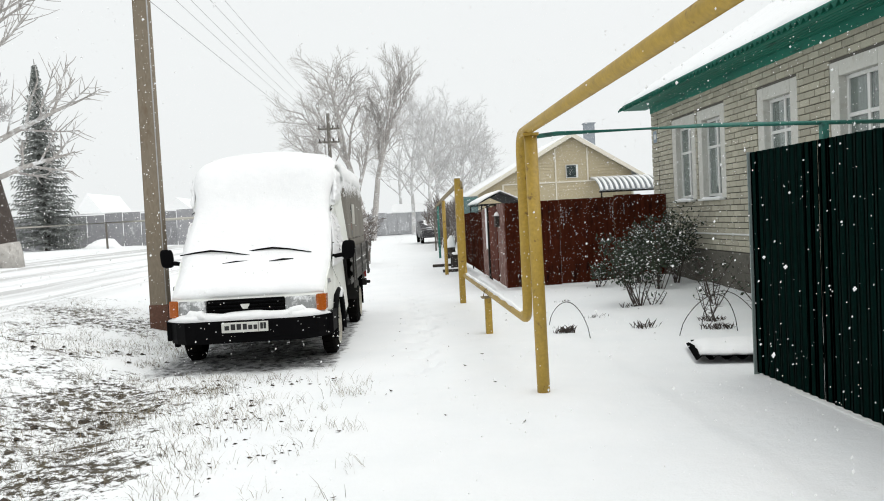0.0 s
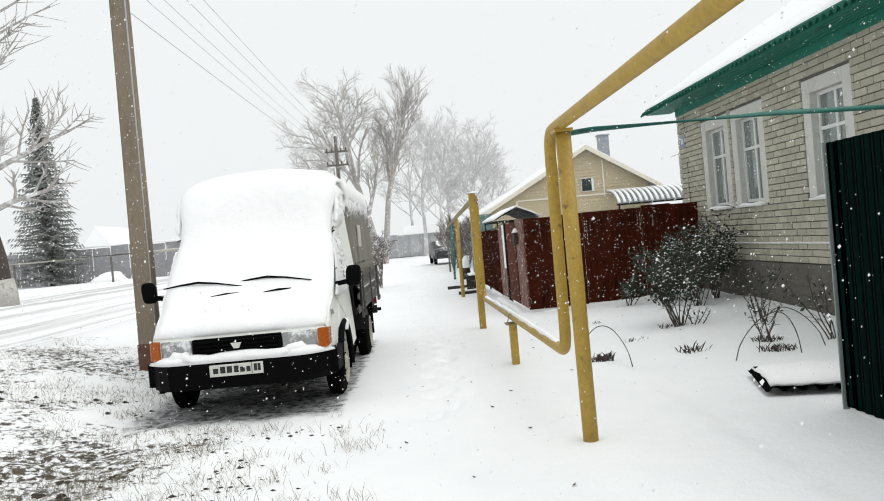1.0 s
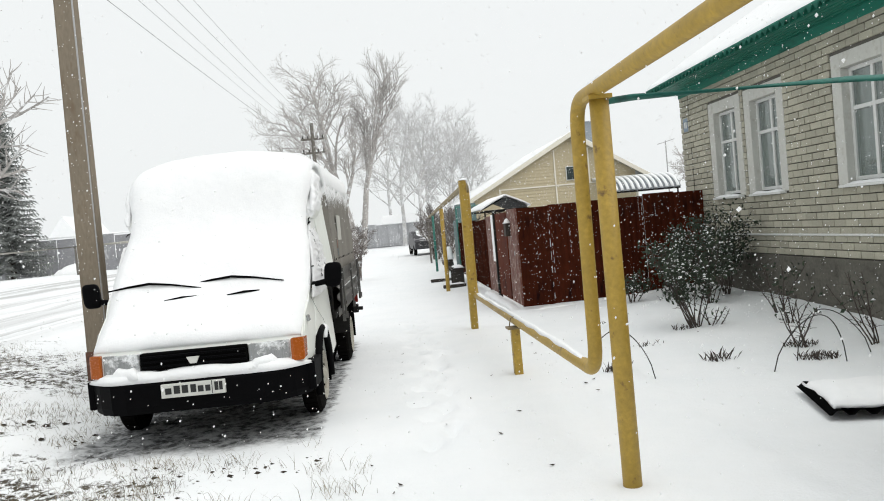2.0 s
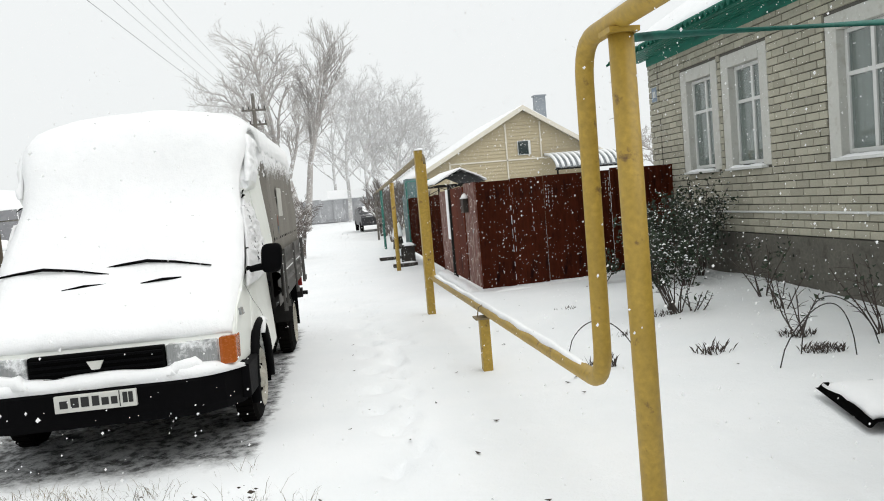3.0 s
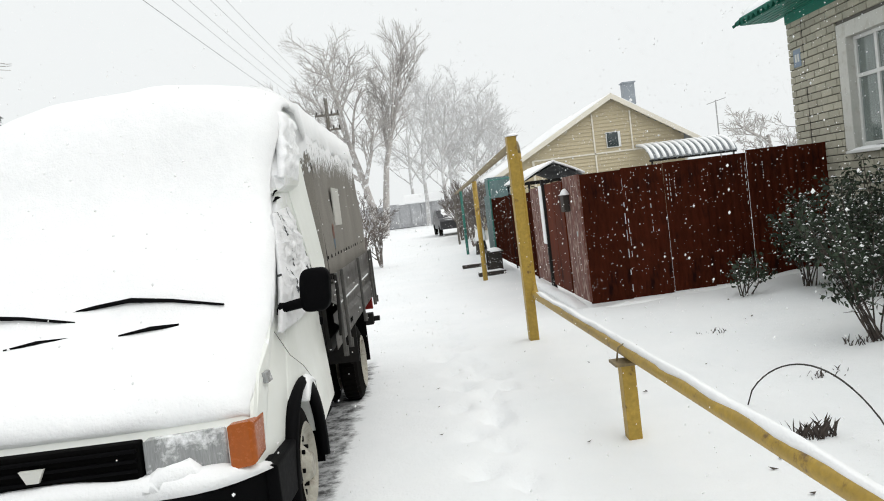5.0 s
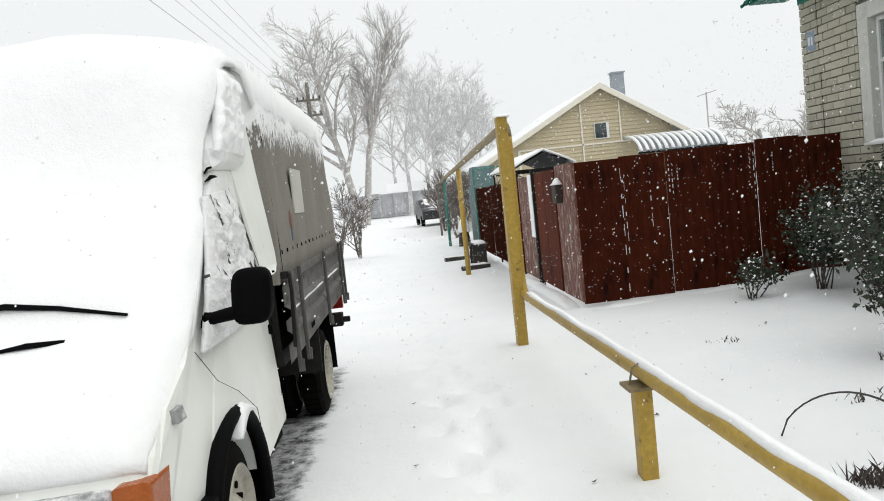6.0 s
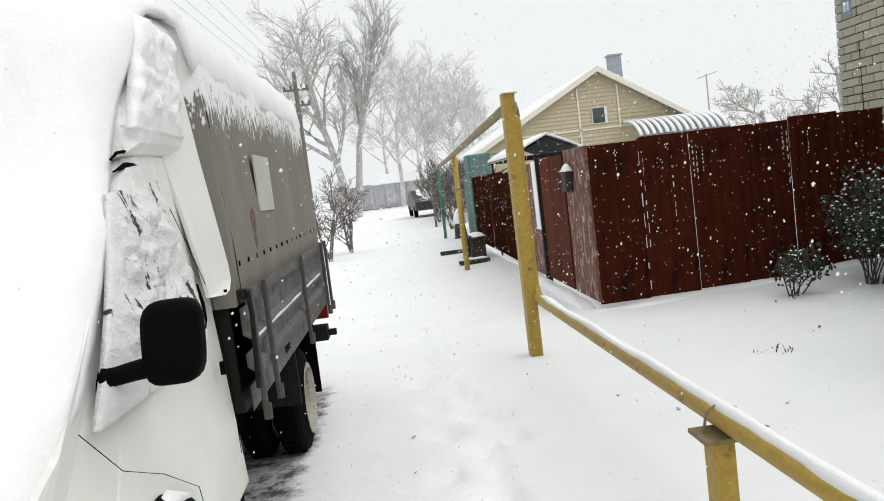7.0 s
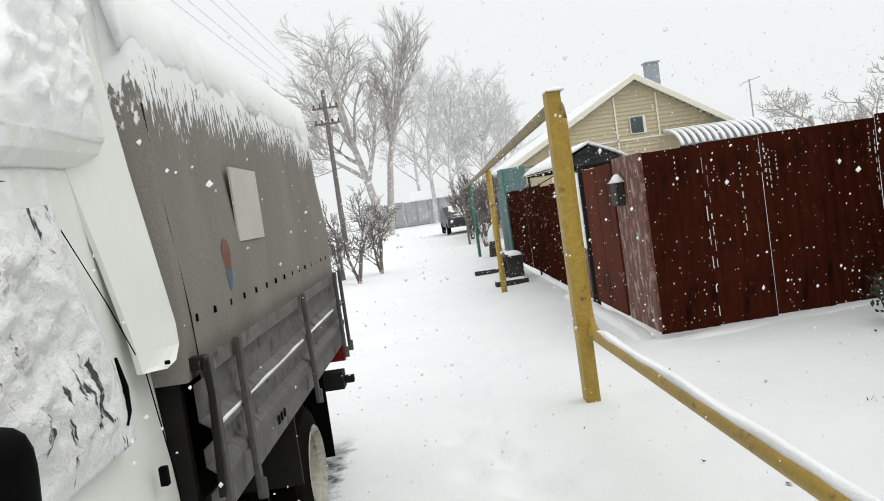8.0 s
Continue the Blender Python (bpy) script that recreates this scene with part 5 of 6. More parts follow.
# ---- trees ----
class Wood:
    """Collects tapered limbs for one bare tree: thick ones and twigs apart."""
    def __init__(self, seed):
        self.r = random.Random(seed)
        self.sets = {"limb": ([], []), "twig": ([], [])}

    def limb(self, pts, r0, r1, kind, seg):
        verts, faces = self.sets[kind]
        base = len(verts)
        n = len(pts)
        for i, p in enumerate(pts):
            axis = pts[min(i + 1, n - 1)] - pts[max(i - 1, 0)]
            axis.normalize()
            a = axis.orthogonal().normalized()
            b = axis.cross(a)
            r = r0 + (r1 - r0) * i / (n - 1)
            for k in range(seg):
                t = 2 * math.pi * k / seg
                verts.append(tuple(p + a * (r * math.cos(t)) + b * (r * math.sin(t))))
        for i in range(n - 1):
            for k in range(seg):
                m = (k + 1) % seg
                faces.append((base + i * seg + k, base + i * seg + m, base + (i + 1) * seg + m, base + (i + 1) * seg + k))

    def grow(self, p, d, length, r, order, top, up=0.25, spread=0.75, kids=(5, 7), min_r=0.008):
        R = self.r
        n = 5 if order < 3 else 3
        pts, q, v = [p.copy()], p.copy(), d.normalized()
        for i in range(n):
            v = (v + Vector((R.uniform(-1, 1), R.uniform(-1, 1), R.uniform(-0.6, 0.8))) * 0.16 + Vector((0, 0, up * 0.14))).normalized()
            q = q + v * (length / n)
            pts.append(q.copy())
        end_r = max(min_r * 0.6, r * (0.45 if order < top else 0.3))
        self.limb(pts, r, end_r, "limb" if order < 2 else "twig", (8, 6, 4, 3, 3, 3)[min(order, 5)])
        if order >= top:
            return
        count = R.randint(*kids)
        for k in range(count):
            t = 0.28 + 0.72 * (k + R.random()) / count
            i = min(n - 1, int(t * n))
            at = pts[i].lerp(pts[i + 1], t * n - i)
            axis = (pts[i + 1] - pts[i]).normalized()
            side = axis.orthogonal().normalized()
            side.rotate(Matrix.Rotation(R.uniform(0, 2 * math.pi), 3, axis))
            nd = axis * R.uniform(0.55, 0.95) + side * spread * R.uniform(0.6, 1.15) + Vector((0, 0, up * 0.5))
            self.grow(at, nd, length * R.uniform(0.42, 0.66) * (1.1 - 0.35 * t), max(min_r, r * R.uniform(0.34, 0.5)), order + 1, top, up, spread, kids, min_r)

    def finish(self, name, label, m, bark, twig_bark, group="", category="tree"):
        root = thing(name, label, category, m, group)
        ob = pydata("trunk", *self.sets["limb"], bark, root, True)
        ob2 = pydata("crown", *self.sets["twig"], twig_bark, root)
        tagged(ob2, "fine frosted twigs")
        return root


def bare_tree(name, label, x, y, z, height, stems, seed, bark, twig, top=4, kids=(5, 7), r=0.4, up=0.3, spread=0.75, min_r=0.012, group="", category="tree"):
    w = Wood(seed)
    for dx, dy, lean_x, lean_y, k in stems:
        w.grow(Vector((dx, dy, -0.3)), Vector((lean_x, lean_y, 1)), height * 0.62 * k, r * k, 0, top, up, spread, kids, min_r)
    return w.finish(name, label, pose(x, y, z), bark, twig, group, category)


g = "roadside trees"


def crown_tree(label, x, y, trunk, r0, r1, limbs, seed, bark, kids=(6, 8), up=0.12, spread=0.8, min_r=0.011):
    """A bare tree: a bent trunk and limbs (height share, dx, dz, length) fanning out of it."""
    w = Wood(seed)
    pts = [Vector(p) for p in trunk]
    w.limb(pts, r0, r1, "limb", 9)
    n = len(pts) - 1
    for share, dx, dz, length in limbs:
        i = min(n - 1, int(share * n))
        at = pts[i].lerp(pts[i + 1], share * n - i)
        w.grow(at, Vector((dx, w.r.uniform(-0.5, 0.5), dz)), length, r1 * w.r.uniform(0.6, 0.95), 1, 4, up, spread, kids, min_r)
    return w.finish("bare_tree", label, pose(x, y, 0), bark, bark, g)


crown_tree("tall leaning bare willow, branches pale with frost and painted haze", -2.45, 62.5, [(0, 0, -0.3), (-0.35, 0, 2.2), (-0.85, 0, 4.6), (-1.5, 0.1, 7.2)], 0.34, 0.2,
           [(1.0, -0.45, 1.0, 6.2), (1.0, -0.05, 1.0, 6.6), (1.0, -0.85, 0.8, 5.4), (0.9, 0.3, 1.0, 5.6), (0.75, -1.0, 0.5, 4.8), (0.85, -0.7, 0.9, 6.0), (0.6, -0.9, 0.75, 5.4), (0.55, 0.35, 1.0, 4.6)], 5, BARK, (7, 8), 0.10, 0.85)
crown_tree("tall upright bare tree, branches pale with frost and painted haze", -2.15, 63.5, [(0, 0, -0.3), (0.4, 0, 2.5), (0.75, 0, 5.2), (1.5, 0.1, 8.2)], 0.30, 0.17,
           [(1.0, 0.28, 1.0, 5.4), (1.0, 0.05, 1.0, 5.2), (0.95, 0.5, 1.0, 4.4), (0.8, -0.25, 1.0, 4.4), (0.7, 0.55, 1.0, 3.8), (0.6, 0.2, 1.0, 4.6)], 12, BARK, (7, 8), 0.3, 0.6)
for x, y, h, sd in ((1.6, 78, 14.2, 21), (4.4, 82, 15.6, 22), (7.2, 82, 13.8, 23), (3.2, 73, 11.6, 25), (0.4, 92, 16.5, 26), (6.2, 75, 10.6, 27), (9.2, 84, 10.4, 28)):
    crown_tree("distant bare tree pale with frost and painted haze", x, y, [(0, 0, -0.3), (0.1, 0, h * 0.18), (0.05, 0.1, h * 0.36), (0.2, 0.1, h * 0.52)], 0.22, 0.12,
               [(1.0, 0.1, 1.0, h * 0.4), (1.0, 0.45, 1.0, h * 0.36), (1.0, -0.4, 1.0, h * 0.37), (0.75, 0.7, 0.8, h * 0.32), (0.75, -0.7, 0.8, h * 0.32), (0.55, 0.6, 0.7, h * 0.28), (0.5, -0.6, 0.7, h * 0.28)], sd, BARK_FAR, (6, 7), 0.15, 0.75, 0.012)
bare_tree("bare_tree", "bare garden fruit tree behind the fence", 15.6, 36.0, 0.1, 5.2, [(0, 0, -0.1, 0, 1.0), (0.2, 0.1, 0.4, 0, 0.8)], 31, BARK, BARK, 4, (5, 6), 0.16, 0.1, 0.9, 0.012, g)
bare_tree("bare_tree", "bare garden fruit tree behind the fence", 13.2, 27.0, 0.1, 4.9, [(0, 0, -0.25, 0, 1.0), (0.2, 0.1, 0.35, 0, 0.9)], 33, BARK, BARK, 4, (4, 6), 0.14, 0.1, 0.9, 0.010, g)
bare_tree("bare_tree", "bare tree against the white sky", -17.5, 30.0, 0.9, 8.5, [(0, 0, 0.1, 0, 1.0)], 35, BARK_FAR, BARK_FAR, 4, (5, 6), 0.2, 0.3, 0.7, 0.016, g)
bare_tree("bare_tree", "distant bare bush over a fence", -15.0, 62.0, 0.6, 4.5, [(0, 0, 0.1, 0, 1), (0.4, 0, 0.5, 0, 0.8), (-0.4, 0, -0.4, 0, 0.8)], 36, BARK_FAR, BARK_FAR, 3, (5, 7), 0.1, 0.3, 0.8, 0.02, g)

# shrubs beside the path
g = "roadside shrubs"
for i, (x, y, h, sd) in enumerate(((-1.55, 26.6, 3.0, 41), (-1.15, 29.0, 2.9, 42), (-2.1, 28.4, 2.7, 43))):
    bare_tree("bare_shrub", "low bare fruit bush with dark crooked twigs", x, y, ground_z(x, y), h, [(0, 0, 0.12, 0, 1.0), (0.08, 0.05, -0.3, 0.1, 0.8)], sd, BARK_SHRUB, BARK_SHRUB, 3, (5, 7), 0.06, 0.2, 0.85, 0.008, g, "shrub")
for i, (x, y, h, sd) in enumerate(((2.35, 33.5, 3.2, 51), (2.6, 36.5, 3.3, 52), (2.3, 40.0, 3.4, 53), (2.9, 31.2, 2.8, 54), (2.6, 43.5, 3.2, 55))):
    bare_tree("bare_shrub", "dense dark bare hedge shrub dusted with snow", x, y, ground_z(x, y), h, [(0, 0, -0.25, 0, 1.0), (0.1, 0.1, 0.3, 0, 0.95), (0, 0.2, -0.05, 0.25, 0.9), (0.1, -0.2, 0.1, -0.25, 0.9)], sd, BARK_SHRUB, BARK_SHRUB, 3, (6, 8), 0.05, 0.45, 0.6, 0.008, g, "shrub")

# big whitewashed trunk across the road
w = Wood(61)
w.limb([Vector((0, 0, -0.3)), Vector((-0.12, 0, 1.2)), Vector((-0.4, 0, 2.6)), Vector((-0.85, 0, 4.2))], 0.38, 0.27, "limb", 12)
for q, (bx, bz, dx, dz, ln) in enumerate(((-0.85, 4.1, -0.4, 1, 3.8), (-0.8, 4.0, 0.35, 1, 3.6), (-0.5, 3.0, 0.9, 0.55, 2.8), (-0.3, 2.3, 0.8, 0.25, 1.9), (-0.6, 3.2, -1, 0.6, 2.5))):
    w.grow(Vector((bx, 0, bz)), Vector((dx, 0.1 * q - 0.2, dz)), ln, 0.10, 2, 4, 0.15, 0.85, (7, 9), 0.008)
bigt = w.finish("old_tree", "dark old tree with whitewashed trunk foot", pose(-10.28, 20.0, 0.86), BARK_DARK, BARK, "roadside trees")
bm = bmesh.new()
tube(bm, [(0, 0, -0.2), (0, 0, 0.3), (-0.05, 0, 0.6)], [0.43, 0.405, 0.39], 16)
part("whitewash", bm, WHITEWASH, bigt, "flaking white lime band", smooth=True)

# spruce
spruce = thing("spruce_tree", "tall dark spruce dusted with snow", "tree", pose(-16.95, 37.3, 0.9))
bm = bmesh.new()
tube(bm, [(0, 0, -0.2), (0, 0, 5), (0, 0, 9.3)], [0.14, 0.05, 0.01], 8)
part("trunk", bm, BARK_DARK, spruce)
rs = random.Random(71)
verts, faces = [], []
for k in range(300):
    z = 0.35 + 8.7 * (k / 300) ** 0.9
    reach = 2.05 * (1 - z / 9.3) ** 1.0 * rs.uniform(0.7, 1.1) + 0.05
    a = k * 2.4 + rs.uniform(-0.3, 0.3)
    n = max(3, int(reach / 0.13))
    for i in range(n):
        t = (i + 0.5) / n
        c = Vector((math.cos(a) * reach * t, math.sin(a) * reach * t, z - 0.32 * reach * t + 0.22 * reach * t * t))
        for s in (-1, 1):
            for q in range(2):
                b = a + s * (0.75 + 0.5 * rs.random())
                ln = (0.34 * (1 - 0.5 * t) + 0.06) * min(1.0, 0.25 + reach / 1.3) * rs.uniform(0.7, 1.2)
                tip = c + Vector((math.cos(b) * ln, math.sin(b) * ln, rs.uniform(-0.26, 0.02)))
                wv = Vector((-math.sin(b), math.cos(b), 0)) * 0.035
                o = len(verts)
                verts += [tuple(c - wv), tuple(c + wv), tuple(tip), tuple(c + Vector((0, 0, -0.05)))]
                faces += [(o, o + 1, o + 2), (o, o + 2, o + 3), (o + 1, o + 3, o + 2)]
tagged(pydata("crown", verts, faces, NEEDLES, spruce), "drooping snowy needle boughs")

# ---- buildings beyond the yard ----
GYP = 36.13
nb = thing("gable_house", "beige sided gable house with snowy roof", "house", pose(8.68, GYP, -0.25))
bm = bmesh.new()
out = [(-4.7, -0.2), (2.95, -0.2), (2.95, 3.58), (0, 5.42), (-4.7, 2.83)]
a = [bm.verts.new((x, 0.02, z)) for x, z in out]
b = [bm.verts.new((x, 11, z)) for x, z in out]
bm.faces.new(a)
bm.faces.new(b[::-1])
for i in range(5):
    bm.faces.new((a[i], a[(i + 1) % 5], b[(i + 1) % 5], b[i]))
nwall = part("wall", bm, SIDING, nb)
for i in range(35):
    z = 0.1 + 0.15 * i
    hw = min(2.95, (5.42 - z) / 0.625)
    hl = min(4.7, (5.42 - z) / 0.551)
    if hw > 0.15:
        bm = bmesh.new()
        vs = [bm.verts.new(v) for v in ((-hl, 0.02, z), (hw, 0.02, z), (hw, -0.016, z), (-hl, -0.016, z), (-hl + 0.02, 0.015, z + 0.145), (hw - 0.02, 0.015, z + 0.145))]
        for f in ((0, 1, 2, 3), (3, 2, 5, 4), (0, 3, 4), (1, 5, 2), (0, 4, 5, 1)):
            bm.faces.new([vs[q] for q in f])
        part("siding_board", bm, SIDING, nwall)
for lo, hi in (((-0.83, -0.045, 2.3), (-0.77, -0.017, 4.86)), ((0.75, -0.045, 3.27), (0.81, -0.017, 4.86)), ((-3.4, -0.045, 3.21), (2.95, -0.018, 3.27)), ((-3.45, -0.05, 0), (-3.36, 0.0, 3.25)), ((-4.75, -0.05, 0), (-4.65, 0.0, 2.8)), ((2.9, -0.05, 0), (3.0, 0.0, 3.4))):
    part("trim_board", boxes((lo, hi)), TRIM, nb, "cream trim board")
gwin = part("window", boxes(((-0.30, -0.06, 3.42), (0.30, -0.02, 4.06))), FRAME_WHITE, nb, "small dark attic window with white frame")
part("pane", boxes(((-0.27, -0.075, 3.45), (0.19, -0.055, 4.03))), GLASS, gwin)
for s, reach, pitch in ((-1, 5.15, 0.555), (1, 3.7, 0.625)):
    drop = pitch * reach
    bm = bmesh.new()
    vs = [bm.verts.new(v) for v in ((0, -0.25, 5.50), (0, 11.3, 5.50), (s * reach, 11.3, 5.50 - drop), (s * reach, -0.25, 5.50 - drop))]
    bm.faces.new(vs)
    bmesh.ops.solidify(bm, geom=bm.faces[:], thickness=0.06)
    roof = part("roof", bm, SHEET_GREY, nb, "grey sheet roof")
    bm = bmesh.new()
    rows = []
    for j in range(9):
        u = j / 8
        rows.append([(s * (reach + 0.04) * u, -0.29 + 0.4 * i, 5.56 - drop * u + 0.07 + lumpy((u * 3, i * 0.4, s), 1.5, 0.03)) for i in range(30)])
    slab_of(bm, rows, dropped(rows, 0.12))
    part("roof_snow", bm, ROOF_SNOW, roof, "blanket of roof snow", smooth=True)
    bm = bmesh.new()
    slab_of(bm, [[(0, -0.36, 5.60), (0, -0.24, 5.60)], [(s * (reach + 0.06), -0.36, 5.59 - drop), (s * (reach + 0.06), -0.24, 5.59 - drop)]],
            [[(0, -0.36, 5.38), (0, -0.24, 5.38)], [(s * (reach + 0.06), -0.36, 5.39 - drop), (s * (reach + 0.06), -0.24, 5.39 - drop)]])
    part("verge_board", bm, TRIM, roof)
chim = part("chimney", boxes(((1.3, 2.2, 4.6), (1.8, 2.65, 6.25))), SHEET_GREY, nb, "grey sheet-clad chimney with cap")
part("cap", boxes(((1.25, 2.15, 6.25), (1.85, 2.70, 6.31))), SHEET_GREY, chim)
# curved canopy on the gable wall
awn = thing("curved_awning", "curved corrugated polycarbonate awning with snow in ribs", "awning", pose(8.68, GYP, -0.28))
bm = bmesh.new()
rows = []
for i in range(97):
    x = 0.85 + 3.45 * i / 96
    row = []
    for j in range(9):
        t = j / 8 * 1.35
        rr = 1.0 + 0.018 * math.cos(2 * math.pi * i / 6)
        row.append(bm.verts.new((x, -0.03 - 1.9 * rr * math.sin(t), 3.38 - 0.85 * rr * (1 - math.cos(t)) - 0.02)))
    rows.append(row)
for p, q in zip(rows, rows[1:]):
    for j in range(8):
        bm.faces.new((p[j], p[j + 1], q[j + 1], q[j]))
bmesh.ops.solidify(bm, geom=bm.faces[:], thickness=0.01)
part("sheet", bm, POLYCARB, awn, smooth=True)
for i in range(14):
    x0 = 0.88 + 0.25 * i
    pts = [(x0 + 0.06, -0.03 - 1.895 * math.sin(t), 3.39 - 0.85 * (1 - math.cos(t))) for t in [1.32 * k / 8 for k in range(9)]]
    bm = bmesh.new()
    tube(bm, pts, 0.07, 6)
    part("rib_snow", bm, ROOF_SNOW, awn, "snow lying along a rib", smooth=True)
for x in (0.95, 4.2):
    part("post", tubes(([(x, -1.75, 0), (x, -1.75, 2.70)], 0.04), seg=8), BED_DARK, awn)
part("beam", boxes(((0.85, -1.83, 2.62), (4.3, -1.73, 2.70))), BED_DARK, awn)

# second, lower house further along the street
nb2 = thing("low_house", "low house with snow-covered corrugated roof", "house", pose(7.2, 46.0, 0))
part("wall", boxes(((-2.0, 0, -0.2), (3.0, 10, 2.9))), SIDING, nb2)
for s in (-1, 1):
    bm = bmesh.new()
    rows = []
    for j in range(4):
        u = j / 3
        rows.append([bm.verts.new((0.5 + s * 3.1 * u, -0.5 + 0.11 * i, 4.75 - 1.75 * u + 0.03 * math.cos(i * math.pi))) for i in range(101)])
    for p, q in zip(rows, rows[1:]):
        for i in range(100):
            bm.faces.new((p[i], p[i + 1], q[i + 1], q[i]))
    bmesh.ops.solidify(bm, geom=bm.faces[:], thickness=0.05)
    part("roof", bm, ROOF_SNOW, nb2, "corrugated roof under thin snow")
bm = bmesh.new()
vs = [bm.verts.new(v) for v in ((-2.0, 0.0, 2.9), (3.0, 0.0, 2.9), (0.5, 0.0, 4.6))]
bm.faces.new(vs)
bmesh.ops.solidify(bm, geom=bm.faces[:], thickness=0.1)
part("gable", bm, SIDING, nb2)

# teal fence and gate further along
teal = thing("teal_fence", "teal painted board fence with rail on top", "fence", pose(2.45, 26.3, 0))
for i in range(22):
    part("board", boxes(((-0.012, 0.14 * i, 0.05), (0.012, 0.14 * i + 0.125, 1.75 + 0.02 * math.sin(i * 2.1))), bevel=0.003), TEAL, teal)
part("gate_block", boxes(((0.2, 3.4, 0.0), (0.9, 4.4, 2.35))), TEAL, teal, "teal shed wall")
bm = bmesh.new()
tube(bm, [(-0.2, -0.6, 2.15), (0.9, 0.2, 2.2)], 0.02, 6)
tube(bm, [(-0.2, -0.6, 0.0), (-0.2, -0.6, 2.15)], 0.025, 6)
part("frame", bm, PIPE_GREEN, teal)

# bench by the fence
bench = thing("plank_bench", "low dark plank bench with snow on top", "bench", pose(1.86, 22.6, 0))
part("seat", boxes(((-0.2, -0.5, 0.40), (0.18, 0.5, 0.45)), bevel=0.008), DARK_WOOD, bench)
part("leg", boxes(((-0.16, -0.4, -0.1), (0.14, -0.32, 0.40))), DARK_WOOD, bench)
part("leg", boxes(((-0.16, 0.32, -0.1), (0.14, 0.4, 0.40))), DARK_WOOD, bench)
snow_ridge("seat_snow", [(0, -0.52 + 0.1 * i, 0.445) for i in range(11)], 0.38, 0.06, bench, 61)
for i, (x, y, w) in enumerate(((1.66, 21.5, 0.6), (1.55, 24.1, 0.75))):
    log = thing("plank", "short dark plank on the snow with snow cap", "plank", pose(x, y, ground_z(x, y)), "planks by the bench")
    part("board", boxes(((-w / 2, -0.12, 0.0), (w / 2, 0.12, 0.09)), bevel=0.01), DARK_WOOD, log)
    snow_ridge("snow_cap", [(-w / 2 + 0.06 * k, 0, 0.085) for k in range(int(w / 0.06) + 1)], 0.22, 0.04, log, 62 + i)
mound = thing("snowy_stump", "rounded garden stump heaped with snow", "stump", pose(2.1, 28.6, 0))
part("stump", tubes(([(0, 0, -0.1), (0, 0, 0.25), (0, 0, 0.5)], [0.2, 0.17, 0.12]), seg=10), DARK_WOOD, mound)
snow_ridge("snow_heap", [(0, -0.25 + 0.06 * k, 0.42) for k in range(9)], 0.42, 0.42, mound, 64)

# car far down the street
car = thing("parked_car", "dark car far off under thick snow", "car", pose(2.35, 47.0, 0, 0, 0, 4))
bm = bmesh.new()
prism(bm, [(0, 0.35), (0, 0.8), (0.2, 0.92), (1.0, 0.98), (1.6, 1.42), (2.8, 1.45), (3.5, 1.0), (4.1, 0.9), (4.15, 0.35)], -0.8, 0.8, 0.08)
part("body", bm, surface("dark_car_paint", (0.045, 0.045, 0.05), 0.4, var=0.2, grain=8, snow=(0.62, 0.7), snow_scale=3), car, "dark car body")
snow_ridge("snow_layer", [(0, 0.1 + 0.25 * k, 0.86 + 0.52 * smooth01(0.1 + 0.25 * k, 0.9, 1.6) - 0.45 * smooth01(0.1 + 0.25 * k, 2.8, 3.6)) for k in range(16)], 1.45, 0.13, car, 65, 9)
for s in (-1, 1):
    for y in (0.75, 3.3):
        part("wheel", tubes(([(s * 0.82, y, 0.3), (s * 0.64, y, 0.3)], 0.3), seg=18), RUBBER, car)

# closing fence and sheds at the far end of the street
far = thing("far_shed", "grey far shed with snowy roof closing the street", "shed", pose(-5.5, 82.0, 0.0))
for i in range(9):
    part("panel", boxes(((1.1 * i, 0, 0.3), (1.1 * i + 1.06, 0.08, 2.3 + 0.1 * (i % 2)))), HAZED_BOARD, far)
bm = bmesh.new()
prism(bm, [(-0.3, 2.4), (2.5, 3.3), (5.5, 2.4), (5.5, 2.3), (-0.3, 2.3)], 5.0, 10.0)
part("roof", bm, ROOF_SNOW, far, "snowy shed roof")
part("wall", boxes(((0, 0.1, 0), (10, 5, 2.3))), HAZED_BOARD, far)

# fence and gas pipe across the road
across_f = thing("far_fence", "weathered grey-blue panel fence across the road", "fence", pose(-32.0, 39.0, 0.9))
for i in range(26):
    part("panel", boxes(((0.9 * i, 0.02 * i, -0.3), (0.9 * i + 0.86, 0.02 * i + 0.05, 1.75 + 0.06 * math.sin(i * 1.7)))), FAR_FENCE, across_f)
for i in range(9):
    part("panel", boxes(((0.9 * 26 - 0.05, 0.6 + 1.6 * i, -0.5), (0.9 * 26, 2.15 + 1.6 * i, 1.7 + 0.05 * math.sin(i * 2.7)))), FAR_FENCE, across_f)
snow_ridge("snow_strip", [(0.6 * k, 0.014 * k + 0.02, 1.78) for k in range(39)], 0.12, 0.06, across_f, 66)
gp = thing("far_gas_pipe", "thin pale gas pipe on posts across the road", "gas pipe", pose(-22.0, 34.5, 0.9))
bm = bmesh.new()
tube(bm, [(0, 0, 1.15), (5.5, 0, 1.2), (11, 1.0, 1.25), (18, 2.5, 1.3)], 0.06, 8)
part("pipe", bm, surface("pale_far_pipe", (0.5, 0.48, 0.43), 0.8, var=0.1), gp, smooth=True)
for i in range(5):
    part("post", tubes(([(0.6 + 4.1 * i, 0.1 * i * i, -0.5), (0.6 + 4.1 * i, 0.1 * i * i, 1.16 + 0.02 * i)], 0.05), seg=8), GREY_WOOD, gp)
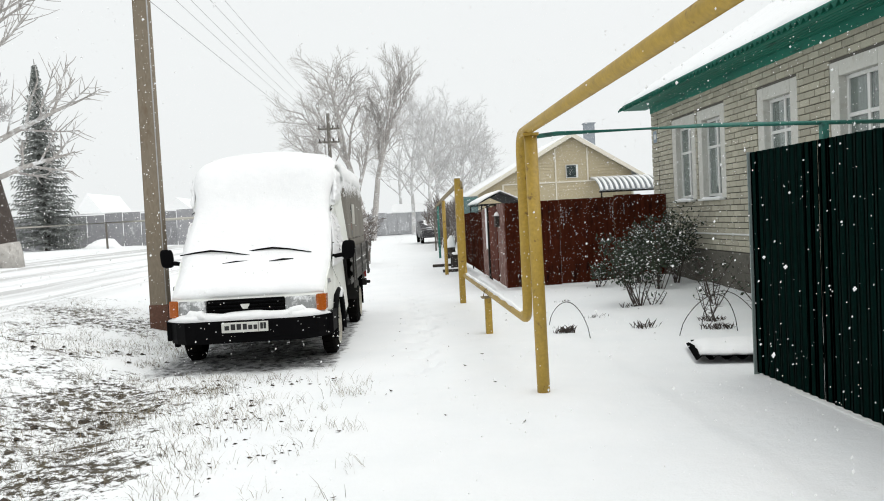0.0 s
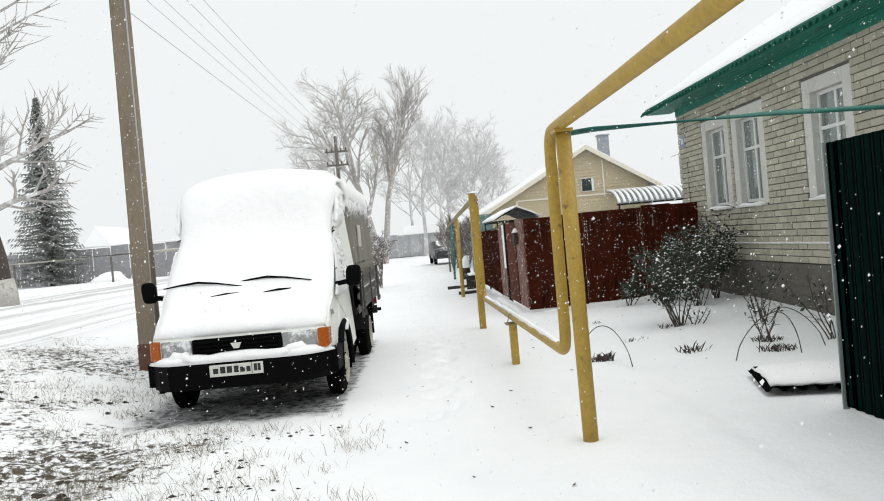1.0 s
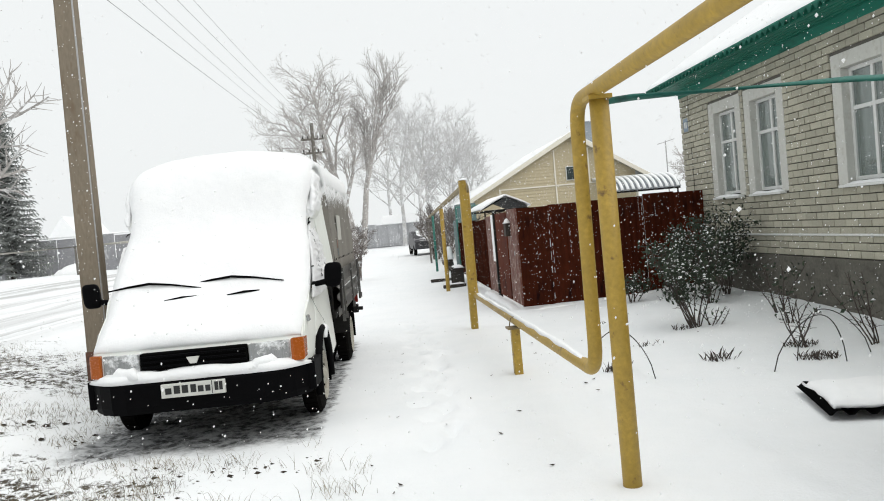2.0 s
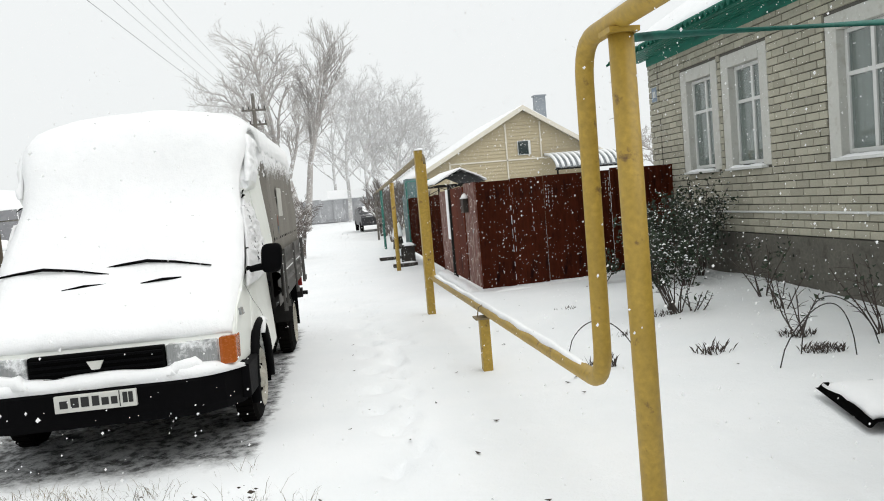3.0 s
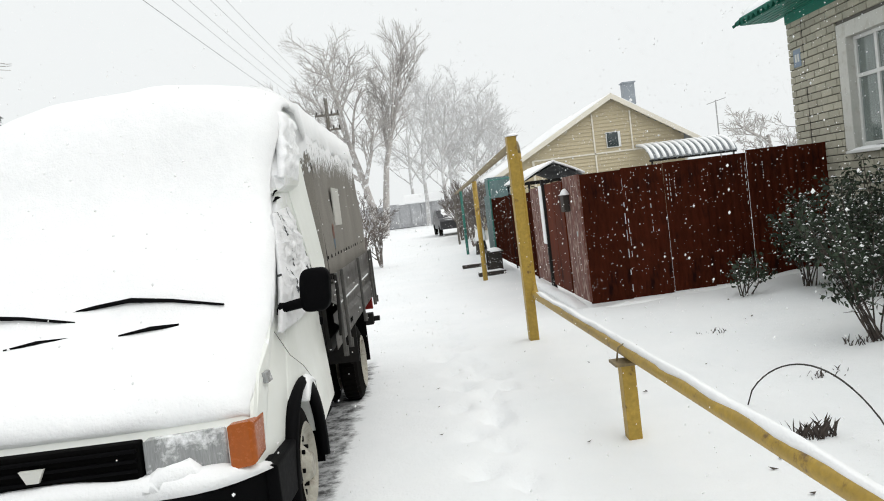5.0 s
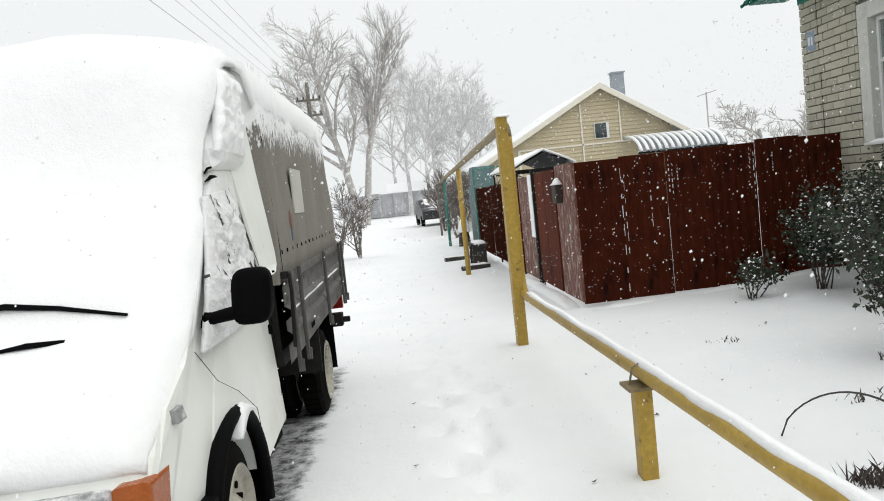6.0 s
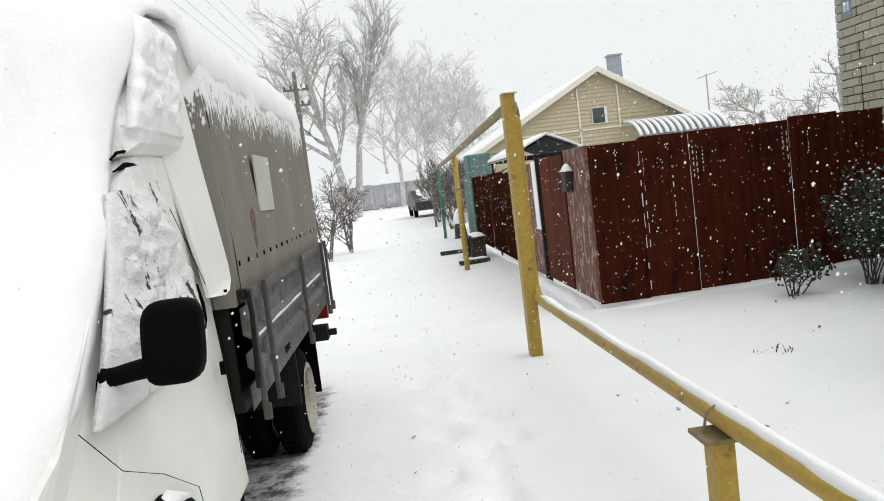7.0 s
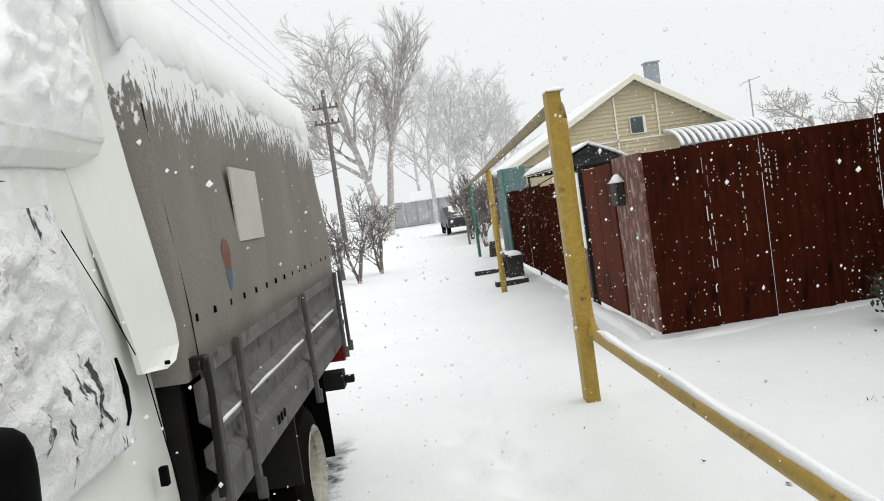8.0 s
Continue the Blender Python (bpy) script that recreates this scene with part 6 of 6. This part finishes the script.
heap = thing("snow_heap", "low heap of snow beside the far fence", "snow heap", pose(-14.0, 36.5, 0.85))
snow_ridge("heap", [(-0.9 + 0.2 * k, 0, 0) for k in range(10)], 1.1, 0.5, heap, 67)
for x, y, z, wd, h in ((-22.95, 58, 0.35, 1.9, 3.3), (-18.7, 66, 0.8, 2.8, 2.56)):
    hut = thing("far_house", "far house whose snowy gable shows above the fence", "house", pose(x, y, z), "houses across the road")
    part("wall", boxes(((-wd, 0, -0.5), (wd, 6, 1.15))), FAR_FENCE, hut)
    bm = bmesh.new()
    a = [bm.verts.new((q[0], -0.3, q[1])) for q in ((-wd - 0.4, 1.1), (wd + 0.4, 1.1), (0, 1.1 + h))]
    b = [bm.verts.new((q.co.x, 6.4, q.co.z)) for q in a]
    bm.faces.new(a)
    bm.faces.new(b[::-1])
    for i in range(3):
        bm.faces.new((a[i], a[(i + 1) % 3], b[(i + 1) % 3], b[i]))
    part("roof", bm, ROOF_SNOW, hut, "snow-covered gable roof")

# ---- utility poles and wires ----
pole = thing("concrete_pole", "weathered brown-grey concrete utility pole", "utility pole", pose(-3.54, 10.95, 0.06, 0, 0.2, 0))
bm = bmesh.new()
a = [(-0.135, -0.11), (0.135, -0.11), (0.135, 0.11), (-0.135, 0.11)]
lo = [bm.verts.new((x, y, -0.4)) for x, y in a]
hi = [bm.verts.new((x * 0.72, y * 0.72, 9.0)) for x, y in a]
bm.faces.new(lo[::-1])
bm.faces.new(hi)
for i in range(4):
    bm.faces.new((lo[i], lo[(i + 1) % 4], hi[(i + 1) % 4], hi[i]))
bmesh.ops.bevel(bm, geom=[e for e in bm.edges if abs(e.verts[0].co.z - e.verts[1].co.z) > 1], offset=0.02, segments=2, affect="EDGES")
part("shaft", bm, CONCRETE, pole)
part("stained_foot", boxes(((-0.145, -0.118, -0.4), (0.145, 0.118, 0.42)), bevel=0.02), POLE_BASE, pole, "rust-stained foot")
bm = bmesh.new()
tube(bm, [(0.11, -0.09, 0.3), (0.105, -0.085, 4), (0.09, -0.07, 8.8)], 0.012, 6)
part("earth_wire", bm, WIRE, pole)
fp = thing("wooden_pole", "far slim utility pole with two crossarms", "utility pole", pose(-4.3, 52.0, -0.15))
part("shaft", tubes(([(0, 0, -0.4), (0, 0, 9.2)], [0.16, 0.11]), seg=10), GREY_WOOD, fp)
for z in (8.1, 7.2):
    part("crossarm", boxes(((-0.75, -0.06, z), (0.75, 0.06, z + 0.12))), GREY_WOOD, fp)
    for q in (-0.65, -0.3, 0.3, 0.65):
        part("insulator", tubes(([(q, 0, z + 0.12), (q, 0, z + 0.3)], 0.04), seg=6), BED_DARK, fp)


def cable(a, b, sag, r, label):
    root = thing("overhead_wire", label, "wire", pose(*a), "overhead wires")
    bm = bmesh.new()
    pts = []
    for i in range(25):
        t = i / 24
        p = Vector(a).lerp(Vector(b), t) - Vector(a)
        p.z -= sag * 4 * t * (1 - t)
        pts.append(p)
    tube(bm, pts, r, 5)
    part("strand", bm, WIRE, root)


for q, z, k in ((-0.65, 8.35, 0), (-0.3, 8.35, 1), (0.3, 8.35, 2), (0.65, 8.35, 3)):
    cable((-4.3 + q, 52.0, z - 0.15), (-6.6 + 0.36 * k, -12.0, 8.9 + 0.1 * k), 0.5, 0.008, "thin grey overhead electric wire")
cable((-4.75, 52.0, 7.5), (-7.7, -12.0, 8.9), 0.4, 0.011, "thicker grey overhead cable")
ant = thing("aerial_mast", "thin television aerial on a mast", "aerial", pose(13.75, 37.7, -0.15))
part("mast", tubes(([(0, 0, 0), (0, 0, 4.9)], 0.03), seg=6), WIRE, ant)
part("boom", tubes(([(-0.4, 0, 4.75), (0.45, 0, 4.95)], 0.02), seg=6), WIRE, ant)

# ---- garden plants and small things by the brick house ----
def leafy_bush(name, label, x, y, stems, height, spread, leaves, seed, group, bare=0.0, snow=0.5):
    """Upright thorny stems with dark leaves, some capped by snow."""
    r = random.Random(seed)
    root = thing(name, label, "shrub", pose(x, y, ground_z(x, y)), group)
    sv, sf, lv, lf, wv, wf = [], [], [], [], [], []
    w = Wood(seed)
    tips = []
    for i in range(stems):
        a = r.uniform(0, 2 * math.pi)
        p, d = Vector((r.uniform(-0.06, 0.06), r.uniform(-0.06, 0.06), -0.05)), Vector((math.cos(a) * spread, math.sin(a) * spread, 1.0)).normalized()
        h = height * r.uniform(0.65, 1.05)
        pts = [p]
        for k in range(6):
            d = (d + Vector((r.uniform(-1, 1), r.uniform(-1, 1), r.uniform(-0.3, 0.5))) * 0.13).normalized()
            pts.append(pts[-1] + d * (h / 6))
            if k > 0:
                tips.append((pts[-1].copy(), k))
        w.limb(pts, 0.009, 0.004, "limb", 5)
        for k in range(2, 6):
            for q in range(2):
                s = Vector((r.uniform(-1, 1), r.uniform(-1, 1), r.uniform(0.0, 0.9))).normalized() * h * r.uniform(0.1, 0.24)
                w.limb([pts[k], pts[k] + s * 0.5 + Vector((0, 0, 0.01)), pts[k] + s], 0.004, 0.002, "limb", 3)
                tips.append((pts[k] + s, k))
                tips.append((pts[k] + s * 0.6, k))
    tagged(pydata("branchwork", *w.sets["limb"], BARK_DARK, root), kind="stuff")
    for i in range(leaves):
        p, k = r.choice(tips)
        if p.z < height * (0.28 + bare):
            continue
        c = p + Vector((r.gauss(0, 0.05), r.gauss(0, 0.05), r.gauss(0, 0.05)))
        n = Vector((r.uniform(-1, 1), r.uniform(-1, 1), r.uniform(-0.2, 1))).normalized()
        u = n.orthogonal().normalized()
        u.rotate(Matrix.Rotation(r.uniform(0, 6.28), 3, n))
        v = n.cross(u)
        s = r.uniform(0.018, 0.040)
        o = len(lv)
        lv += [tuple(c - u * s), tuple(c + v * s * 0.55 + n * s * 0.2), tuple(c + u * s * 1.1), tuple(c - v * s * 0.55 + n * s * 0.2)]
        lf += [(o, o + 1, o + 2), (o, o + 2, o + 3)]
        if r.random() < snow * 0.55 and n.z > 0.2:
            q = s * r.uniform(0.35, 0.75)
            c = c + Vector((0, 0, 0.006))
            o = len(wv)
            wv += [tuple(c + Vector((q, 0, 0))), tuple(c + Vector((0, q, 0))), tuple(c + Vector((-q, 0, 0))), tuple(c + Vector((0, -q, 0))), tuple(c + Vector((0, 0, q * 0.8)))]
            wf += [(o, o + 1, o + 4), (o + 1, o + 2, o + 4), (o + 2, o + 3, o + 4), (o + 3, o, o + 4), (o + 3, o + 2, o + 1, o)]
    if lv:
        tagged(pydata("foliage", lv, lf, LEAF, root), "small dark green leaves", kind="stuff")
    if wv:
        tagged(pydata("leaf_snow", wv, wf, SNOW, root), "small caps of snow on the leaves", kind="stuff")
    return root


g = "rose bushes in the garden"
leafy_bush("rose_bush", "leafy dark rose bush with snow on its leaves", 3.86, 11.0, 13, 1.3, 0.45, 1300, 1, g)
leafy_bush("rose_bush", "leafy dark rose bush with snow on its leaves", 4.75, 12.6, 12, 1.35, 0.40, 1900, 2, g)
leafy_bush("rose_bush", "dense dark rose bush against the fence", 4.75, 13.8, 12, 1.25, 0.42, 2000, 3, g)
leafy_bush("rose_bush", "small dark rose bush against the fence", 4.0, 13.9, 7, 0.62, 0.5, 480, 4, g)
leafy_bush("rose_bush", "leafy rose bush at the house corner", 5.35, 13.3, 11, 1.5, 0.3, 1700, 7, g)
leafy_bush("rose_bush", "sparse thorny rose stems in the snow", 4.85, 10.5, 6, 0.62, 0.6, 90, 5, g, 0.2)
leafy_bush("rose_bush", "sparse thorny rose stems in the snow", 5.15, 11.3, 5, 0.95, 0.35, 110, 6, g, 0.2)
leafy_bush("rose_bush", "sparse thorny rose stems in the snow", 4.35, 9.35, 6, 0.55, 0.55, 40, 8, g, 0.2)
leafy_bush("rose_bush", "sparse thorny rose stems in the snow", 5.0, 9.1, 5, 0.85, 0.35, 60, 9, g, 0.2)
leafy_bush("rose_bush", "sparse thorny rose stems in the snow", 4.1, 11.0, 5, 0.4, 0.7, 40, 10, g, 0.2)


def hoop(x0, y0, x1, y1, h, lean, label):
    root = thing("wire_hoop", label, "garden hoop", pose(x0, y0, ground_z(x0, y0)), "garden hoops")
    bm = bmesh.new()
    tube(bm, [((x1 - x0) * t + lean * math.sin(math.pi * t), (y1 - y0) * t, h * math.sin(math.pi * t) ** 0.6 - 0.02) for t in [i / 20 for i in range(21)]], 0.0055, 6)
    part("wire", bm, WIRE_DARK, root, smooth=True)


hoop(2.2, 9.85, 2.48, 8.6, 0.40, 0.02, "thin bent wire hoop standing in snow")
hoop(3.53, 8.35, 4.34, 8.5, 0.5, 0.1, "large thin bent wire hoop standing in snow")
hoop(3.95, 8.7, 4.75, 8.75, 0.5, -0.1, "large thin bent wire hoop standing in snow")


def tuft(x, y, r0, n, h, seed, label):
    r = random.Random(seed)
    verts, faces = [], []
    for i in range(n):
        a, d = r.uniform(0, 6.28), r0 * math.sqrt(r.random())
        bx, by = x + math.cos(a) * d * 1.6, y + math.sin(a) * d
        bz = ground_z(bx, by) - 0.01
        hh, la = h * r.uniform(0.4, 1.1), r.uniform(0, 6.28)
        tx, ty = math.cos(la) * hh * 0.7, math.sin(la) * hh * 0.7
        wx, wy = -math.sin(la) * 0.006, math.cos(la) * 0.006
        o = len(verts)
        verts += [(bx - wx, by - wy, bz), (bx + wx, by + wy, bz), (bx + tx * 0.5 + wx * 0.7, by + ty * 0.5 + wy * 0.7, bz + hh * 0.7), (bx + tx, by + ty, bz + hh)]
        faces += [(o, o + 1, o + 2), (o, o + 2, o + 3)]
    return verts, faces, label


g = "dead plants in the garden"
for i, (x, y, r0, n, h) in enumerate(((2.26, 9.08, 0.09, 90, 0.11), (4.2, 8.75, 0.13, 130, 0.08), (4.4, 9.45, 0.12, 90, 0.07), (3.35, 9.15, 0.12, 45, 0.12), (3.0, 10.3, 0.12, 25, 0.06), (3.7, 11.0, 0.1, 25, 0.08), (2.9, 12.2, 0.12, 20, 0.05))):
    v, f, lab = tuft(x, y, r0, n, h, 90 + i, "")
    z = ground_z(x, y)
    ob = pydata("dead_plant", [(a - x, b - y, c - z) for a, b, c in v], f, BARK_DARK)
    ob.location = (x, y, z)
    tagged(ob, "withered dark plant tuft poking out of snow", "plant", g)

slab = thing("slate_sheet", "dark corrugated slate sheet lying under snow", "slate sheet", pose(3.10, 6.72, 0.0, 0, 0, -14))
bm = wavy_sheet(1.3, 0.85, 0.15, 0.035, "x", 8, 0.012)
bmesh.ops.rotate(bm, cent=(0, 0, 0), matrix=Matrix.Rotation(radians(-88), 3, "X"), verts=bm.verts)
part("sheet", bm, BLACK_MATT, slab, "dark wavy sheet")
bm = bmesh.new()
rows = []
for j in range(9):
    rows.append([((0.05 + 1.2 * i / 20 + lumpy((i, j, 1), 0.5, 0.03), 0.05 + 0.78 * j / 8 + lumpy((i, j, 5), 0.6, 0.03), 0.045 + 0.06 * min(1, j / 2, (8 - j) / 2, i / 2, (20 - i) / 2) + lumpy((i, j, 9), 0.3, 0.015))) for i in range(21)])
slab_of(bm, rows, dropped(rows, 0.03))
part("snow_layer", bm, SNOW, slab, "layer of fresh snow", smooth=True)

# ---- dead grass on the verge ----
r = random.Random(3)
verts, faces = [], []


def blade(x, y, h, lean, wd):
    z = ground_z(x, y) - 0.01
    a = r.uniform(0, 6.28)
    dx, dy = math.cos(a), math.sin(a)
    o = len(verts)
    e, f = r.uniform(0, 6.28), r.uniform(0.3, 0.5)
    sx, sy = math.cos(e) * wd, math.sin(e) * wd
    mx, my, mz = x + dx * lean * h * f, y + dy * lean * h * f, z + h * 0.62
    verts.extend([(x - sx, y - sy, z), (x + sx, y + sy, z), (mx + sx * 0.8, my + sy * 0.8, mz), (mx - sx * 0.8, my - sy * 0.8, mz), (x + dx * lean * h, y + dy * lean * h, z + h * r.uniform(0.75, 1.0))])
    faces.extend([(o, o + 1, o + 2, o + 3), (o + 3, o + 2, o + 4)])


made = 0
while made < 13000:
    x, y = r.uniform(-6.5, 0.2), r.uniform(1.2, 15.0)
    m = smooth01(-x, -0.3, 2.2) * smooth01(x, -7.2, -5.0) * smooth01(-y, -16, -9)
    f = 0.5 + 0.5 * noise.noise(Vector((x * 0.55, y * 0.55, 3.3))) + 0.45 * noise.noise(Vector((x * 1.9, y * 1.9, 8.1)))
    if -2.7 < x < -0.5 and 7.6 < y < 13.2:
        continue
    if f * (0.35 + 0.65 * m) > r.uniform(0.42, 0.95) and m > 0.02:
        blade(x, y, r.uniform(0.025, 0.10), r.uniform(0.3, 1.6), r.uniform(0.001, 0.0022))
        made += 1
for k in range(150):
    cx, cy = r.uniform(-3.8, -0.25), r.uniform(2.2, 7.6)
    for i in range(r.randint(10, 30)):
        blade(cx + r.gauss(0, 0.07), cy + r.gauss(0, 0.07), r.uniform(0.05, 0.15), r.uniform(0.3, 1.3), r.uniform(0.001, 0.002))
tagged(pydata("dead_grass", verts, faces, STRAW), "dry tan grass blades sticking through the snow", "grass", kind="stuff")

# clods of dark earth and fallen leaves
verts, faces = [], []
for i in range(1100):
    while True:
        x, y = r.uniform(-6.0, -0.6), r.uniform(1.5, 9.0)
        if 0.5 + 0.5 * noise.noise(Vector((x * 0.55, y * 0.55, 3.3))) + 0.45 * noise.noise(Vector((x * 1.9, y * 1.9, 8.1))) > r.uniform(0.5, 1.0) and not (-2.7 < x < -0.5 and y > 7.5):
            break
    s = r.uniform(0.006, 0.012) * r.choice((1, 1, 1, 2, 3, 4)) * (0.7 if x > -2.4 else 1.3)
    z = ground_z(x, y)
    o = len(verts)
    verts += [(x + s * r.uniform(0.6, 1.2), y, z), (x, y + s * r.uniform(0.6, 1.2), z), (x - s, y + s * r.uniform(-0.4, 0.4), z), (x, y - s, z), (x + s * 0.2, y, z + s * r.uniform(0.15, 0.4)), (x - s * 0.4, y + s * 0.3, z + s * r.uniform(0.2, 0.45))]
    faces += [(o, o + 1, o + 4), (o + 1, o + 5, o + 4), (o + 1, o + 2, o + 5), (o + 2, o + 3, o + 5), (o + 3, o + 4, o + 5), (o + 3, o, o + 4)]
tagged(pydata("earth_clods", verts, faces, surface("frozen_earth", (0.045, 0.034, 0.025), 0.95, var=0.4, grain=40, islands=0.4)), "small dark clods of frozen earth", "earth", kind="stuff")
verts, faces = [], []
for i in range(46):
    x, y = r.choice(((r.uniform(-0.3, 1.1), r.uniform(3.5, 14)), (r.uniform(-1.3, 0.2), r.uniform(3.0, 7.0)), (r.uniform(1.5, 4), r.uniform(8, 14))))
    a, s = r.uniform(0, 6.28), r.uniform(0.012, 0.03)
    z = ground_z(x, y) + 0.006
    u, v = (math.cos(a) * s, math.sin(a) * s), (-math.sin(a) * s * 0.45, math.cos(a) * s * 0.45)
    o = len(verts)
    verts += [(x - u[0], y - u[1], z + 0.004), (x + v[0], y + v[1], z), (x + u[0], y + u[1], z + 0.012), (x - v[0], y - v[1], z + 0.004)]
    faces += [(o, o + 1, o + 2), (o, o + 2, o + 3)]
tagged(pydata("fallen_leaves", verts, faces, BARK_DARK), "few dark fallen leaves on the snow", "leaves", kind="stuff")

# ---- falling snow ----
r = random.Random(17)
verts, faces = [], []
made = 0
while made < 84000:
    x, y, z = r.uniform(-7, 9), r.uniform(0.8, 24), r.uniform(0.05, 6.5)
    if abs(x - 0.08) < 0.7 and y < 8.8 and 0.8 < z < 2.3:
        continue
    s = r.choice((0.0022, 0.003, 0.0035, 0.004, 0.005, 0.0065)) * r.uniform(0.8, 1.2)
    o = len(verts)
    k = [s * r.uniform(0.6, 1.2) for _ in range(6)]
    verts += [(x + k[0], y, z), (x, y + k[1], z), (x - k[2], y, z), (x, y - k[3], z), (x + s * 0.2, y, z + k[4] * 1.2), (x - s * 0.2, y, z - k[5] * 1.2)]
    faces += [(o, o + 1, o + 4), (o + 1, o + 2, o + 4), (o + 2, o + 3, o + 4), (o + 3, o, o + 4), (o + 1, o, o + 5), (o + 2, o + 1, o + 5), (o + 3, o + 2, o + 5), (o, o + 3, o + 5)]
    made += 1
tagged(pydata("falling_snow", verts, faces, FLAKE), "white snowflakes falling through the air", "snow", kind="stuff")

# ---- bricks of the house wall ----
wall_ob = [o for o in house.children if o.name.startswith("wall") and not o.name.startswith("wall_")][0]
BL, BH, BT = 0.25, 0.088, 0.018
bm = bmesh.new()
box(bm, (-BT, -BL / 2, 0), (0.03, BL / 2, BH), bevel=0.0)
bmesh.ops.bevel(bm, geom=[e for e in bm.edges if all(v.co.x < 0 for v in e.verts)], offset=0.005, segments=1, affect="EDGES")
brick_mesh = mesh_of("brick", bm, BRICK)
rest_v, rest_f = [], []
rb = random.Random(29)
singles = 0
for c in range(30):
    z = 0.735 + c * 0.1
    y = 0.0 if c % 2 else -0.13
    spans = [(-0.005, -0.125)] if not c % 2 else []
    while y > -17.5:
        spans.append((y - 0.005, y - 0.255))
        y -= 0.26
    for hi, lo in spans:
        bits = [(lo, hi)]
        for o in openings:
            a0, a1 = o[0] - HY - 0.008, o[1] - HY + 0.008
            if z + BH > o[2] - 0.03 and z < o[3]:
                nxt = []
                for a, b in bits:
                    if b <= a0 or a >= a1:
                        nxt.append((a, b))
                    else:
                        if a < a0:
                            nxt.append((a, a0))
                        if b > a1:
                            nxt.append((a1, b))
                bits = nxt
        for a, b in bits:
            if b - a < 0.03:
                continue
            dx = rb.uniform(-0.0035, 0.0035)
            if abs(b - a - BL) < 0.001 and (-4.9 < a and b < -3.65 or a > -1.08 or z < 1.55 and -4.9 < a) and singles < 310:
                ob = new("brick", brick_mesh)
                ob.parent = wall_ob
                ob.location = (dx, (a + b) / 2, z)
                singles += 1
            else:
                o, e = len(rest_v), 0.005
                x0, x1 = 0.03, -BT + dx
                rest_v += [(x0, a, z), (x0, b, z), (x0, b, z + BH), (x0, a, z + BH), (x1 + e, a, z), (x1 + e, b, z), (x1 + e, b, z + BH), (x1 + e, a, z + BH),
                           (x1, a + e, z + e), (x1, b - e, z + e), (x1, b - e, z + BH - e), (x1, a + e, z + BH - e)]
                for i in range(4):
                    j = (i + 1) % 4
                    rest_f += [(o + i, o + j, o + 4 + j, o + 4 + i), (o + 4 + i, o + 4 + j, o + 8 + j, o + 8 + i)]
                rest_f.append((o + 8, o + 9, o + 10, o + 11))
rest = pydata("bricks", rest_v, [f[::-1] for f in rest_f], BRICK_FAR, wall_ob)
tagged(rest, "pale bricks in running bond", kind="stuff")
